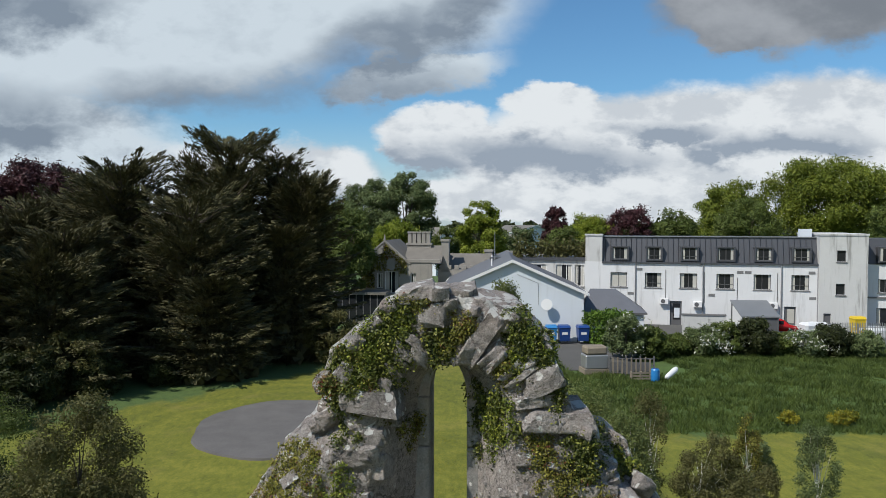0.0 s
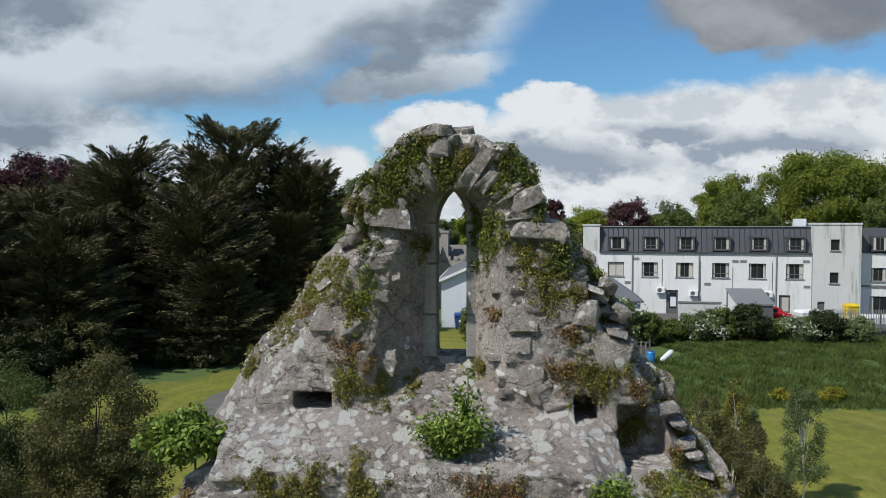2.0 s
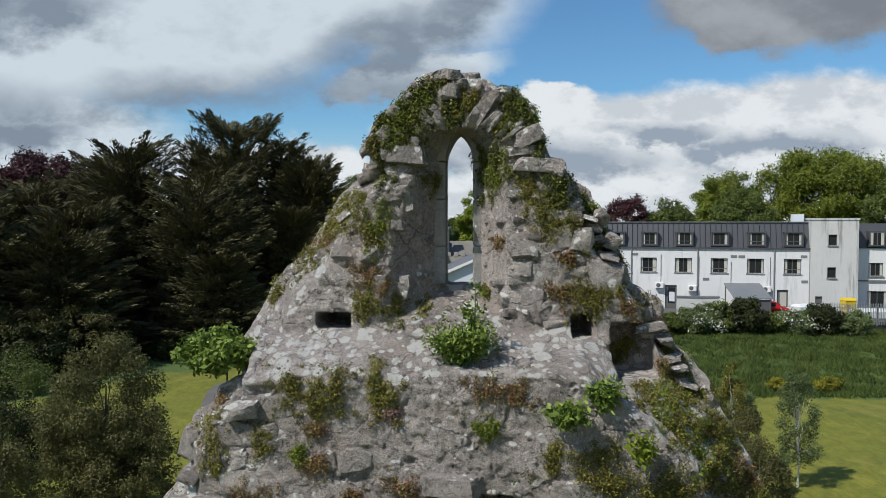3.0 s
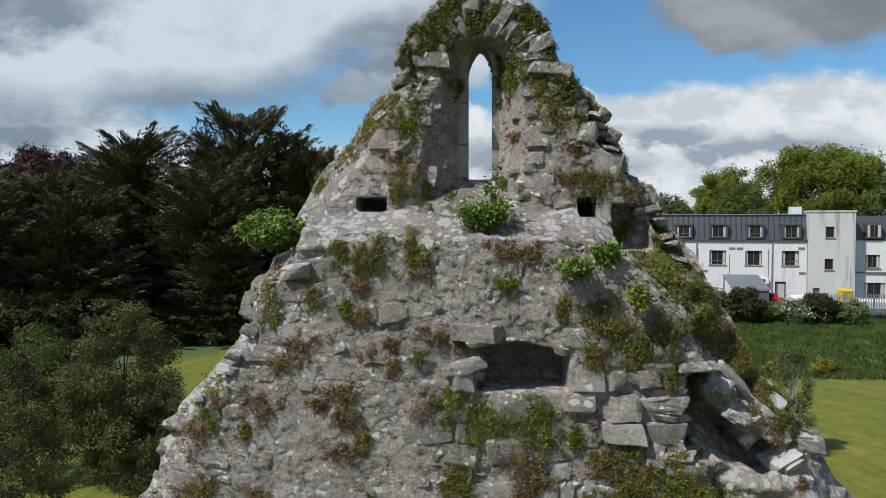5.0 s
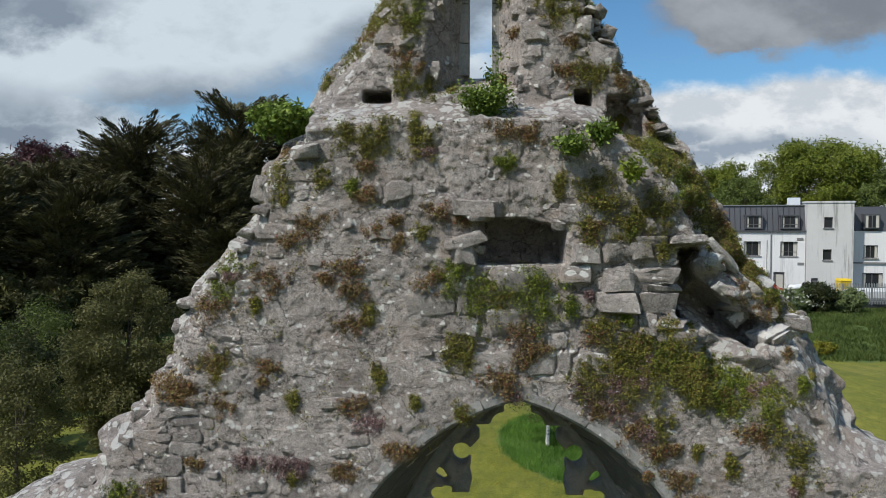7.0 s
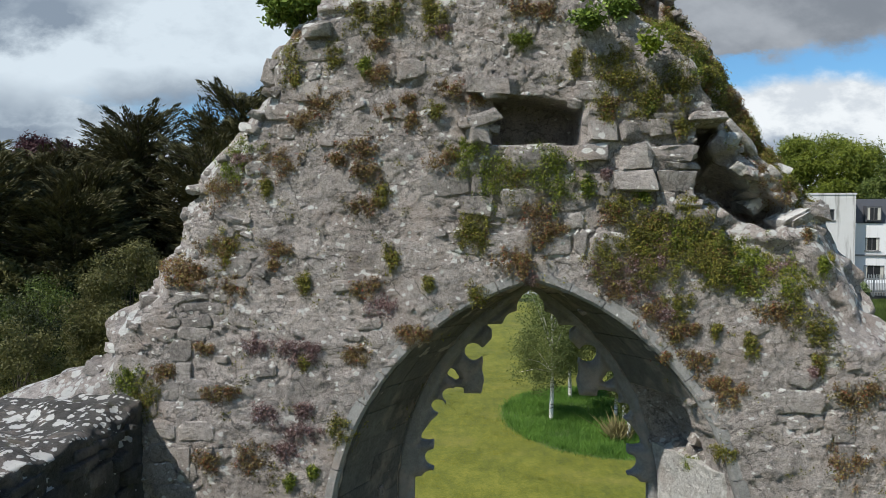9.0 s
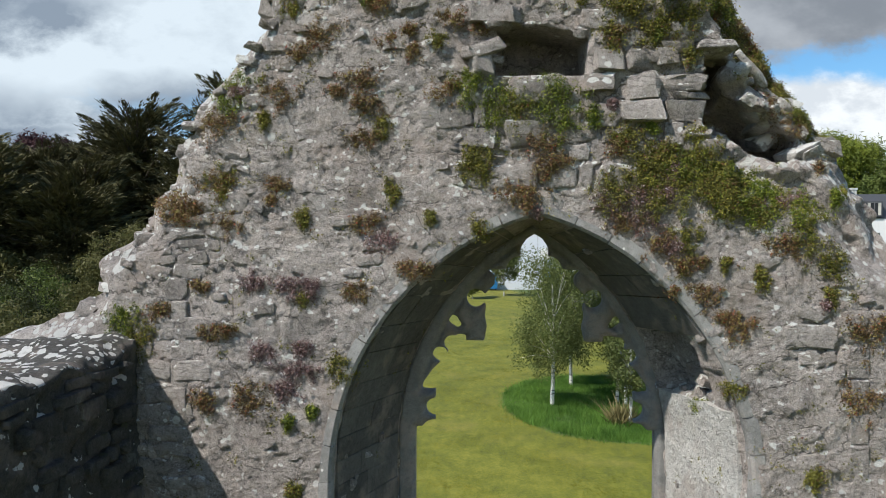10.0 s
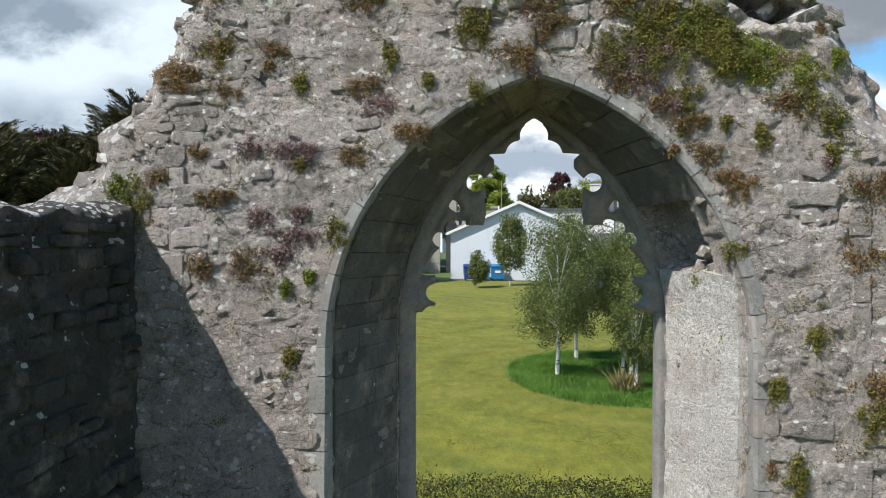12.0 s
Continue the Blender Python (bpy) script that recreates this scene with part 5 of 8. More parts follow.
def yard_things():
    t = thing("oil_tank", "grey metal oil tank on a timber cradle", "tank", site_pose(10.9, 51.5, 0.12, 8))
    part("body", box(-0.85, 0.85, -0.6, 0.6, 0.35, 1.35, 0.08), M_METAL, t)
    part("lid", box(-0.8, 0.8, -0.55, 0.55, 1.353, 1.95, 0.12), M_TIMBER, t)
    part("cradle", box(-0.95, 0.95, -0.65, 0.65, 0.0, 0.347), M_TIMBER, t)
    f = thing("fence", "open slatted timber pen half hidden in grass", "fence", site_pose(13.3, 50.4, 0.0, -4))
    for i in range(9):
        part("board", box(-1.35 + i * 0.32, -1.35 + i * 0.32 + 0.10, -0.02, 0.02, 0.25, 1.35 + 0.07 * math.sin(i * 2.1)), M_TIMBER, f)
    for x in (-1.5, -0.4, 0.6, 1.55):
        part("post", box(x - 0.05, x + 0.05, 0.022, 0.12, 0, 1.5), M_DARKFRAME, f)
    for z in (0.28, 0.8, 1.28):
        part("rail", box(-1.5, 1.55, 0.022, 0.06, z, z + 0.07), M_DARKFRAME, f)
    part("back_panel", box(-1.45, 1.5, 0.7, 0.74, 0.0, 0.95), M_DARKFRAME, f)
    k = thing("pallet", "low grey timber pallet lying beside the pen", "pallet", site_pose(13.7, 49.2, 0.0, 6))
    for z in (0.1, 0.3, 0.5):
        part("slat", box(-0.75, 0.75, -0.03, 0.0, z, z + 0.12), M_TIMBER, k)
    for x in (-0.7, 0.0, 0.7):
        part("block", box(x - 0.06, x + 0.06, 0.003, 0.3, 0.0, 0.62), M_TIMBER, k)
    b = thing("barrel", "blue plastic barrel standing in long grass", "barrel", site_pose(14.55, 49.0, 0.0))
    part("body", add_tube(bmesh.new(), [(0, 0, 0), (0, 0, 0.08), (0, 0, 0.45), (0, 0, 0.82), (0, 0, 0.9)], [0.25, 0.29, 0.31, 0.29, 0.24], 16), M_BLUELIGHT, b)
    part("lid", add_tube(bmesh.new(), [(0, 0, 0.902), (0, 0, 0.93)], [0.2, 0.2], 14), M_BLUE, b)
    g = thing("bath_tub", "white enamel tub lying tipped in the grass", "tub", site_pose(15.8, 49.4, 0.15, 30))
    bm = add_tube(bmesh.new(), [(-0.6, 0, 0.0), (-0.45, 0, 0.12), (0.35, 0, 0.55), (0.5, 0, 0.66)], [0.08, 0.18, 0.2, 0.12], 12)
    part("shell", bm, M_SHEET, g)
    # shelter with a sheeted roof
    s = thing("shelter", "lean-to shelter with a grey sheeted roof in the yard", "shelter", site_pose(29.0, 66.8, 0.45, -96))
    bm = bmesh.new()
    add_prism(bm, [(-1.8, 3.05), (1.8, 1.95), (1.8, 1.85), (-1.8, 2.95)], -1.7, 1.7)
    part("roof", bm, M_METAL, s)
    for x, z in ((-1.7, 2.9), (1.7, 1.87)):
        for y in (-1.55, 1.55):
            part("post", box(x - 0.05, x + 0.05, y - 0.05, y + 0.05, 0, z), M_DARKFRAME, s)
    part("side_panel", box(1.62, 1.66, -1.5, 1.5, 0.5, 1.8), M_DARKFRAME, s)
    w = thing("yard_wall", "low grey rendered wall enclosing the yard", "wall", site_pose(24.0, 66.0, 0.45, -10))
    part("body", box(-1.9, 1.9, -0.1, 0.1, 0, 1.9), M_RENDER_DIRTY, w)
    part("coping", box(-1.95, 1.95, -0.16, 0.16, 1.903, 2.05), M_SILL, w)
    # parked red car
    c = thing("car", "small red hatchback parked beside the building", "car", site_pose(31.2, 67.4, 0.45, -12))
    bm = bmesh.new()
    add_prism(bm, [(-1.9, 0.35), (1.9, 0.35), (1.95, 0.75), (1.2, 0.92), (0.6, 1.42), (-1.2, 1.45), (-1.85, 0.95)], -0.78, 0.78)
    bmesh.ops.bevel(bm, geom=list(bm.edges), offset=0.07, segments=2, affect="EDGES")
    part("body", bm, M_RED, c, "", True)
    part("side_window", box(-1.0, 0.6, -0.79, -0.77, 1.0, 1.34), M_GLASS, c)
    part("windscreen", box(0.75, 1.02, -0.6, 0.6, 1.0, 1.2), M_GLASS, c)
    for x in (-1.2, 1.2):
        for y in (-0.7, 0.7):
            part("wheel", add_tube(bmesh.new(), [(x, y - 0.1, 0.3), (x, y + 0.1, 0.3)], [0.3, 0.3], 14), M_BLACK, c)
    for y in (-0.55, 0.55):
        part("headlight", box(1.9, 1.97, y - 0.15, y + 0.15, 0.62, 0.76), M_FRAME, c)
    q = thing("covered_stack", "stack of goods under white plastic sheeting", "stack", site_pose(34.2, 66.0, 0.45, 5))
    bm = add_box(bmesh.new(), -1.2, 1.2, -0.7, 0.7, 0, 1.25, 0.2)
    bmesh.ops.subdivide_edges(bm, edges=bm.edges, cuts=3, use_grid_fill=True)
    for v in bm.verts:
        v.co += 0.09 * noise.noise_vector(v.co * 2.2) * (v.co.z > 0.05)
    part("sheet", bm, M_SHEET, q)
    part("goods", box(-0.9, 0.9, -0.5, 0.5, 0.02, 1.0), M_TIMBER, q)
    y = wheelie_bin(M_YELLOW, "yellow plastic wheelie bin behind the palisade fence", site_pose(37.6, 65.0, 0.45, 0), 1.0, 1.9)
    # palisade fence
    pf = thing("palisade_fence", "grey galvanised palisade fence along the yard", "fence", site_pose(33.6, 62.4, 0.2, -4))
    me = from_bm("pale", add_prism(bmesh.new(), [(-0.03, 0.1), (0.03, 0.1), (0.03, 1.95), (0, 2.05), (-0.03, 1.95)], -0.01, 0.01), M_METAL)
    for i in range(72):
        o = part("pale", me, None, pf)
        o.location = (i * 0.14, 0, 0)
    for z in (0.5, 1.6):
        part("rail", box(-0.05, 10.1, 0.013, 0.05, z, z + 0.06), M_METAL, pf)
    for i in range(5):
        part("post", box(i * 2.5 - 0.05, i * 2.5 + 0.05, 0.052, 0.15, 0, 1.9), M_METAL, pf)
    pw = thing("tarpaulin_cover", "long white sheet-covered frame behind the fence", "cover", site_pose(39.6, 64.2, 0.45, -4))
    part("sheet", box(-1.5, 4, -0.6, 0.6, 0, 1.1, 0.25), M_SHEET, pw)


yard_things()

# ---- trees and shrubs ----


def crown_points(rng, clumps, radii, n, squash=0.8):
    """Leaf places and normals spread through clumps, thickest near each clump's skin."""
    p = radii ** 2 / (radii ** 2).sum()
    who = rng.choice(len(clumps), n, p=p)
    out = unit(rng, n)
    rad = radii[who] * rng.uniform(0.35, 1.0, n) ** 0.5 * (1 + 0.25 * rng.normal(size=n))
    c = clumps[who] + out * rad[:, None] * np.array([1, 1, squash])
    nrm = out + 0.8 * rng.normal(size=(n, 3)) + np.array([0, 0, 0.35])
    return c, nrm / np.linalg.norm(nrm, axis=1, keepdims=True)


def broadleaf(name, label, at, height, spread, leaf, seed, leaves=6000, size=0.35, low=0.25, clumps=46, bark=None, lean=0.0, shape=1.0, clump_size=0.22, group="", trunk=0.022, squash=0.8):
    """A tree: tapered trunk, limbs to the clumps, a crown of many leaves with gaps."""
    rng = np.random.default_rng(seed)
    t = thing(name, label, "tree" if "shrub" not in name and "bush" not in name else "shrub", Matrix.Translation(at), group)
    mid, half = height * (1 + low) / 2, height * (1 - low) / 2
    out = unit(rng, clumps)
    r = rng.uniform(0.35, 0.92, clumps) ** 0.6
    c = out * r[:, None] * np.array([spread, spread, half])
    k = (c[:, 2] / half + 1) / 2
    taper = 1 - (1 - shape) * k
    c[:, 0] *= taper
    c[:, 1] *= taper
    c[:, 0] += lean * k * height
    c[:, 2] += mid
    rad = spread * clump_size * rng.uniform(0.7, 1.45, clumps) * (0.75 + 0.25 * taper)
    bm = bmesh.new()
    top = Vector((lean * height * 0.5, 0, height * 0.72))
    r0 = height * trunk
    bend = rng.uniform(-0.03, 0.03, 4) * height
    stem = [Vector((0, 0, -0.1)), Vector((bend[0] * 0.4, bend[1] * 0.4, height * 0.22)), Vector((bend[2] * 0.6, bend[3] * 0.6, height * 0.46)), top]
    add_tube(bm, stem, [r0 * 1.25, r0, r0 * 0.7, r0 * 0.22], 8)
    limbs = []
    for i in rng.permutation(clumps)[:min(16, clumps)]:
        s = rng.uniform(0.25, 0.9)
        a = stem[1].lerp(stem[2], s * 1.6) if s < 0.62 else stem[2].lerp(stem[3], (s - 0.62) * 2)
        b = Vector(c[i])
        if b.z < a.z:
            a = stem[1].lerp(stem[2], 0.3)
        m = a.lerp(b, 0.5) + Vector((0, 0, height * 0.02))
        limb = bmesh.new() if name == "birch" else bm
        add_tube(limb, [a, m, b], [r0 * 0.42 * (1 - s * 0.5), r0 * 0.26 * (1 - s * 0.4), r0 * 0.06], 5)
        if limb is not bm:
            limbs.append(limb)
    part("trunk", bm, bark or M_BARK, t)
    for limb in limbs:
        part("limb", limb, bark or M_BARK, t)
    p, nrm = crown_points(rng, c, rad, leaves, squash)
    keep = p[:, 2] > 0.05
    V, Q = leaf_quads(p[keep], nrm[keep], size * (1.0 if size < 0.15 else 1.5), rng)
    if size >= 0.15:
        V, Q = V.reshape(-1, 4, 3)[:, :3].reshape(-1, 3), np.arange(len(Q) * 3).reshape(-1, 3)
    part("crown", array_mesh("crown", V, Q, leaf), None, t)
    return t


def cypress(label, at, height, spread, seed, blades=40000):
    """A dark spreading cypress: tiers of limbs that end in flat ragged sprays, upswept plumes at the top."""
    rng = np.random.default_rng(seed)
    t = thing("cypress", label, "tree", Matrix.Translation(at), "dark cypresses")
    bm = bmesh.new()
    add_tube(bm, [(0, 0, -0.2), (0.2, 0, height * 0.4), (0, 0.1, height * 0.85)], [height * 0.035, height * 0.025, height * 0.006], 8)
    limbs = 210
    k = np.sort(rng.uniform(0.03, 1.0, limbs) ** 0.85)
    ang = rng.uniform(0, math.tau, limbs)
    rise = 0.06 + 0.75 * k ** 2.2
    reach = spread * (1.05 - 0.52 * k ** 1.8) * rng.uniform(0.55, 1.2, limbs) / np.sqrt(1 + rise ** 2 * 0.5)
    root = np.stack([0 * k, 0 * k, height * (0.02 + 0.80 * k)], 1)
    way = np.stack([np.cos(ang), np.sin(ang), rise], 1)
    tip = root + way * reach[:, None]
    over = np.maximum(tip[:, 2] - height * rng.uniform(0.86, 1.03, limbs), 0)
    tip[:, 2] -= over
    for i in range(0, limbs, 3):
        m = (root[i] + tip[i]) / 2 - np.array([0, 0, 0.06 * reach[i]])
        add_tube(bm, [root[i], m, tip[i]], [0.13, 0.08, 0.02], 5)
    part("trunk", bm, M_BARK, t)
    who = rng.integers(0, limbs, blades)
    s = rng.uniform(0.2, 1.0, blades) ** 0.62
    base = root[who] + (tip[who] - root[who]) * s[:, None]
    base[:, 2] -= 0.25 * reach[who] * s * (1 - s)
    fat = (0.10 + 0.95 * (1.04 - s))[:, None]
    side = rng.normal(size=(blades, 3)) * np.array([0.85, 0.85, 0.17]) * fat
    c = base + side
    d = (tip[who] - root[who]) / reach[who][:, None] + side * 0.5 + rng.normal(size=(blades, 3)) * 0.22
    d /= np.linalg.norm(d, axis=1, keepdims=True)
    ln = rng.uniform(0.16, 0.44, blades)[:, None]
    b = np.cross(d, rng.normal(size=(blades, 3)) * np.array([0.5, 0.5, 1.0]))
    b /= np.linalg.norm(b, axis=1, keepdims=True)
    b *= ln * 0.16
    V = np.stack([c - d * ln * 0.4 + b, c - d * ln * 0.3 - b, c + d * ln * 0.8], 1).reshape(-1, 3)
    part("crown", array_mesh("crown", V, np.arange(3 * blades).reshape(-1, 3), L_CYPRESS), None, t)
    n = 2600
    kk = rng.uniform(0, 1, n)
    a2 = rng.uniform(0, math.tau, n)
    rr = spread * (0.72 - 0.62 * kk) * np.sqrt(rng.uniform(0.02, 1, n))
    p = np.stack([rr * np.cos(a2), rr * np.sin(a2), height * (0.01 + 0.74 * kk)], 1)
    V, Q = leaf_quads(p, unit(rng, n), 1.3, rng, 1.0)
    part("inner_foliage", array_mesh("inner_foliage", V, Q, L_CYPRESS), None, t)


for i, (u, d, h, r) in enumerate(((-17.3, 59, 20.4, 6.6), (-11.6, 60, 16.6, 4.6), (-25.4, 57, 17.6, 5.6), (-28.4, 60, 16.6, 5.0), (-34.6, 61, 14.4, 5.4), (-31.5, 53, 12.6, 6.0), (-18.8, 53.5, 14.2, 6.2), (-38.5, 50, 14.0, 6.5), (-26.2, 49.5, 11.5, 5.5), (-12.8, 57.5, 11.5, 4.5), (-20.4, 61, 18.6, 5.0), (-14.2, 62, 19.0, 4.5), (-16.2, 50.5, 7.5, 4.0), (-31.0, 44.0, 12.5, 5.5), (-36.5, 42.0, 13.5, 5.5), (-25.5, 46.0, 9.5, 5.0), (-34.0, 66.0, 14.8, 5.5), (-42.5, 58.0, 14.0, 6.0))):
    cypress("dark spreading cypress, almost black in its own shade", site(u, d), h, r, 40 + i, 40000 if d < 61 else 22000)

FAR = "trees behind the buildings"
for i, (nm, lab, u, d, h, r, mat, n, sz, shp) in enumerate((
        ("copper_beech", "broad copper beech with dark red leaves", -66.5, 120, 21.2, 11.5, L_PURPLE, 16000, 0.8, 0.8),
        ("tree", "tall yellow-green broadleaf tree", -35.0, 76, 17.2, 4.8, L_BRIGHT, 6000, 0.5, 0.8),
        ("tree", "tall grey-green poplar in full leaf", -11.2, 110, 18.6, 5.4, L_GREY, 12000, 0.5, 0.8),
        ("tree", "tall grey-green poplar in full leaf", -5.4, 108, 18.9, 5.2, L_GREY, 12000, 0.5, 0.8),
        ("tree", "dark green broadleaf tree in leaf", -11.0, 82, 13.0, 3.6, L_MID, 7000, 0.45, 0.8),
        ("tree", "dark green broadleaf tree in leaf", -14.5, 88, 14.5, 4.5, L_MID, 7000, 0.45, 0.8),
        ("tree", "low yellow-green tree behind the stone house", -6.5, 100, 11.6, 4.6, L_BRIGHT, 6000, 0.45, 0.9),
        ("tree", "fresh yellow-green lime tree", 5.3, 102, 14.4, 4.0, L_BRIGHT, 9000, 0.42, 0.75),
        ("tree", "dark green broadleaf tree in leaf", 1.0, 118, 10.2, 4.0, L_MID, 5000, 0.45, 0.8),
        ("copper_beech", "narrow copper beech with dark red leaves", 16.6, 106, 13.6, 2.6, L_PURPLE, 7000, 0.42, 0.7),
        ("tree", "green broadleaf tree behind the flat roof", 16.6, 96, 10.6, 3.6, L_MID, 7000, 0.42, 0.85),
        ("tree", "fresh green broadleaf tree in leaf", 22.0, 106, 12.6, 4.6, L_BRIGHT, 8000, 0.45, 0.85),
        ("copper_beech", "broad copper beech with dark red leaves", 27.0, 104, 13.7, 4.4, L_PURPLE, 8000, 0.42, 0.8),
        ("tree", "green broadleaf tree in full leaf", 33.0, 104, 12.6, 4.6, L_MID, 7000, 0.45, 0.85),
        ("tree", "large fresh green sycamore in leaf", 46.0, 115, 17.9, 6.6, L_SYCAMORE, 16000, 0.5, 0.85),
        ("tree", "large fresh green sycamore with spreading limbs", 61.5, 115, 20.9, 10.2, L_SYCAMORE, 20000, 0.55, 0.95),
        ("tree", "green broadleaf tree in full leaf", 45.0, 106, 15.0, 5.5, L_MID, 8000, 0.45, 0.85),
        ("tree", "green broadleaf tree in full leaf", 62.5, 96, 16.0, 6.0, L_MID, 8000, 0.5, 0.85),
        ("tree", "grey-green tree half hidden by others", 11.5, 112, 10.5, 4.0, L_GREY, 6000, 0.45, 0.85),
        ("tree", "green broadleaf tree in full leaf", 9.5, 125, 9.6, 4.5, L_MID, 5000, 0.5, 0.9),
        ("tree", "leafy green tree at the wood's edge", -45.0, 62, 12.0, 6.0, L_MID, 7000, 0.5, 0.9))):
    broadleaf(nm, lab, site(u, d, -0.4), h + 0.4, r, mat, 200 + i, int(n * 2.7), sz * 0.53, 0.42 if "limbs" in lab else 0.22 if d > 80 else 0.1, shape=shp, group=FAR, trunk=0.018, clump_size=0.175, clumps=100)

# low growth along the wood's edge and in the meadow
for i, (u, d, h, r, mat, lab) in enumerate((
        (-24.8, 42.0, 3.4, 2.2, L_DARKSHRUB, "dark green shrub at the wood's edge"), (-22.0, 45.0, 2.4, 1.9, L_DARKSHRUB, "dark green shrub at the wood's edge"),
        (-23.5, 44.0, 4.3, 2.5, L_OLIVE, "sunlit olive-green elder at the wood's edge"), (-27.8, 42.0, 4.8, 2.4, L_OLIVE, "sunlit olive-green elder at the wood's edge"), (-23.6, 38.0, 1.6, 1.5, L_DARKSHRUB, "low dark shrub at the wood's edge"),
        (-18.8, 48.5, 1.5, 1.6, L_DARKSHRUB, "low dark shrub at the wood's edge"), (-30.5, 42.0, 6.0, 3.0, L_DARKSHRUB, "dark green shrub at the wood's edge"),
        (-26.5, 36.0, 3.4, 2.2, L_DARKSHRUB, "dark green elder at the wood's edge"), (-8.6, 55.5, 4.0, 2.0, L_OLIVE, "olive-green shrub beneath dark cypresses"),
        (14.6, 57.0, 3.9, 1.7, L_GREY, "pale green hawthorn bush in the meadow"), (16.8, 57.5, 2.4, 1.6, L_MID, "green hawthorn bush in the meadow"),
        (18.8, 58.5, 1.9, 1.5, L_MID, "green hawthorn bush in the meadow"), (21.4, 58.5, 2.4, 1.7, L_GREY, "hawthorn bush with white blossom"),
        (23.2, 59.0, 2.6, 1.7, L_MID, "green hawthorn bush in the meadow"), (25.4, 58.5, 3.0, 1.8, L_DARKSHRUB, "dark green hawthorn bush in the meadow"),
        (27.6, 59.0, 1.8, 1.5, L_MID, "green hawthorn bush in the meadow"), (29.6, 58.5, 2.2, 1.6, L_GREY, "hawthorn bush with white blossom"),
        (31.6, 58.5, 2.6, 1.7, L_DARKSHRUB, "dark green hawthorn bush in the meadow"), (34.0, 58.0, 2.0, 1.5, L_GREY, "green shrub along the palisade fence"))):
    broadleaf("shrub", lab, site(u, d), h, r, mat, 300 + i, 7500, 0.17, 0.02, 60, clump_size=0.22, trunk=0.02, group="shrubs")


def blossom(seed, u, d, h, r, n):
    rng = np.random.default_rng(seed)
    c = unit(rng, 12) * np.array([r, r, h * 0.45]) + np.array([0, 0, h * 0.55])
    p, nrm = crown_points(rng, c, np.full(12, r * 0.4), n)
    V, Q = leaf_quads(p[p[:, 2] > 0.4] + np.array(site(u, d)), nrm[p[:, 2] > 0.4], 0.17, rng)
    return V, Q


V_all, Q_all, off = [], [], 0
for i, (u, d, h, r, n) in enumerate(((21.4, 58.2, 2.4, 1.7, 420), (29.6, 58.2, 2.2, 1.6, 300), (23.0, 58.4, 2.4, 1.6, 150), (15.0, 56.6, 3.6, 1.6, 160), (32.0, 58.0, 2.4, 1.6, 120))):
    V, Q = blossom(500 + i, u, d, h, r, n)
    V_all.append(V)
    Q_all.append(Q + off)
    off += len(V)
tagged(new("hawthorn_blossom", array_mesh("hawthorn_blossom", np.concatenate(V_all), np.concatenate(Q_all), L_BLOSSOM)), "creamy white hawthorn blossom on the meadow bushes", "blossom", kind="stuff")

GORSE = leaf_material("gorse_flowers", (0.07, 0.10, 0.015), (0.34, 0.28, 0.02))
for i, (u, d, r) in enumerate(((21.3, 38.2, 0.62), (18.7, 38.6, 0.5), (22.1, 38.7, 0.45))):
    broadleaf("gorse_bush", "low gorse bush with yellow flowers at the meadow's edge", site(u, d), 0.9 * r + 0.3, r, GORSE, 520 + i, 1600, 0.09, 0.05, 30, clump_size=0.3, trunk=0.02, group="gorse")

# young birches: the clump seen through the great window, and others over the lawn
for i, (u, d, h, r, mat, n) in enumerate((
        (3.29, 21.6, 5.7, 1.75, L_BIRCH, 15000), (4.55, 25.0, 5.9, 1.7, L_BIRCH, 13000), (5.65, 22.3, 5.2, 1.3, L_BIRCH, 10000), (5.29, 19.2, 4.4, 0.85, L_BIRCH, 5500), (5.85, 21.9, 4.9, 1.0, L_BIRCH, 6500),
        (2.2, 57.5, 3.0, 1.1, L_BIRCH, 2600), (5.0, 59.5, 6.2, 1.7, L_BIRCH, 5200))):
    broadleaf("birch", "young silver birch with a white trunk on the lawn", site(u, d), h, r, mat, 400 + i, int(n * 1.7), 0.055 if d < 40 else 0.14, 0.14, 70, M_BIRCHBARK, 0.0, 0.62, 0.24, "young birches", 0.011, 1.3)
for i, (u, d, h, r, n) in enumerate(((7.0, 24.2, 5.5, 1.0, 1500), (8.3, 22.8, 4.6, 0.9, 1700), (9.4, 24.0, 3.9, 0.9, 1700), (10.4, 24.4, 4.5, 0.75, 1600), (12.5, 23.7, 4.4, 0.9, 2200), (8.9, 21.0, 3.6, 0.9, 2600), (6.2, 22.6, 3.6, 0.9, 1400), (7.6, 21.5, 4.2, 0.9, 2200), (10.0, 22.2, 3.4, 0.9, 2400), (11.3, 25.5, 3.2, 0.8, 1800), (9.6, 20.2, 3.0, 1.0, 2400))):
    broadleaf("birch", "thin young birch, half leafed, on the lawn", site(u, d), h, r, (L_OLIVE, L_OLIVE, L_OLIVE, L_WALLOLIVE, L_GREY, L_OLIVE, L_OLIVE, L_OLIVE, L_OLIVE, L_GREY, L_OLIVE)[i], 430 + i, int(n * 5.0), 0.052, 0.12, 44, M_BIRCHBARK, 0.0, 0.6, 0.22, "young birches", 0.010, 1.2)
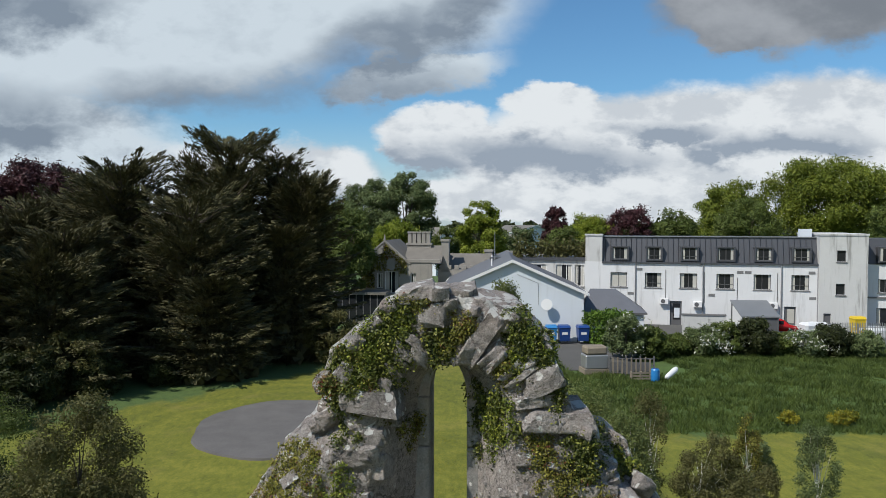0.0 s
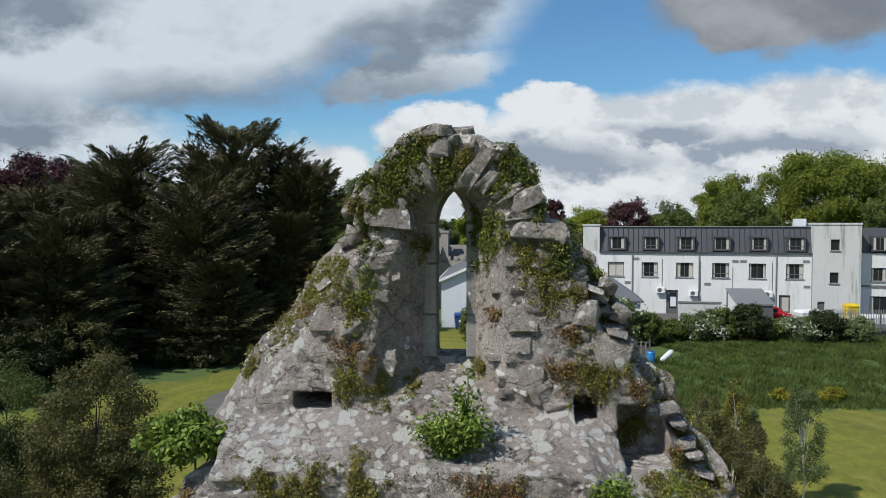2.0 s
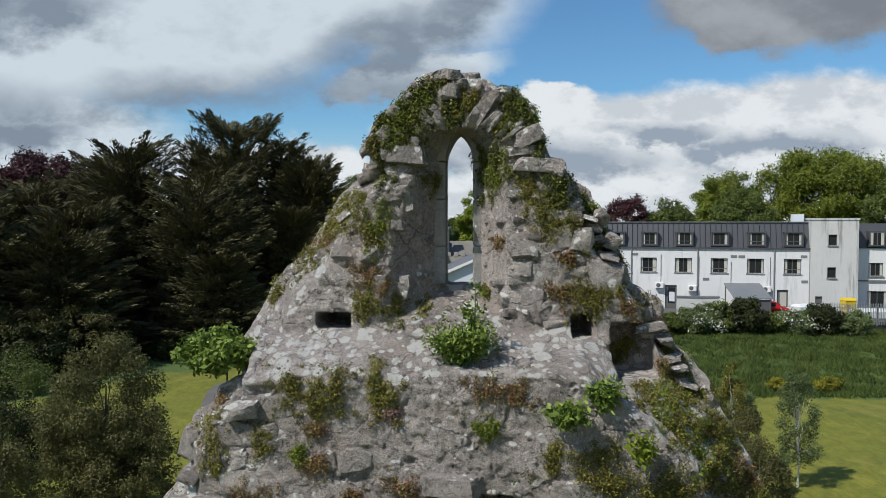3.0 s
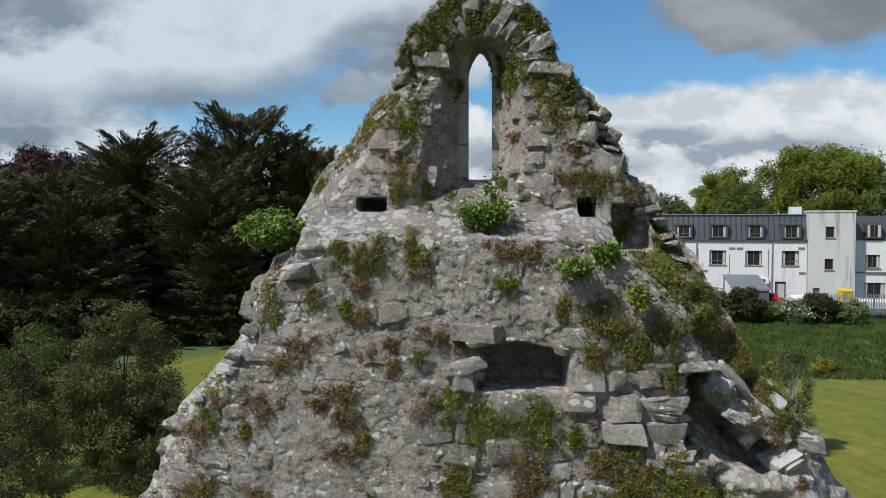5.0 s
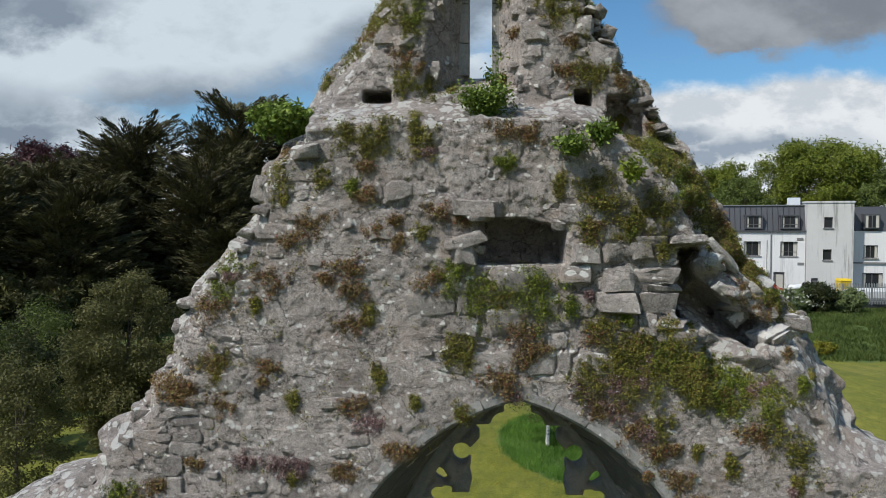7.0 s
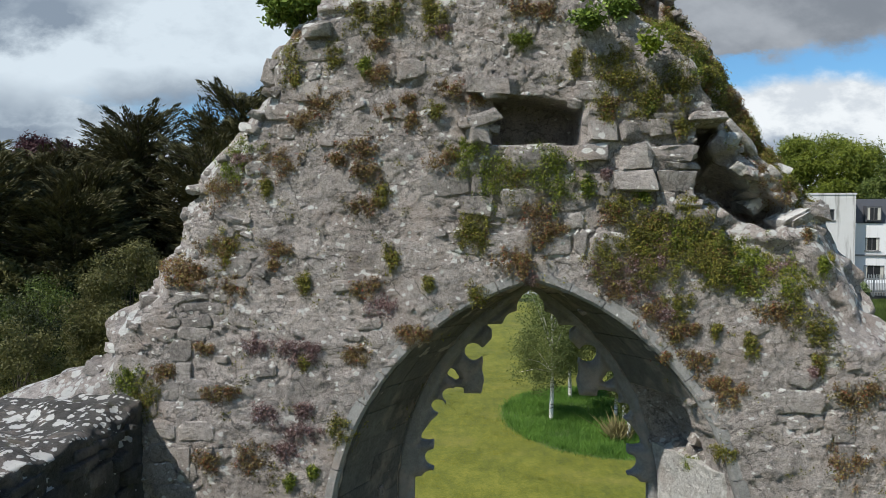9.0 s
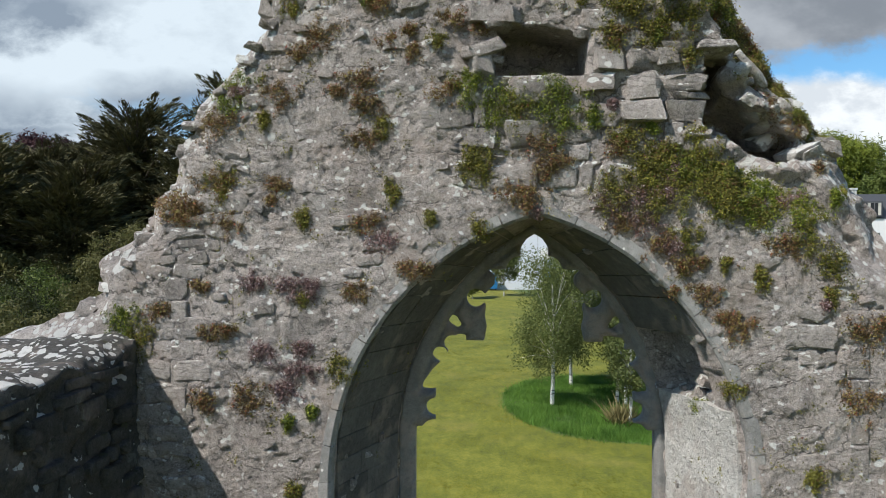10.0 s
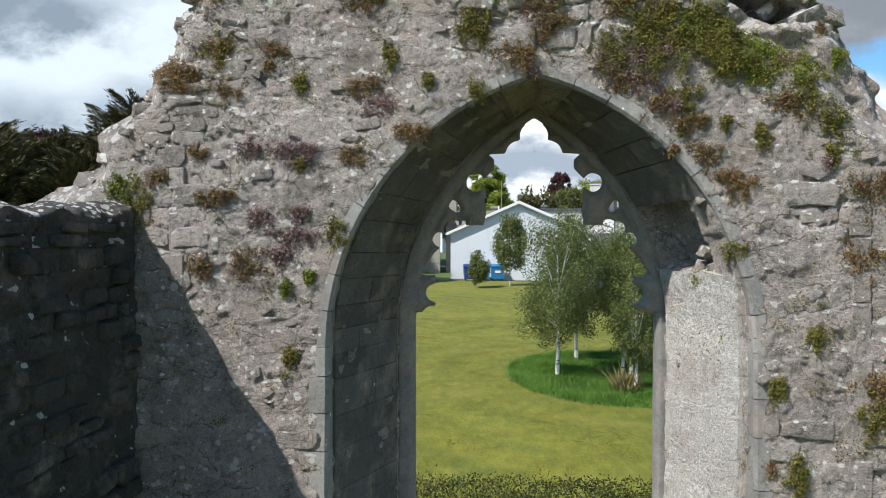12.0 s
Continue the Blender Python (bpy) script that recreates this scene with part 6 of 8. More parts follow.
for i, (u, d, h, r, n, mat) in enumerate(((-10.2, 20.0, 6.3, 2.1, 15000, L_OLIVE), (-9.3, 19.5, 3.9, 1.5, 8000, L_OLIVE), (-11.2, 20.8, 4.3, 1.6, 8000, L_OLIVE), (-14.0, 21.0, 4.6, 1.8, 7000, L_DARKSHRUB), (-12.0, 17.0, 4.0, 1.7, 6000, L_OLIVE), (-16.5, 26.0, 4.5, 2.2, 6000, L_MID))):
    broadleaf("shrub", "bushy willow with small olive-green leaves", site(u, d), h, r, mat, 460 + i, int(n * 2.6), 0.062, 0.04, 90, clump_size=0.19, shape=0.75, trunk=0.012, group="willows")


def hedge(u0, d0, u1, d1, wide, high, mat, seed, label, n, size):
    """A clipped hedge: stems inside, a skin of leaves."""
    rng = np.random.default_rng(seed)
    a, b = site(u0, d0), site(u1, d1)
    h = thing("hedge", label, "hedge", frame_at(a, b, 0.0))
    L = (b - a).length
    bm = bmesh.new()
    for i in range(int(L / 0.5)):
        x = 0.25 + i * 0.5
        add_tube(bm, [(x, 0, -0.05), (x + 0.05, 0.04, high * 0.5), (x - 0.03, -0.05, high * 0.9)], [0.03, 0.02, 0.008], 5)
    part("stems", bm, M_BARK, h)
    q = rng.uniform(-1, 1, (n, 3))
    ax = rng.integers(0, 3, n)
    q[np.arange(n), ax] = np.sign(q[np.arange(n), ax]) * rng.uniform(0.8, 1.04, n)
    bump = 1 + 0.10 * np.sin(q[:, 0] * L * 1.7) * np.cos(q[:, 1] * 2) + 0.05 * rng.normal(size=n)
    p = np.stack([(q[:, 0] + 1) / 2 * L, q[:, 1] * wide / 2 * bump, (q[:, 2] + 1) / 2 * high * bump], 1)
    V, Q = leaf_quads(p, unit(rng, n), size, rng)
    part("foliage", array_mesh("foliage", V, Q, mat), None, h)


hedge(-4.0, 9.1, 6.5, 8.7, 0.9, 0.88, L_HEDGE, 600, "clipped brown-green hedge behind the ruin", 60000, 0.036)
hedge(13.3, 64.0, 16.6, 66.0, 2.4, 2.7, L_LAUREL, 601, "bright green laurel hedge beside the hall", 4200, 0.22)
hedge(8.0, 79.0, 16.0, 80.0, 2.0, 8.3, L_OLIVE, 602, "tall olive-green hedge behind the hall roof", 5000, 0.35)


def grass_field(name, label, spots, mat, seed, tall, per, blade=0.07, spread=0.13):
    """Tufts of long grass blades at given places."""
    rng = np.random.default_rng(seed)
    n = len(spots) * per
    c = np.repeat(spots, per, 0)
    off = rng.normal(size=(n, 2)) * spread
    base = np.stack([c[:, 0] + off[:, 0], c[:, 1] + off[:, 1], ground_height(c[:, 0], c[:, 1]) - 0.02], 1)
    patchy = 0.75 + 0.35 * np.sin(c[:, 0] * 1.9 + np.sin(c[:, 1] * 2.3)) * np.sin(c[:, 1] * 1.6 + 1)
    ln = (tall * patchy * rng.uniform(0.45, 1.25, n))[:, None]
    lean = rng.normal(size=(n, 3)) * 0.5
    lean[:, 2] = 1
    tip = base + lean * ln
    w = rng.normal(size=(n, 3))
    w[:, 2] = 0
    w /= np.linalg.norm(w, axis=1, keepdims=True)
    w *= blade * tall
    V = np.stack([base - w, base + w, tip], 1).reshape(-1, 3)
    tagged(new(name, array_mesh(name, V, np.arange(3 * n).reshape(-1, 3), mat)), label, "grass", kind="stuff")


rng_g = np.random.default_rng(77)
sp = []
while len(sp) < 12000:
    u, d = rng_g.uniform(8.4, 46), rng_g.uniform(36.8, 64)
    if u > 9.6 - 0.10 * (d - 37) and not (9 < u < 17.5 and d > 51.5) and u < 0.72 * d:
        sp.append(site(u, d)[:2])
grass_field("meadow_grass", "long rough green meadow grass", np.array(sp), L_LONGGRASS, 78, 0.42, 9)
sp = []
while len(sp) < 3800:
    a, r = rng_g.uniform(0, math.tau), math.sqrt(rng_g.uniform(0, 1))
    sp.append(site(5.4 + 3.65 * r * math.cos(a), 22.0 + 4.7 * r * math.sin(a))[:2])
grass_field("birch_island_grass", "long fresh green grass round the birches", np.array(sp), L_ISLANDGRASS, 79, 0.24, 24, 0.035)
sp = []
while len(sp) < 26000:
    u, d = rng_g.uniform(-3.5, 9.5), 7.5 + 30 * rng_g.random() ** 1.7
    if ((u - 5.4) / 3.6) ** 2 + ((d - 22.0) / 4.65) ** 2 > 1 and abs(u - 1.2) < 0.32 * d:
        sp.append(site(u, d)[:2])
grass_field("lawn_grass", "short mown yellow-green grass blades", np.array(sp), L_LAWN, 81, 0.055, 7, 0.12, 0.06)
grass_field("dry_grass", "dry straw-coloured grass at a birch's foot", np.array([site(5.05 + 0.12 * rng_g.normal(), 19.4 + 0.12 * rng_g.normal())[:2] for _ in range(30)]), L_SEDGE, 80, 0.6, 10)


def far_woods():
    rng = np.random.default_rng(90)
    n = 26000
    ang = rng.uniform(-0.75, 0.75, n)
    dist = rng.uniform(190, 480, n)
    hgt = 7.5 + 4.5 * np.sin(ang * 37 + np.floor(dist / 60)) * np.sin(ang * 91) + rng.normal(size=n) * 0.8
    p = np.stack([dist * np.sin(ang), dist * np.cos(ang), np.maximum(hgt, 3) * rng.uniform(0.2, 1, n) ** 0.5 - 0.5], 1)
    c, s = math.cos(SITE_TURN), math.sin(SITE_TURN)
    p = np.stack([p[:, 0] * c - p[:, 1] * s, p[:, 0] * s + p[:, 1] * c, p[:, 2]], 1)
    V, Q = leaf_quads(p, unit(rng, n), 3.2, rng, 1.1)
    tagged(new("distant_woods", array_mesh("distant_woods", V, Q, L_DARKSHRUB)), "distant dark green woods along the skyline", "woods", kind="stuff")


far_woods()

# ---- plants rooted in the gable ----


GREEN_HIGH = [
    (-0.61, 10.25, 0.19), (-0.68, 10.16, 0.15), (-0.57, 10.33, 0.12), (-0.50, 10.38, 0.08), (0.22, 10.3, 0.11), (0.29, 10.21, 0.10), (0.15, 10.37, 0.09), (0.10, 10.18, 0.07),
    (-0.01, 9.9, 0.14), (0.01, 9.82, 0.11), (-0.84, 9.46, 0.15), (0.74, 9.56, 0.12), (-0.04, 8.1, 0.09),
]
OLIVE_HIGH = [
    (-1.44, 9.20, 0.17), (-1.24, 9.46, 0.15), (-1.68, 8.94, 0.12),
    (-0.64, 10.21, 0.14), (-0.26, 10.30, 0.09), (-0.16, 10.38, 0.08), (0.05, 10.14, 0.07), (-0.47, 9.77, 0.08), (-1.04, 9.63, 0.15), (-1.14, 9.51, 0.14), (-0.88, 9.36, 0.14),
    (-0.93, 8.89, 0.14), (-0.73, 8.81, 0.14), (-1.36, 9.22, 0.1), (0.28, 9.71, 0.12), (0.38, 9.56, 0.15), (0.44, 9.46, 0.12), (0.64, 8.93, 0.15), (0.76, 8.93, 0.12),
    (-0.06, 8.93, 0.06), (0.85, 9.37, 0.14), (-0.37, 10.46, 0.11), (-0.53, 8.81, 0.08), (-1.05, 8.39, 0.17), (-1.38, 8.34, 0.17), (-0.73, 8.29, 0.14), (1.29, 8.43, 0.21),
    (1.36, 8.3, 0.17), (-0.8, 8.46, 0.1), (-1.16, 8.28, 0.12), (-1.92, 8.0, 0.2), (-1.55, 8.02, 0.1),
]
RUST_HIGH = [
    (-0.94, 9.08, 0.12), (-0.79, 9.01, 0.1), (-1.26, 9.32, 0.1), (0.50, 8.95, 0.14), (-0.8, 10.06, 0.12), (0.93, 9.19, 0.12), (0.97, 9.1, 0.14), (0.55, 9.21, 0.07),
    (0.03, 9.32, 0.06), (-0.05, 8.37, 0.13), (0.16, 8.34, 0.14),
]
RUST_LOW = [
    (-1.65, 7.62, 0.18), (-2.49, 6.92, 0.2), (-1.33, 7.26, 0.18), (-1.29, 7.08, 0.15), (-1.97, 7.16, 0.2), (-0.59, 7.72, 0.11), (-1.1, 7.56, 0.09), (-0.65, 7.18, 0.15),
    (0.1, 6.75, 0.15), (0.19, 6.61, 0.15), (-0.07, 6.36, 0.18), (-1.29, 6.81, 0.13), (-2.45, 6.46, 0.15), (-2.82, 6.27, 0.18), (-0.92, 7.49, 0.09), (-1.83, 7.48, 0.11),
    (-2.86, 6.29, 0.17), (-2.72, 6.25, 0.15), (-2.36, 6.15, 0.13),
]
RUST_LOW_MORE = [
    (-1.99, 6.45, 0.09), (-1.28, 6.14, 0.11), (-1.32, 5.61, 0.11), (-0.93, 5.78, 0.11), (-2.18, 4.75, 0.17), (-2.55, 4.73, 0.13), (-2.5, 5.27, 0.11), (-2.92, 5.45, 0.11),
    (0.72, 6.16, 0.15), (1.9, 5.97, 0.15), (1.58, 5.36, 0.13), (1.16, 5.82, 0.12), (1.32, 5.62, 0.12), (1.47, 5.42, 0.10), (0.98, 5.98, 0.13), (2.51, 5.34, 0.22), (2.44, 4.84, 0.17), (2.57, 3.87, 0.22),
    (1.73, 3.26, 0.11), (-0.06, 6.37, 0.11), (0.11, 6.54, 0.13),
]
GREEN_LOW = [
    (-2.34, 7.2, 0.22), (-0.48, 7.23, 0.15), (-0.3, 7.05, 0.2), (0.1, 7.1, 0.26), (0.27, 7.06, 0.18), (0.49, 6.95, 0.09), (-1.28, 7.91, 0.07), (-3.24, 5.34, 0.2),
    (1.24, 6.52, 0.2), (1.52, 6.39, 0.2), (1.73, 6.3, 0.22), (2.05, 6.25, 0.22), (1.42, 4.66, 0.07), (-1.87, 4.58, 0.05), (-1.69, 4.66, 0.04),
]
OLIVE_LOW = [
    (-0.1, 7.01, 0.18), (0.66, 7.9, 0.18), (0.79, 7.77, 0.2), (1.05, 7.71, 0.22), (0.62, 7.55, 0.15), (0.4, 7.95, 0.09), (0.71, 6.8, 0.18), (-0.39, 6.56, 0.15),
    (0.93, 6.52, 0.22), (1.19, 6.59, 0.26), (1.45, 6.38, 0.22), (1.27, 6.77, 0.13), (1.22, 7.73, 0.13), (0.92, 7.6, 0.11), (1.49, 6.47, 0.18), (-2.44, 6.44, 0.13),
    (-3.1, 5.22, 0.17),
]
OLIVE_LOW_MORE = [
    (-1.46, 5.0, 0.11), (-0.36, 6.08, 0.09), (0.91, 6.48, 0.26), (1.11, 6.44, 0.22), (2.09, 6.13, 0.2), (2.26, 5.84, 0.17), (1.2, 6.04, 0.13), (1.54, 4.88, 0.07),
    (1.51, 4.11, 0.09), (2.12, 4.25, 0.09), (2.54, 3.62, 0.17), (1.98, 3.22, 0.13), (-0.45, 6.64, 0.15), (1.84, 3.86, 0.09), (-1.83, 4.04, 0.09), (0.61, 6.4, 0.2),
    (1.44, 6.47, 0.15),
]
PINK_LOW = [
    (0.85, 6.36, 0.14), (-1.15, 6.0, 0.13), (-2.18, 5.66, 0.11), (-1.84, 5.64, 0.15), (-1.7, 5.64, 0.11), (-2.09, 5.13, 0.13), (-1.82, 4.98, 0.15), (-1.91, 4.82, 0.13),
    (0.62, 6.30, 0.16), (0.86, 6.16, 0.15), (1.10, 5.96, 0.10),
]

KINDS = {"g": (L_WALLGREEN, "bushy green wall plant rooted in the masonry"), "o": (L_WALLOLIVE, "olive-green wall plant hanging from the masonry"),
         "r": (L_WALLRUST, "rust-brown dry wall plant rooted in the masonry"), "p": (L_WALLPINK, "pinkish flowering wall plant rooted in the masonry")}
rng_w = np.random.default_rng(5)


def wall_plant(kind, x, z, r):
    """A broken mat of small tufts that follows the masonry round x, z and trails downwards."""
    rng = rng_w
    y0 = on_gable(x, z)
    k = int(12 + 150 * r)
    cx, cz = rng.normal(size=k) * 0.46 * r, rng.normal(size=k) * 0.42 * r
    low = cz < 0
    cx[low] *= 0.75
    if kind in "rp":
        cx, cz = cx * 1.2, cz * 0.62
    cz[low] *= 1.4
    spots, size = [], []
    for a, b in zip(cx, cz):
        y = on_gable(x + a, z + b)
        if y is not None and y < 4.15 and (y0 is None or abs(y - y0) < 0.22):
            # where bare stones stand out of the face the plants hang over them
            over = 0.035 if -0.9 < x < 1.5 and 6.3 < z < 7.9 else 0.008
            spots.append((a, y - over, b))
            size.append(rng.uniform(0.014, 0.032) * (1 + 3.2 * r))
    if not spots:
        return
    y0 = min(p[1] for p in spots)
    c, size = np.array(spots) - np.array([0, y0, 0]), np.array(size)
    n = int(len(spots) * {"r": 30, "p": 26, "i": 70}.get(kind, 44))
    who = rng.choice(len(spots), n, p=size ** 1.5 / (size ** 1.5).sum())
    out = unit(rng, n)
    out[:, 1] = -np.abs(out[:, 1])
    p = c[who] + out * (size[who] * rng.uniform(0.2, 1.15, n))[:, None] * np.array([1.15, 0.95, 1.0])
    p[:, 2] -= rng.uniform(0, 1, n) ** 4 * 0.06
    nrm = out + 0.7 * rng.normal(size=(n, 3)) + np.array([0, -0.2, 0.5])
    nrm /= np.linalg.norm(nrm, axis=1, keepdims=True)
    V, Q = leaf_quads(p, nrm, 0.0125 if kind != "i" else 0.015, rng, 1.4)
    o = thing("wall_plant", KINDS[kind][1], "plant", pose(x, y0, z), "plants on the gable")
    part("foliage", array_mesh("foliage", V, Q, KINDS[kind][0]), None, o)


for kind, rows in (("g", GREEN_HIGH), ("o", OLIVE_HIGH), ("r", RUST_HIGH), ("r", RUST_LOW), ("r", RUST_LOW_MORE), ("g", GREEN_LOW), ("o", OLIVE_LOW), ("o", OLIVE_LOW_MORE), ("p", PINK_LOW)):
    for x, z, r in rows:
        wall_plant(kind, x, z, r)

# small tufts scattered over the face
rng_x = random.Random(29)
made = 0
while made < 40:
    x, z = rng_x.uniform(-3.0, 2.6), rng_x.uniform(4.7, 8.3)
    y = on_gable(x, z)
    if y is None or y > 3.4:
        continue
    wall_plant(rng_x.choice("rrpoo" if x < 0.6 else "rpooog"), x, z, rng_x.uniform(0.035, 0.085))
    made += 1
for i in range(26):
    f = rng_x.random()
    x, z = 0.65 + 1.6 * f, 6.62 - 0.42 * f + rng_x.uniform(-0.22, 0.16)
    wall_plant(rng_x.choice("ggoorp"), x, z, rng_x.uniform(0.05, 0.12))

# a low mat of plants down the broken right flank
rng_m = random.Random(17)
for i in range(30):
    s = (i + rng_m.random()) / 30 * 5
    line = ((0.62, 9.62), (0.90, 9.24), (1.22, 8.74), (1.62, 8.10), (1.95, 7.48), (2.30, 7.05))
    a, b = line[int(s)], line[min(int(s) + 1, 5)]
    f = s - int(s)
    x, z = a[0] + (b[0] - a[0]) * f - rng_m.uniform(0.0, 0.10), a[1] + (b[1] - a[1]) * f - rng_m.uniform(0.02, 0.12)
    wall_plant(rng_m.choice("rroo"), x, z, rng_m.uniform(0.07, 0.13))

for i in range(46):
    f = (i + rng_m.random()) / 46
    x, z = 1.12 + 1.35 * f, 8.62 - 1.75 * f
    wall_plant(rng_m.choice("oorog"), x - rng_m.uniform(-0.05, 0.34), z - rng_m.uniform(-0.03, 0.16), rng_m.uniform(0.08, 0.19))

# ivy round the lancet's head
IVY = leaf_material("ivy_leaves", (0.018, 0.026, 0.006), (0.085, 0.10, 0.020), 0.2, 0.5, tips=(0.24, 0.25, 0.045))
KINDS["i"] = (IVY, "dark green ivy mat clinging to the gable's head")
for x, z, r in ((-0.58, 10.28, 0.17), (-0.65, 10.15, 0.17), (-0.52, 10.37, 0.13), (-0.76, 10.03, 0.13), (-0.84, 9.90, 0.12), (0.19, 10.33, 0.12), (0.28, 10.20, 0.12), (0.33, 10.06, 0.09), (0.10, 10.39, 0.10), (-0.28, 10.27, 0.08), (-0.02, 9.88, 0.14), (0.50, 9.72, 0.13), (0.72, 9.50, 0.14)):
    wall_plant("i", x, z, r * 1.25)


def leafy_weed(label, at, r, h, mat, seed, n, size, stems=14):
    """A weed on the ledge: stems that arch out, leaves along them."""
    rng = np.random.default_rng(seed)
    t = thing("leafy_weed", label, "plant", Matrix.Translation(at), "plants on the gable")
    bm = bmesh.new()
    pts, nrm = [], []
    for i in range(stems):
        a, q = rng.uniform(0, math.tau), rng.uniform(0.25, 1.0)
        tip = Vector((math.cos(a) * r * q, math.sin(a) * r * q * 0.7, h * rng.uniform(0.35, 1.0)))
        mid = tip * 0.5 + Vector((0, 0, h * 0.18))
        add_tube(bm, [(0, 0, -0.03), mid, tip], [0.006, 0.004, 0.002], 4)
        for _ in range(n // stems):
            s = rng.uniform(0.15, 1.05)
            b = (mid * 2 * s if s < 0.5 else mid.lerp(tip, s * 2 - 1))
            pts.append(np.array(b) + rng.normal(size=3) * 0.035)
            nrm.append(unit(rng, 1)[0] + np.array([0, -0.2, 0.8]))
    part("stem", bm, mat, t)
    nrm = np.array(nrm)
    nrm /= np.linalg.norm(nrm, axis=1, keepdims=True)
    V, Q = leaf_quads(np.array(pts), nrm, size, rng, 1.8)
    part("leaves", array_mesh("leaves", V, Q, mat), None, t)


leafy_weed("bushy fresh green weed growing on the ledge", (-0.22, 3.34, 8.48), 0.27, 0.27, L_WEED, 801, 3400, 0.022, 44)
leafy_weed("tall thin green weed growing on the ledge", (-0.12, 3.42, 8.54), 0.13, 0.60, L_WEED, 802, 300, 0.024, 6)
leafy_weed("fresh green weed growing on the broken shoulder", (0.72, 3.16, 8.27), 0.17, 0.14, L_WEED, 803, 650, 0.03, 14)
leafy_weed("fresh green weed growing on the broken shoulder", (0.47, 3.05, 8.18), 0.15, 0.10, L_WEED, 804, 600, 0.03, 14)
leafy_weed("tuft of green leaves growing from the broken flank", (0.95, 3.02, 7.95), 0.10, 0.14, L_BRIGHT, 805, 260, 0.032, 9)
broadleaf("sapling_bush", "fresh green sapling growing from the gable's flank", (-1.92, 3.55, 8.30), 0.36, 0.27, L_WEED, 806, 2600, 0.038, 0.25, 16, clump_size=0.34, trunk=0.02, lean=-0.4)
broadleaf("sapling_bush", "fresh green sapling growing from the gable's flank", (-1.98, 3.7, 8.24), 0.34, 0.20, L_WEED, 807, 1200, 0.038, 0.2, 10, clump_size=0.36, trunk=0.02, lean=-0.5)


def moss_tufts():
    """Countless small tufts in the joints."""
    rng = np.random.default_rng(820)
    P, N = [], []
    for _ in range(620):
        x, z = rng.uniform(-3.3, 2.9), rng.uniform(2.9, 10.4)
        y = on_gable(x, z)
        if y is None or y > 4.0:
            continue
        m = int(rng.integers(6, 26))
        P.append(np.array([x, y - 0.008, z]) + rng.normal(size=(m, 3)) * np.array([0.035, 0.010, 0.022]))
        N.append(unit(rng, m) + np.array([0, -0.8, 0.4]))
    P, N = np.concatenate(P), np.concatenate(N)
    N /= np.linalg.norm(N, axis=1, keepdims=True)
    V, Q = leaf_quads(P, N, 0.014, rng, 1.5)
    tagged(new("moss_tufts", array_mesh("moss_tufts", V, Q, L_WALLOLIVE)), "small olive tufts of moss and weed in joints", "moss", kind="stuff")


moss_tufts()

# ---- separate stones of the gable ----


def rock_mesh(name, seed, mat, cuts=2):
    """A weathered stone about one unit each way: split faces, broken corners, a pitted skin."""
    rng = np.random.default_rng(seed)
    bm = bmesh.new()
    for sx in (-0.5, 0.5):
        for sy in (-0.5, 0.5):
            for sz in (-0.5, 0.5):
                k = rng.uniform(0.62, 1.0, 3)
                bm.verts.new((sx * k[0], sy * k[1], sz * k[2]))
    for ax in range(3):
        for s in (-0.5, 0.5):
            for _ in range(2):
                p = rng.uniform(-0.42, 0.42, 3)
                p[ax] = s * rng.uniform(0.9, 1.06)
                bm.verts.new(p)
    bmesh.ops.convex_hull(bm, input=bm.verts[:])
    bmesh.ops.delete(bm, geom=[v for v in bm.verts if not v.link_faces], context="VERTS")
    bmesh.ops.subdivide_edges(bm, edges=bm.edges[:], cuts=cuts, use_grid_fill=True)
    shift = Vector(rng.uniform(-20, 20, 3))
    for v in bm.verts:
        q = v.co * 3.2 + shift
        v.co += noise.noise_vector(q) * 0.045 + noise.noise_vector(q * 2.7) * 0.028
    me = from_bm(name, bm, mat)
    me.shade_smooth()
    me.set_sharp_from_angle(angle=radians(28))
    return me


ROCKS = [rock_mesh("stone", 900 + i, M_BLOCK) for i in range(18)]
SLAB_ROCKS = [rock_mesh("slab", 950 + i, M_LICHEN) for i in range(6)]
CHIPS = [rock_mesh("chip", 980 + i, M_BLOCK, 1) for i in range(10)]
rng_s = random.Random(9)


def set_stone(x, y, z, w, h, deep, turn=0.0, mesh=None):
    o = part("stone", mesh or rng_s.choice(ROCKS), None, gable)
    flip = rng_s.choice((0, 180))
    o.matrix_world = pose(x, y, z, rng_s.uniform(-9, 9), turn, rng_s.uniform(-12, 12)) @ pose(0, 0, 0, 0, flip, rng_s.choice((0, 180))) @ Matrix.Diagonal((w * 1.12, deep, h * 1.14, 1))
    return o


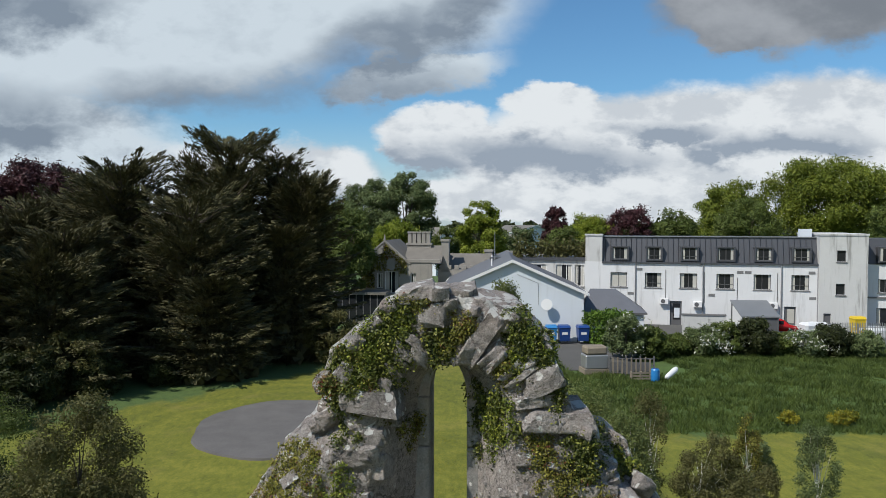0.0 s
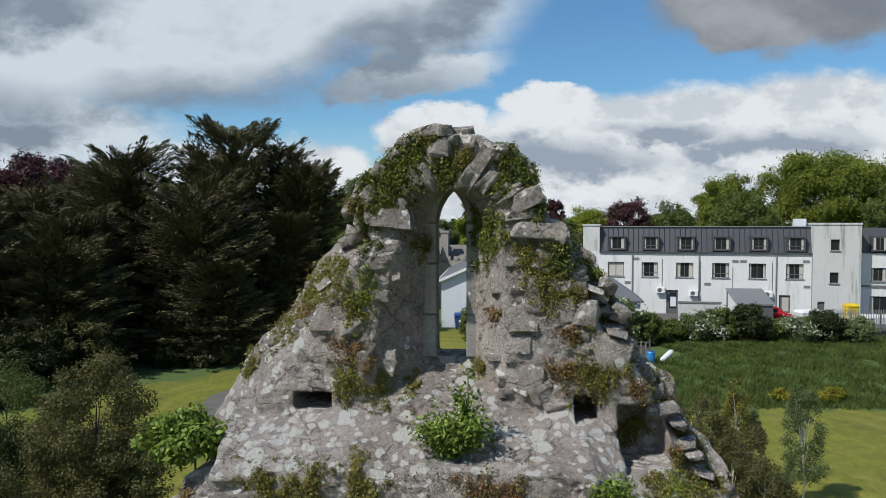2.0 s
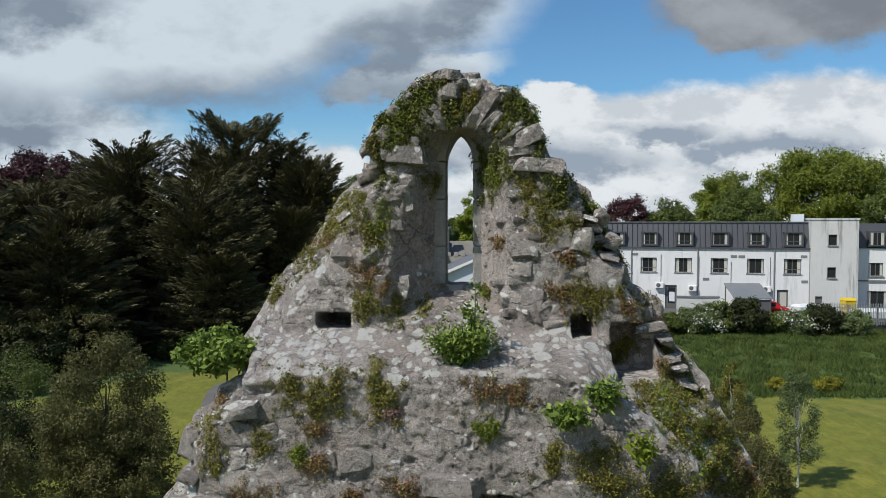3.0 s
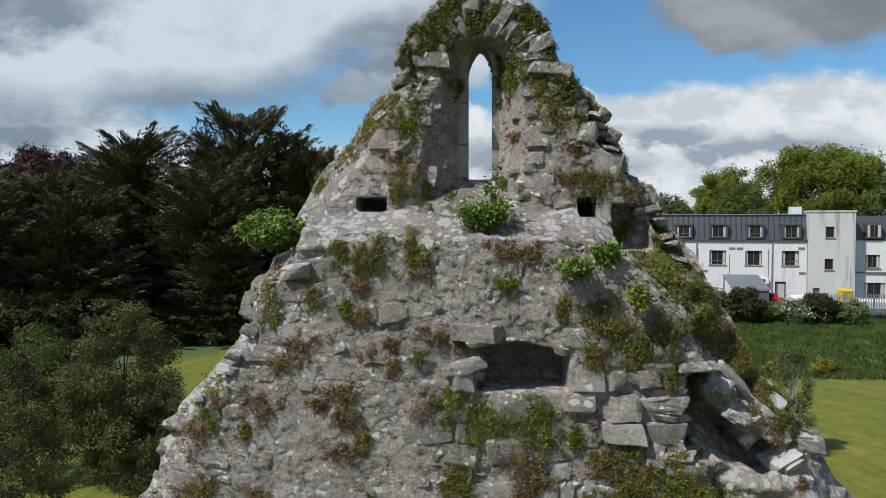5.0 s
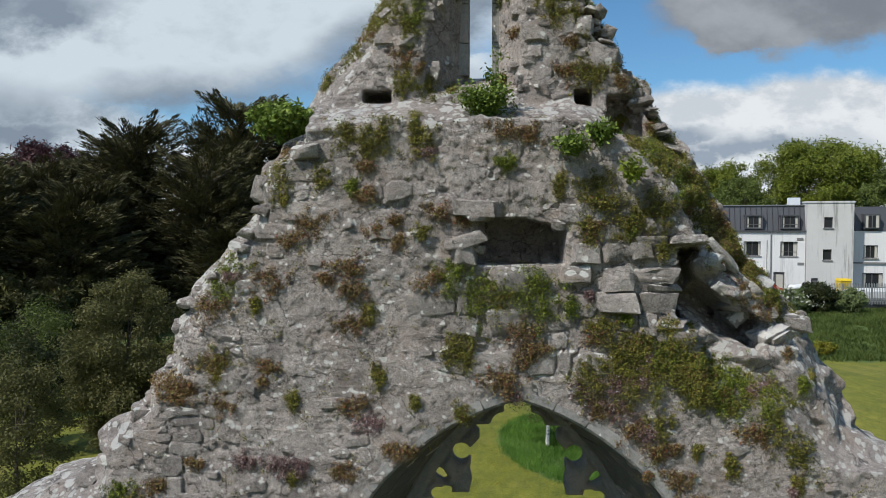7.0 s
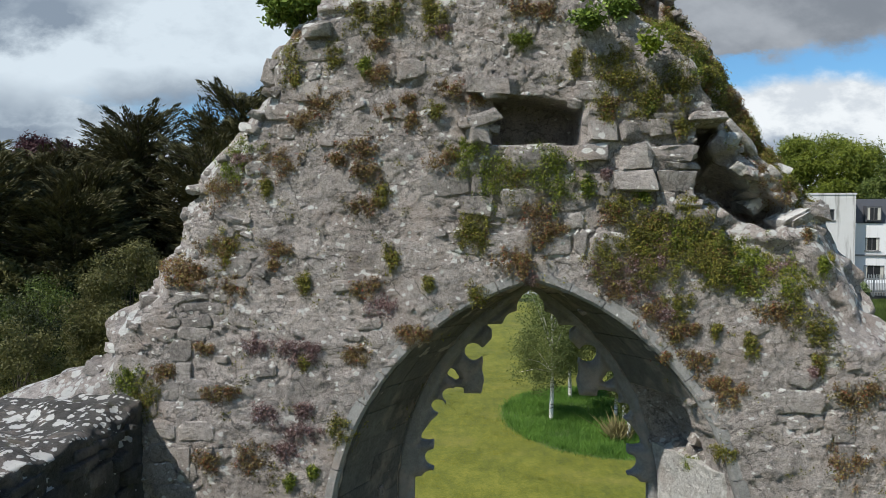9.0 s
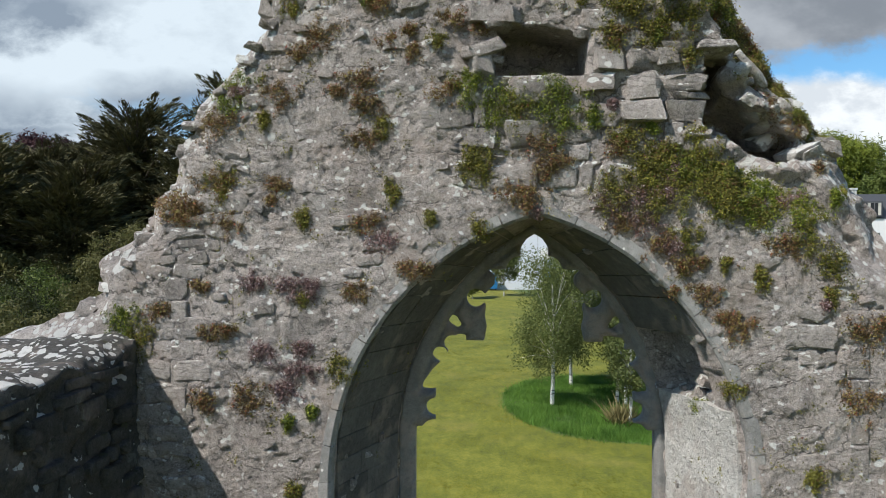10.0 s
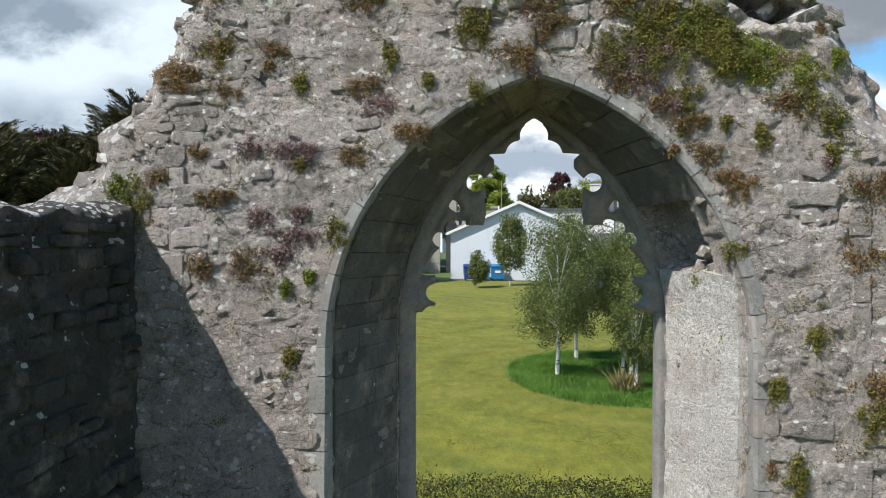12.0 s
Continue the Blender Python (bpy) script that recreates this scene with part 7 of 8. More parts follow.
# (x, z, width, height, turn)
CROWN_TOP = [
    (-0.35, 10.41, 0.21, 0.14, -5), (-0.18, 10.51, 0.15, 0.1, 0), (-0.42, 10.53, 0.18, 0.07, -12), (-0.49, 10.47, 0.1, 0.03, 0), (-0.11, 10.44, 0.08, 0.05, 8), (-0.3, 10.53, 0.1, 0.07, 0), (-0.06, 10.29, 0.3, 0.1, -55),
    (-0.02, 10.21, 0.18, 0.07, -48), (-0.14, 10.23, 0.13, 0.07, -58), (0.02, 10.37, 0.13, 0.06, 10), (0.01, 10.17, 0.15, 0.04, -45), (0.09, 10.13, 0.16, 0.04, -42), (0.14, 10.09, 0.19, 0.04, -42), (0.17, 10.17, 0.11, 0.05, -40),
    (0.25, 10.07, 0.19, 0.13, -22), (0.22, 9.96, 0.23, 0.06, -6), (0.33, 9.87, 0.34, 0.12, 3),
]
CROWN_LEFT = [
    (-0.48, 10.22, 0.13, 0.07, 38), (-0.41, 10.18, 0.13, 0.07, 38), (-0.49, 10.15, 0.1, 0.04, 45), (-0.52, 10.11, 0.12, 0.04, 48), (-0.54, 10.08, 0.08, 0.03, 50), (-0.57, 10.05, 0.09, 0.07, 20), (-0.43, 10.26, 0.1, 0.05, 35),
    (-0.63, 9.94, 0.25, 0.14, 5), (-0.78, 9.96, 0.1, 0.08, 0), (-0.83, 9.89, 0.12, 0.06, -20), (-0.88, 9.84, 0.16, 0.1, -30), (-0.95, 9.79, 0.15, 0.07, -25), (-0.66, 9.76, 0.19, 0.09, 0), (-0.69, 9.67, 0.13, 0.1, 0),
    (-0.62, 9.58, 0.12, 0.13, 0), (-0.55, 9.82, 0.07, 0.07, 0), (-0.74, 9.79, 0.08, 0.07, 0),
]
CROWN_EDGE = [
    (-0.25, 10.47, 0.1, 0.07, 0), (-0.55, 10.45, 0.08, 0.05, -30), (-0.63, 10.36, 0.1, 0.07, -45), (-0.72, 10.26, 0.1, 0.07, -45), (-0.8, 10.11, 0.1, 0.08, -60), (0.09, 10.39, 0.1, 0.06, 30), (0.2, 10.34, 0.1, 0.06, 45),
    (0.27, 10.26, 0.08, 0.06, 60),
]
SPLAY_STONES = [
    (-1.09, 9.49, 0.12, 0.06, -40), (-1.12, 9.23, 0.14, 0.09, 0), (-0.91, 9.21, 0.18, 0.1, 0), (-0.81, 8.99, 0.09, 0.17, 0), (-0.69, 8.97, 0.16, 0.17, 0), (-0.71, 9.42, 0.12, 0.08, 0), (-0.66, 9.75, 0.17, 0.09, 0),
    (-0.69, 9.66, 0.12, 0.08, 0), (0.22, 9.28, 0.21, 0.16, 0), (0.23, 9.1, 0.13, 0.11, 0), (0.3, 8.86, 0.18, 0.23, 0), (0.11, 8.88, 0.11, 0.1, 0), (0.64, 9.31, 0.15, 0.16, 5),
]
SPLAY_MORE = [
    (0.6, 9.59, 0.09, 0.08, 10), (0.6, 9.48, 0.09, 0.08, 0), (0.46, 9.82, 0.11, 0.07, 20), (0.77, 9.04, 0.28, 0.21, 10), (0.9, 8.85, 0.19, 0.11, 0), (0.62, 9.19, 0.09, 0.07, 0), (0.16, 9.65, 0.13, 0.07, 0),
    (0.88, 9.31, 0.11, 0.11, 30), (0.8, 9.48, 0.11, 0.09, 40), (-1.11, 8.85, 0.14, 0.06, 0), (0.13, 8.79, 0.11, 0.06, 0), (0.45, 8.72, 0.17, 0.06, 0),
]
SLABS = [
    (1.89, 6.94, 0.12, 0.12, 20), (1.97, 6.86, 0.27, 0.08, -40), (2.04, 6.83, 0.23, 0.07, -38), (1.91, 7.01, 0.12, 0.06, -10), (2.16, 6.69, 0.25, 0.08, -22), (2.2, 6.66, 0.17, 0.06, -25), (2.39, 6.8, 0.17, 0.07, 4),
    (2.12, 7.1, 0.23, 0.12, 12), (2.29, 6.58, 0.17, 0.08, 20), (1.99, 7.05, 0.12, 0.08, 30), (2.44, 6.67, 0.12, 0.06, 20), (1.78, 7.24, 0.39, 0.08, 42), (1.89, 7.18, 0.36, 0.08, 42), (1.95, 7.12, 0.31, 0.07, 40),
    (1.72, 7.33, 0.34, 0.07, 45), (1.62, 7.3, 0.1, 0.1, 20), (1.72, 7.08, 0.12, 0.07, 35), (1.8, 7, 0.14, 0.06, 40),
]
FLANK_STONES = [
    (-0.99, 3.7, 8.72, 0.08, 0.07, 0), (-2.05, 3.3, 7.89, 0.28, 0.21, 10), (-2.78, 3.3, 6.69, 0.28, 0.1, 5), (-2.61, 3.25, 6.75, 0.21, 0.14, 0), (-2.48, 3.15, 6.61, 0.16, 0.1, 0),
    (-2.28, 3.12, 6.71, 0.4, 0.14, -4), (-2.73, 3.25, 6.93, 0.18, 0.08, 0), (-3.03, 3.2, 6.1, 0.14, 0.13, 0), (-3.08, 3.15, 5.98, 0.27, 0.12, 0), (-3.35, 3.2, 5.71, 0.32, 0.16, 0),
    (2.19, 3.4, 6.64, 0.23, 0.1, 20),
    (2.43, 3.6, 6.74, 0.29, 0.14, 0),
]
PASSAGE_STONES = [
    (1.18, 3.12, 7.60, 0.34, 0.16, 4), (1.13, 3.10, 7.48, 0.28, 0.09, 3), (1.40, 3.10, 7.47, 0.30, 0.09, -2), (0.96, 3.09, 7.40, 0.28, 0.10, 2), (0.6, 3.08, 7.36, 0.24, 0.17, 0), (0.83, 3.08, 7.36, 0.2, 0.17, 0),
    (1.02, 3.08, 7.4, 0.18, 0.13, 0), (1.13, 3.1, 7.23, 0.4, 0.1, 0), (1.2, 3.1, 7.11, 0.31, 0.06, 0), (1.16, 3.1, 7.16, 0.36, 0.07, 0), (1.16, 3.1, 6.98, 0.29, 0.2, 0),
    (0.87, 3.06, 7.15, 0.26, 0.2, -8), (0.87, 3.05, 6.97, 0.33, 0.18, 0), (1.09, 3.08, 6.8, 0.16, 0.18, 0), (1.26, 3.06, 6.8, 0.26, 0.08, 0), (1.32, 3.06, 6.71, 0.33, 0.13, 5),
]
NICHE_STONES = [
    (0.14, 3.10, 7.15, 0.70, 0.22, 1), (-0.34, 3.06, 7.48, 0.26, 0.11, -20), (-0.38, 3.06, 7.35, 0.2, 0.18, 0), (-0.47, 3.06, 7.44, 0.13, 0.09, 0), (-0.27, 3.06, 7.74, 0.4, 0.13, 3),
    (-0.25, 3.06, 7.67, 0.22, 0.09, 0), (-0.05, 3.08, 6.83, 0.31, 0.22, 0), (-0.38, 3.08, 6.78, 0.31, 0.16, 5), (0.53, 3.08, 7.19, 0.27, 0.13, 0),
]

for x, z, w, h, turn in CROWN_TOP + CROWN_LEFT + CROWN_EDGE + SPLAY_STONES + SPLAY_MORE:
    deep = 0.14 + 0.5 * min(w, 0.4)
    y = min(on_gable(x, z, 3.78), 3.86)
    proud = 0.03 + 0.24 * min(h, 0.14) if z > 9.8 else 0.022 + 0.09 * min(h, 0.14)
    set_stone(x, y + deep * 0.5 - proud, z, w * 1.06, h * 1.06, deep, turn)
for x, y, z, w, h, turn in FLANK_STONES + PASSAGE_STONES + NICHE_STONES:
    deep = 0.17 + 0.35 * min(w, 0.4)
    set_stone(x, y + deep * 0.46 + 0.015, z, w * 0.97, h * 0.97, deep, turn)
for x, z, w, h, turn in SLABS:
    y = min(on_gable(x, z, 3.6), 3.75)
    set_stone(x, y + 0.12, z, w, h * 1.15, 0.34, turn, rng_s.choice(SLAB_ROCKS))

TAKEN = [(x, z, w * 0.5, h * 0.5) for x, z, w, h, t in SPLAY_STONES + SPLAY_MORE] + [(x, z, w * 0.5, h * 0.5) for x, y, z, w, h, t in FLANK_STONES + PASSAGE_STONES + NICHE_STONES]

# broken courses along both flanks
LEFT_EDGE = [(-1.76, 8.62), (-1.55, 9.0), (-1.20, 9.48), (-0.95, 9.75)]
LEFT_LOW = [(-3.9, 5.30), (-3.50, 5.62), (-3.12, 6.15), (-2.85, 6.60), (-2.60, 7.14), (-2.30, 7.50), (-2.10, 7.9), (-1.80, 8.28)]
RIGHT_EDGE = [(0.45, 9.82), (0.78, 9.52), (0.98, 9.15), (1.25, 8.75), (1.45, 8.40), (1.80, 7.80), (2.05, 7.36), (2.55, 6.72), (2.95, 6.05)]
for line, y0, y1, n, big in ((LEFT_EDGE, 3.95, 4.3, 16, 0.15), (LEFT_LOW, 3.2, 4.2, 92, 0.27), (RIGHT_EDGE, 3.80, 4.2, 90, 0.22)):
    for i in range(n):
        s = (i + rng_s.random()) / n * (len(line) - 1)
        a, b = line[int(s)], line[min(int(s) + 1, len(line) - 1)]
        f = s - int(s)
        x, z = a[0] + (b[0] - a[0]) * f, a[1] + (b[1] - a[1]) * f
        w = 0.07 + (big - 0.07) * rng_s.random() ** 1.6
        h = w * (rng_s.uniform(0.35, 0.7) if x < 0.2 else rng_s.uniform(0.22, 0.5))
        set_stone(x + (0.05 + 0.40 * w) * (1 if x < 0.2 else -1), rng_s.uniform(y0, y1), z + rng_s.uniform(-0.06, 0.0), w, h, rng_s.uniform(0.12, 0.3), rng_s.uniform(-22, 22))


def rubble_bits():
    """Small stones and chips that stand out of the broken parts of the face."""
    rng = random.Random(71)
    bm = bmesh.new()
    done = 0
    while done < 900:
        x, z = rng.uniform(-3.2, 2.6), rng.uniform(3.0, 10.4)
        if 8.3 < z < 8.72 or rng.random() > 0.10 + 0.9 * float(exposed(np.float64(x), np.float64(z))):
            continue
        y = on_gable(x, z)
        if y is None or y > 4.0:
            continue
        w = 0.035 + 0.11 * rng.random() ** 2
        h = w * rng.uniform(0.4, 0.8)
        n = len(bm.verts)
        bm.from_mesh(rng.choice(CHIPS))
        bm.verts.ensure_lookup_table()
        m = pose(x, y + 0.3 * w, z, rng.uniform(-20, 20), rng.uniform(-30, 30), rng.uniform(-20, 20)) @ Matrix.Diagonal((w, w * 0.9, h, 1))
        for v in bm.verts[n:]:
            v.co = m @ v.co
        done += 1
    ob = part("rubble_chip", bm, M_BLOCK, gable)
    tagged(ob, kind="stuff")


rubble_bits()


def cut_stone(poly, y, proud, deep, rng, mat, name="stone"):
    """A facing stone from its outline: worn front edge, slightly tilted face."""
    bm = bmesh.new()
    cx, cz = sum(p[0] for p in poly) / len(poly), sum(p[1] for p in poly) / len(poly)
    tx, tz = rng.uniform(-0.05, 0.05), rng.uniform(-0.06, 0.06)
    rings = []
    for inset, out in ((0.0, -deep), (0.0, proud * 0.35), (0.012, proud * 0.85), (0.030, proud)):
        ring = []
        for px, pz in poly:
            d = math.hypot(px - cx, pz - cz)
            k = max(0.2, 1 - inset / d)
            qx, qz = cx + (px - cx) * k, cz + (pz - cz) * k
            ring.append(bm.verts.new((qx - cx, -out - (tx * (qx - cx) + tz * (qz - cz)) * (out > 0) - rng.uniform(0, 0.004), qz - cz)))
        rings.append(ring)
    n = len(poly)
    for a, b in zip(rings, rings[1:]):
        for i in range(n):
            bm.faces.new((a[i], a[(i + 1) % n], b[(i + 1) % n], b[i]))
    c = bm.verts.new((0, -proud - 0.006, 0))
    for i in range(n):
        bm.faces.new((rings[-1][i], rings[-1][(i + 1) % n], c))
    bmesh.ops.recalc_face_normals(bm, faces=bm.faces)
    me = from_bm(name, bm, mat)
    return me, (cx, y, cz)


def facing_stones():
    """Courses of rubble showing through the old render: the nearest as single stones, the rest as one mesh."""
    rng = random.Random(31)
    done, rest = [], []
    z = 2.9
    while z < 10.0:
        hgt = rng.uniform(0.09, 0.22)
        x = -3.3 + rng.uniform(0, 0.3)
        while x < 2.9:
            wid = rng.uniform(0.10, 0.44)
            cx, cz = x + wid / 2, z + hgt / 2
            high = cz > 8.72
            p = 0.03 + 0.90 * float(exposed(np.float64(cx), np.float64(cz)))
            if 8.25 < cz <= 8.74:
                p = 0
            ys = [on_gable(cx + a * wid, cz + b * hgt) for a, b in ((0, 0), (-0.42, -0.4), (0.42, -0.4), (-0.42, 0.4), (0.42, 0.4))]
            free = not any(abs(cx - tx) < tw + wid * 0.42 and abs(cz - tz) < th + hgt * 0.42 for tx, tz, tw, th in TAKEN)
            if rng.random() < p and free and None not in ys and max(ys) - min(ys) < 0.11 and ys[0] < (3.85 if high else 3.35):
                j = lambda s: rng.uniform(-s, s)
                g = 0.010
                a, b, c, d = x + g, x + wid - g, z + g, z + hgt - g
                k = min(wid, hgt)
                poly = [(a + k * rng.uniform(0.05, 0.25), c + j(0.022)), ((a + b) / 2 + j(0.05), c + j(0.022)), (b - k * rng.uniform(0.05, 0.3), c + j(0.022)), (b + j(0.008), c + k * rng.uniform(0.1, 0.35)),
                        (b + j(0.008), d - k * rng.uniform(0.1, 0.35)), (b - k * rng.uniform(0.05, 0.35), d + j(0.022)), ((a + b) / 2 + j(0.05), d + j(0.022)), (a + k * rng.uniform(0.05, 0.35), d + j(0.022)),
                        (a + j(0.008), d - k * rng.uniform(0.1, 0.35)), (a + j(0.008), c + k * rng.uniform(0.1, 0.35))]
                out = rng.uniform(0.004, 0.024) if 6.3 < cz < 7.9 and cx > -0.9 else rng.uniform(0.003, 0.017)
                me, at = cut_stone(poly, (sum(ys) / 5 + min(ys)) / 2, out, 0.10, rng, M_BLOCK, "facing_stone")
                (done if len(done) < 280 else rest).append((me, at))
            x += wid
        z += hgt
    for me, at in done:
        part("facing_stone", me, None, gable).location = at
    if rest:
        bm = bmesh.new()
        for me, at in rest:
            n = len(bm.verts)
            bm.from_mesh(me)
            bm.verts.ensure_lookup_table()
            bmesh.ops.translate(bm, verts=bm.verts[n:], vec=at)
        tagged(part("rubble_facing", bm, M_BLOCK, gable), kind="stuff")


facing_stones()


def side_wall_stones():
    rng = random.Random(37)
    z = 2.2
    while z < 5.0:
        hgt = rng.uniform(0.07, 0.18)
        y = 0.6 + rng.uniform(0, 0.2)
        while y < 2.85:
            wid = rng.uniform(0.10, 0.38)
            if rng.random() < 0.66:
                j = lambda s: rng.uniform(-s, s)
                a, b, c, d = 0.009, wid - 0.009, 0.009, hgt - 0.009
                k = min(wid, hgt)
                poly = [(a + k * rng.uniform(0.05, 0.3), c + j(0.015)), (b - k * rng.uniform(0.05, 0.3), c + j(0.015)), (b + j(0.008), c + k * rng.uniform(0.1, 0.35)), (b + j(0.008), d - k * rng.uniform(0.1, 0.35)),
                        (b - k * rng.uniform(0.05, 0.35), d + j(0.015)), (a + k * rng.uniform(0.05, 0.35), d + j(0.015)), (a + j(0.008), d - k * rng.uniform(0.1, 0.35)), (a + j(0.008), c + k * rng.uniform(0.1, 0.35))]
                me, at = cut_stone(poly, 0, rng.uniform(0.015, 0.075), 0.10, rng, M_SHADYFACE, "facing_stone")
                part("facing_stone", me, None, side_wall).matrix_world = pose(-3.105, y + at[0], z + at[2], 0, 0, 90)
            y += wid
        z += hgt


side_wall_stones()


def arch_stones():
    """Dressed voussoirs and jamb stones round the great window, and jambs of the lancet."""
    rng = random.Random(41)
    w, rise, spring, cx = 1.615, 2.095, 4.1, 0.07
    r = (w * w + rise * rise) / (2 * w)
    end = math.asin(rise / r)
    for side in (-1, 1):
        k = 10
        for i in range(k):
            a0, a1 = end * i / k, end * (i + 1) / k - 0.004
            bm = bmesh.new()
            rows = []
            wide = 0.075 + rng.uniform(-0.012, 0.025)
            for s in range(5):
                a = a0 + (a1 - a0) * s / 4
                ring = []
                for rad, yy in ((r - 0.012, 0.30), (r - 0.012, 0.02), (r + 0.012, -0.004), (r + wide, -0.002), (r + wide, 0.30)):
                    px, pz = math.cos(a) * rad - (r - w), spring + math.sin(a) * rad
                    ring.append(bm.verts.new((cx + side * px, face_y(pz) + yy, pz)))
                rows.append(ring)
            for p, q in zip(rows, rows[1:]):
                for n in range(5):
                    bm.faces.new((p[n], p[(n + 1) % 5], q[(n + 1) % 5], q[n]))
            bm.faces.new(rows[0])
            bm.faces.new(rows[-1][::-1])
            bmesh.ops.recalc_face_normals(bm, faces=bm.faces)
            part("voussoir", bm, M_DRESSED, gable)
        z = 1.2
        while z < 4.09:
            h = min(rng.uniform(0.28, 0.5), 4.1 - z)
            wide = rng.uniform(0.07, 0.15)
            bm = bmesh.new()
            pts = [(w - 0.012, 0.30), (w - 0.012, 0.02), (w + 0.012, -0.004), (w + wide, -0.002), (w + wide, 0.30)]
            lo = [bm.verts.new((cx + side * px, face_y(z) + yy, z + 0.004)) for px, yy in pts]
            hi = [bm.verts.new((cx + side * px, face_y(z + h) + yy, z + h - 0.004)) for px, yy in pts]
            for n in range(5):
                bm.faces.new((lo[n], lo[(n + 1) % 5], hi[(n + 1) % 5], hi[n]))
            bm.faces.new(lo)
            bm.faces.new(hi[::-1])
            bmesh.ops.recalc_face_normals(bm, faces=bm.faces)
            part("jamb_stone", bm, M_DRESSED, gable)
            z += h
        z = 8.97
        for h in (0.30, 0.36, 0.29):
            x0 = -0.26 + side * 0.106
            x1 = x0 + side * 0.10
            part("jamb_stone", box(min(x0, x1), max(x0, x1), 4.03, 4.24, z, z + h - 0.006, 0.008), M_DRESSED, gable)
            z += h
        k, lr = 4, (0.106 ** 2 + 0.25 ** 2) / (2 * 0.106)
        bm = bmesh.new()
        rows = []
        for s in range(9):
            a = math.asin(0.25 / lr) * s / 8
            rows.append([bm.verts.new((-0.26 + side * (math.cos(a) * rad - (lr - 0.106)), yy, 9.92 + math.sin(a) * rad)) for rad, yy in ((lr, 4.24), (lr, 4.03), (lr + 0.10, 4.03), (lr + 0.10, 4.24))])
        for p, q in zip(rows, rows[1:]):
            for n in range(4):
                bm.faces.new((p[n], p[(n + 1) % 4], q[(n + 1) % 4], q[n]))
        bm.faces.new(rows[0])
        bm.faces.new(rows[-1][::-1])
        bmesh.ops.recalc_face_normals(bm, faces=bm.faces)
        part("lancet_head", bm, M_DRESSED, gable)
    # dressed quoins where the bay once met the side walls
    for x0, x1, z0, z1 in ((-2.80, -2.69, 4.55, 5.35), (2.39, 2.52, 3.0, 5.6)):
        z = z0
        while z < z1:
            h = rng.uniform(0.16, 0.42)
            ym = face_y(z + h / 2) - rng.uniform(-0.004, 0.006)
            part("quoin", box(x0 + rng.uniform(-0.03, 0.01), x1 - rng.uniform(0, 0.01), ym, ym + 0.15, z + 0.006, z + h - 0.006, 0.008), M_BLOCK, gable)
            z += h


arch_stones()


def window_lining():
    """Dressed stones lining the great window's splay in courses, the reveal's shade painted in."""
    rng = random.Random(53)

    def half(y, z):
        t = (4.05 - y) / 0.98
        w, rise = 1.20 + 0.42 * t, 2.0 + 0.10 * t
        r = (w * w + rise * rise) / (2 * w)
        return w if z < 4.1 else math.sqrt(max(r * r - (z - 4.1) ** 2, 0)) - (r - w)

    def top(y):
        return 6.1 + 0.10 * (4.05 - y) / 0.98

    for side in (-1, 1):
        z = 1.25 if side < 0 else 5.20
        while z < 5.98:
            h = rng.uniform(0.17, 0.33) * (1.0 if z < 5.3 else 0.6)
            cut = rng.uniform(3.42, 3.72)
            for y0, y1 in ((3.12, cut - 0.003), (cut + 0.003, 3.985)):
                bm = bmesh.new()
                proud = 0.020 + rng.uniform(0, 0.010)
                front, back = [], []
                for i in range(5):
                    for k in range(4):
                        y, f = y0 + (y1 - y0) * i / 4, k / 3
                        zz = min(z + 0.003 + (h - 0.006) * f, 6.0)
                        # courses follow the head: near the crown they close on the ridge
                        zz = 4.1 + (zz - 4.1) * (top(y) - 4.1) / 2.0 if zz > 4.1 else zz
                        inset = 0.006 if i in (0, 4) or k in (0, 3) else 0.0
                        x = max(half(y, zz) - proud + inset + 0.003 * noise.noise((y * 9, zz * 9, side * 3.0)), 0.0)
                        front.append(bm.verts.new((0.07 + side * x, y, zz)))
                        back.append(bm.verts.new((0.07 + side * (x + 0.06), y, zz + 0.02)))
                for i in range(4):
                    for k in range(3):
                        a = i * 4 + k
                        bm.faces.new((front[a], front[a + 4], front[a + 5], front[a + 1]))
                ring = [k for k in range(4)] + [i * 4 + 3 for i in range(1, 5)] + [16 + k for k in (2, 1, 0)] + [i * 4 for i in (3, 2, 1)]
                for a, b in zip(ring, ring[1:] + ring[:1]):
                    bm.faces.new((front[a], front[b], back[b], back[a]))
                bmesh.ops.recalc_face_normals(bm, faces=bm.faces)
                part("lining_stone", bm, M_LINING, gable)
            z += h


window_lining()


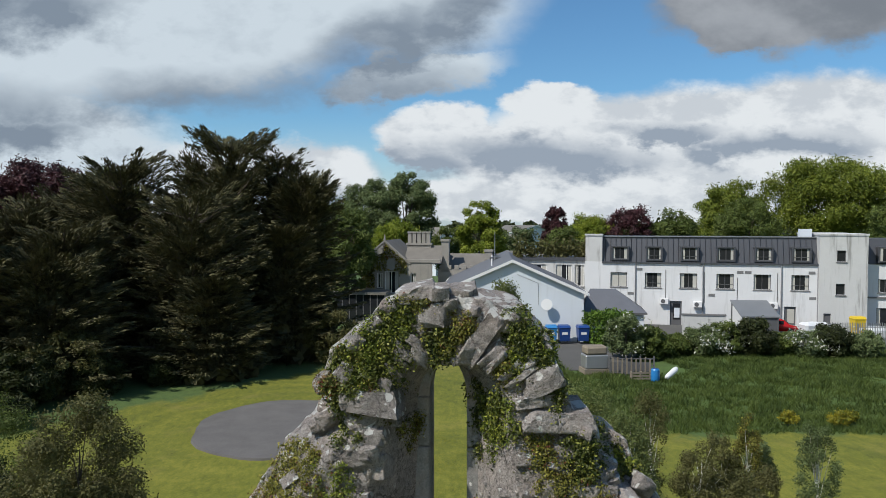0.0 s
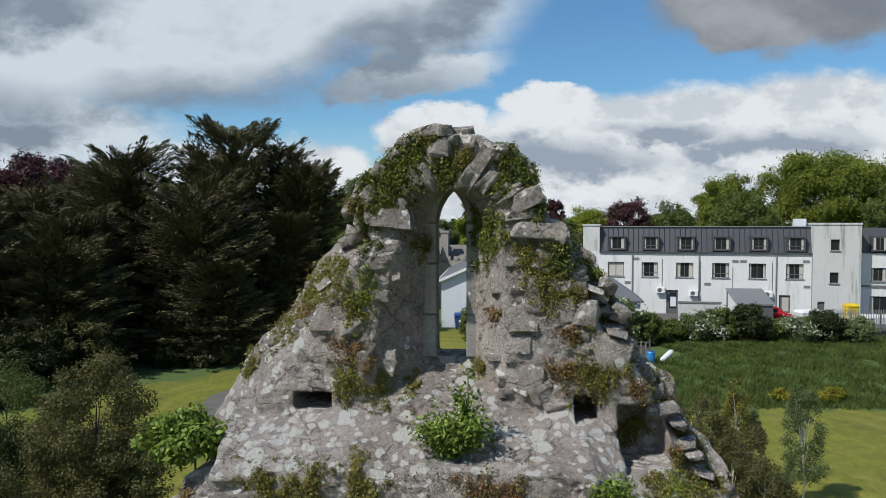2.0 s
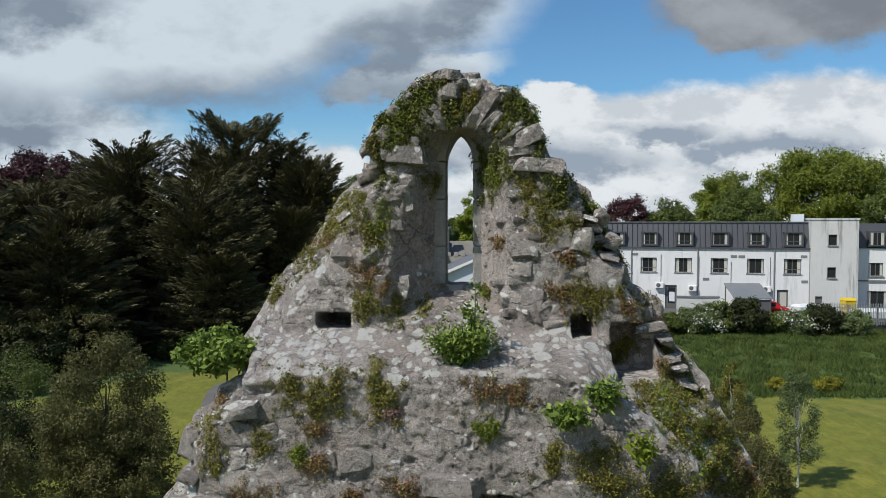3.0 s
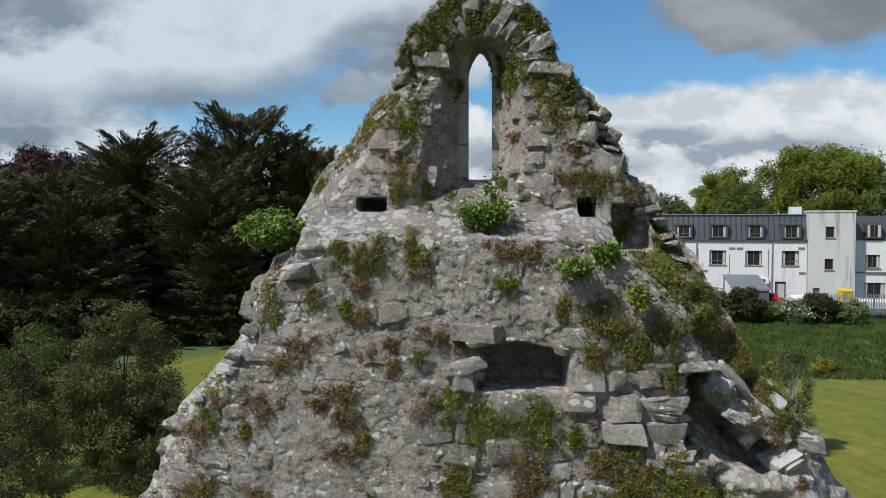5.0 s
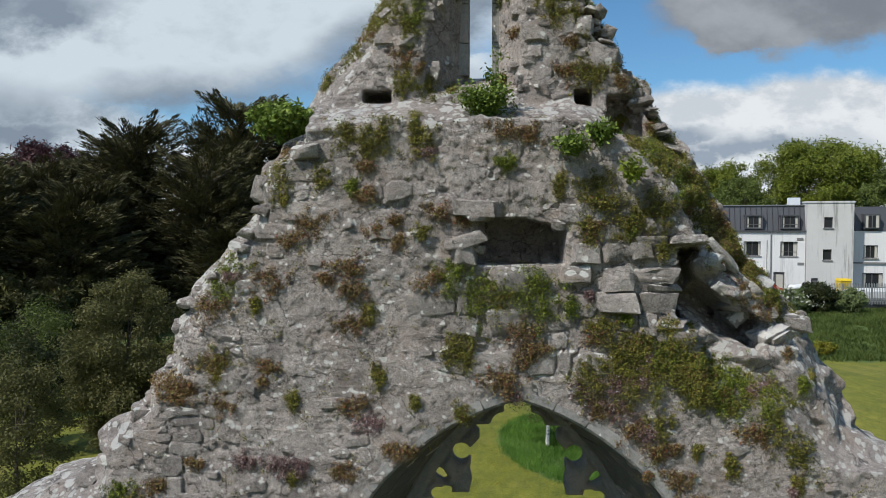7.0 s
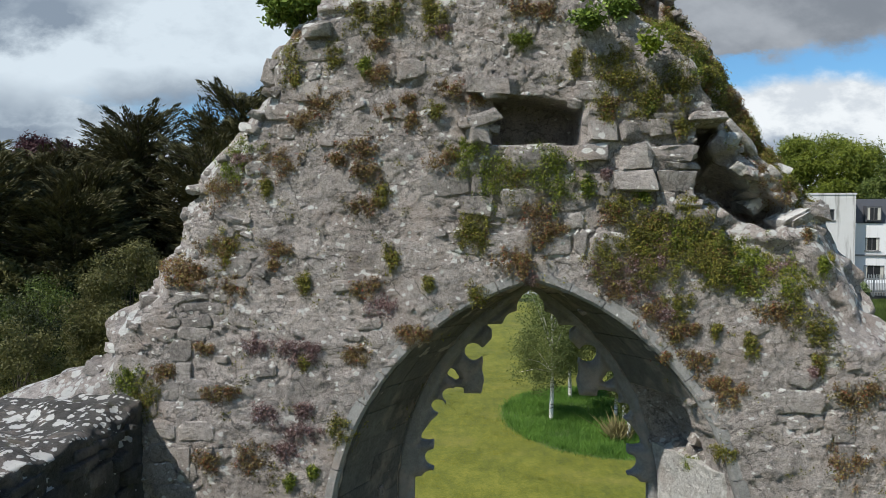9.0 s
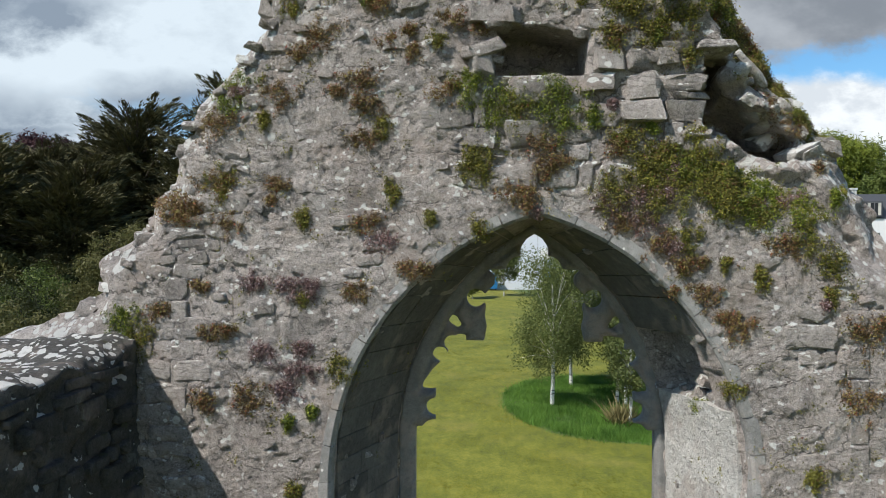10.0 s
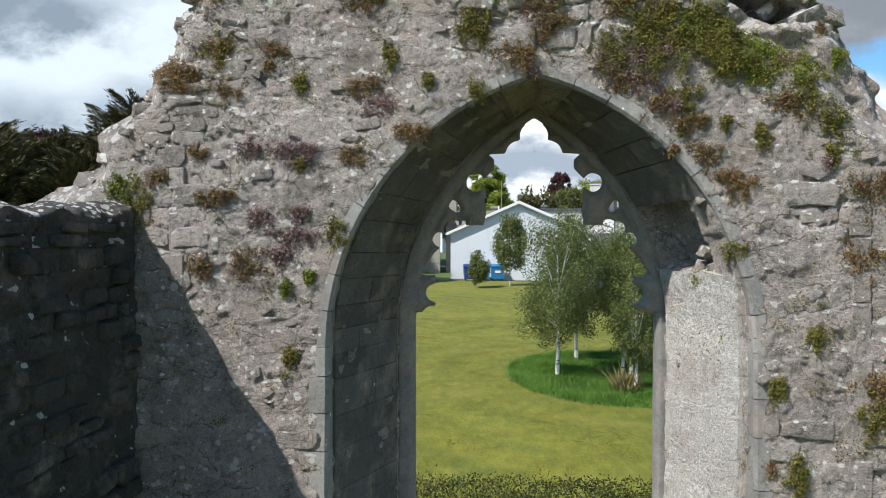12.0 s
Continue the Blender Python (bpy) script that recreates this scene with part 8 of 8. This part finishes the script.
def plaster_coat():
    """Pale plaster that still clings to the lower right reveal of the great window."""
    bm = bmesh.new()
    ny, nz = 40, 140
    grid = []
    for i in range(ny + 1):
        row = []
        for k in range(nz + 1):
            y = 3.16 + 0.83 * i / ny
            z = 1.2 + 3.47 * k / nz + 0.03 * noise.noise((y * 6, 0, k * 0.02))
            w = 1.20 + 0.42 * (4.05 - y) / 0.98
            rise = 2.0 + 0.10 * (4.05 - y) / 0.98
            r = (w * w + rise * rise) / (2 * w)
            half = w if z < 4.1 else math.sqrt(r * r - (z - 4.1) ** 2) - (r - w)
            q = Vector((y * 14, 3.0, z * 14))
            row.append(bm.verts.new((0.07 + half - 0.032 - 0.010 * noise.noise(q) - 0.007 * noise.noise(q * 2.6) - 0.016 * noise.noise(q * 0.25), y, z)))
        grid.append(row)
    for i in range(ny):
        for k in range(nz):
            bm.faces.new((grid[i][k], grid[i + 1][k], grid[i + 1][k + 1], grid[i][k + 1]))
    edge = [e for e in bm.edges if e.is_boundary]
    out = bmesh.ops.extrude_edge_only(bm, edges=edge)
    for v in out["geom"]:
        if isinstance(v, bmesh.types.BMVert):
            v.co.x += 0.08
    bmesh.ops.recalc_face_normals(bm, faces=bm.faces)
    part("plaster", bm, M_PLASTER, gable, "pale worn plaster on the window's reveal")


plaster_coat()


def loose_stones():
    """Rubble lying on the broken top of the window's jamb."""
    for x, y, z, s in ((1.50, 3.62, 4.70, 0.16), (1.58, 3.48, 4.71, 0.20), (1.42, 3.82, 4.70, 0.15), (1.52, 3.70, 4.80, 0.12), (1.60, 3.34, 4.72, 0.17), (1.49, 3.52, 4.83, 0.14), (1.40, 3.90, 4.80, 0.12), (1.55, 3.40, 4.86, 0.15), (1.46, 3.74, 4.92, 0.16), (1.50, 3.46, 4.98, 0.13)):
        set_stone(x, y, z, s, s * 0.6, s, rng_s.uniform(-20, 20))


loose_stones()
g = thing("gravestone", "small pale gravestone standing by the hedge", "gravestone", site_pose(0.12, 8.0))
part("slab", box(-0.13, 0.13, -0.05, 0.05, -0.1, 0.86, 0.03), M_DRESSED, g)
part("base", box(-0.22, 0.22, -0.14, 0.14, -0.1, 0.12, 0.03), M_DRESSED, g)
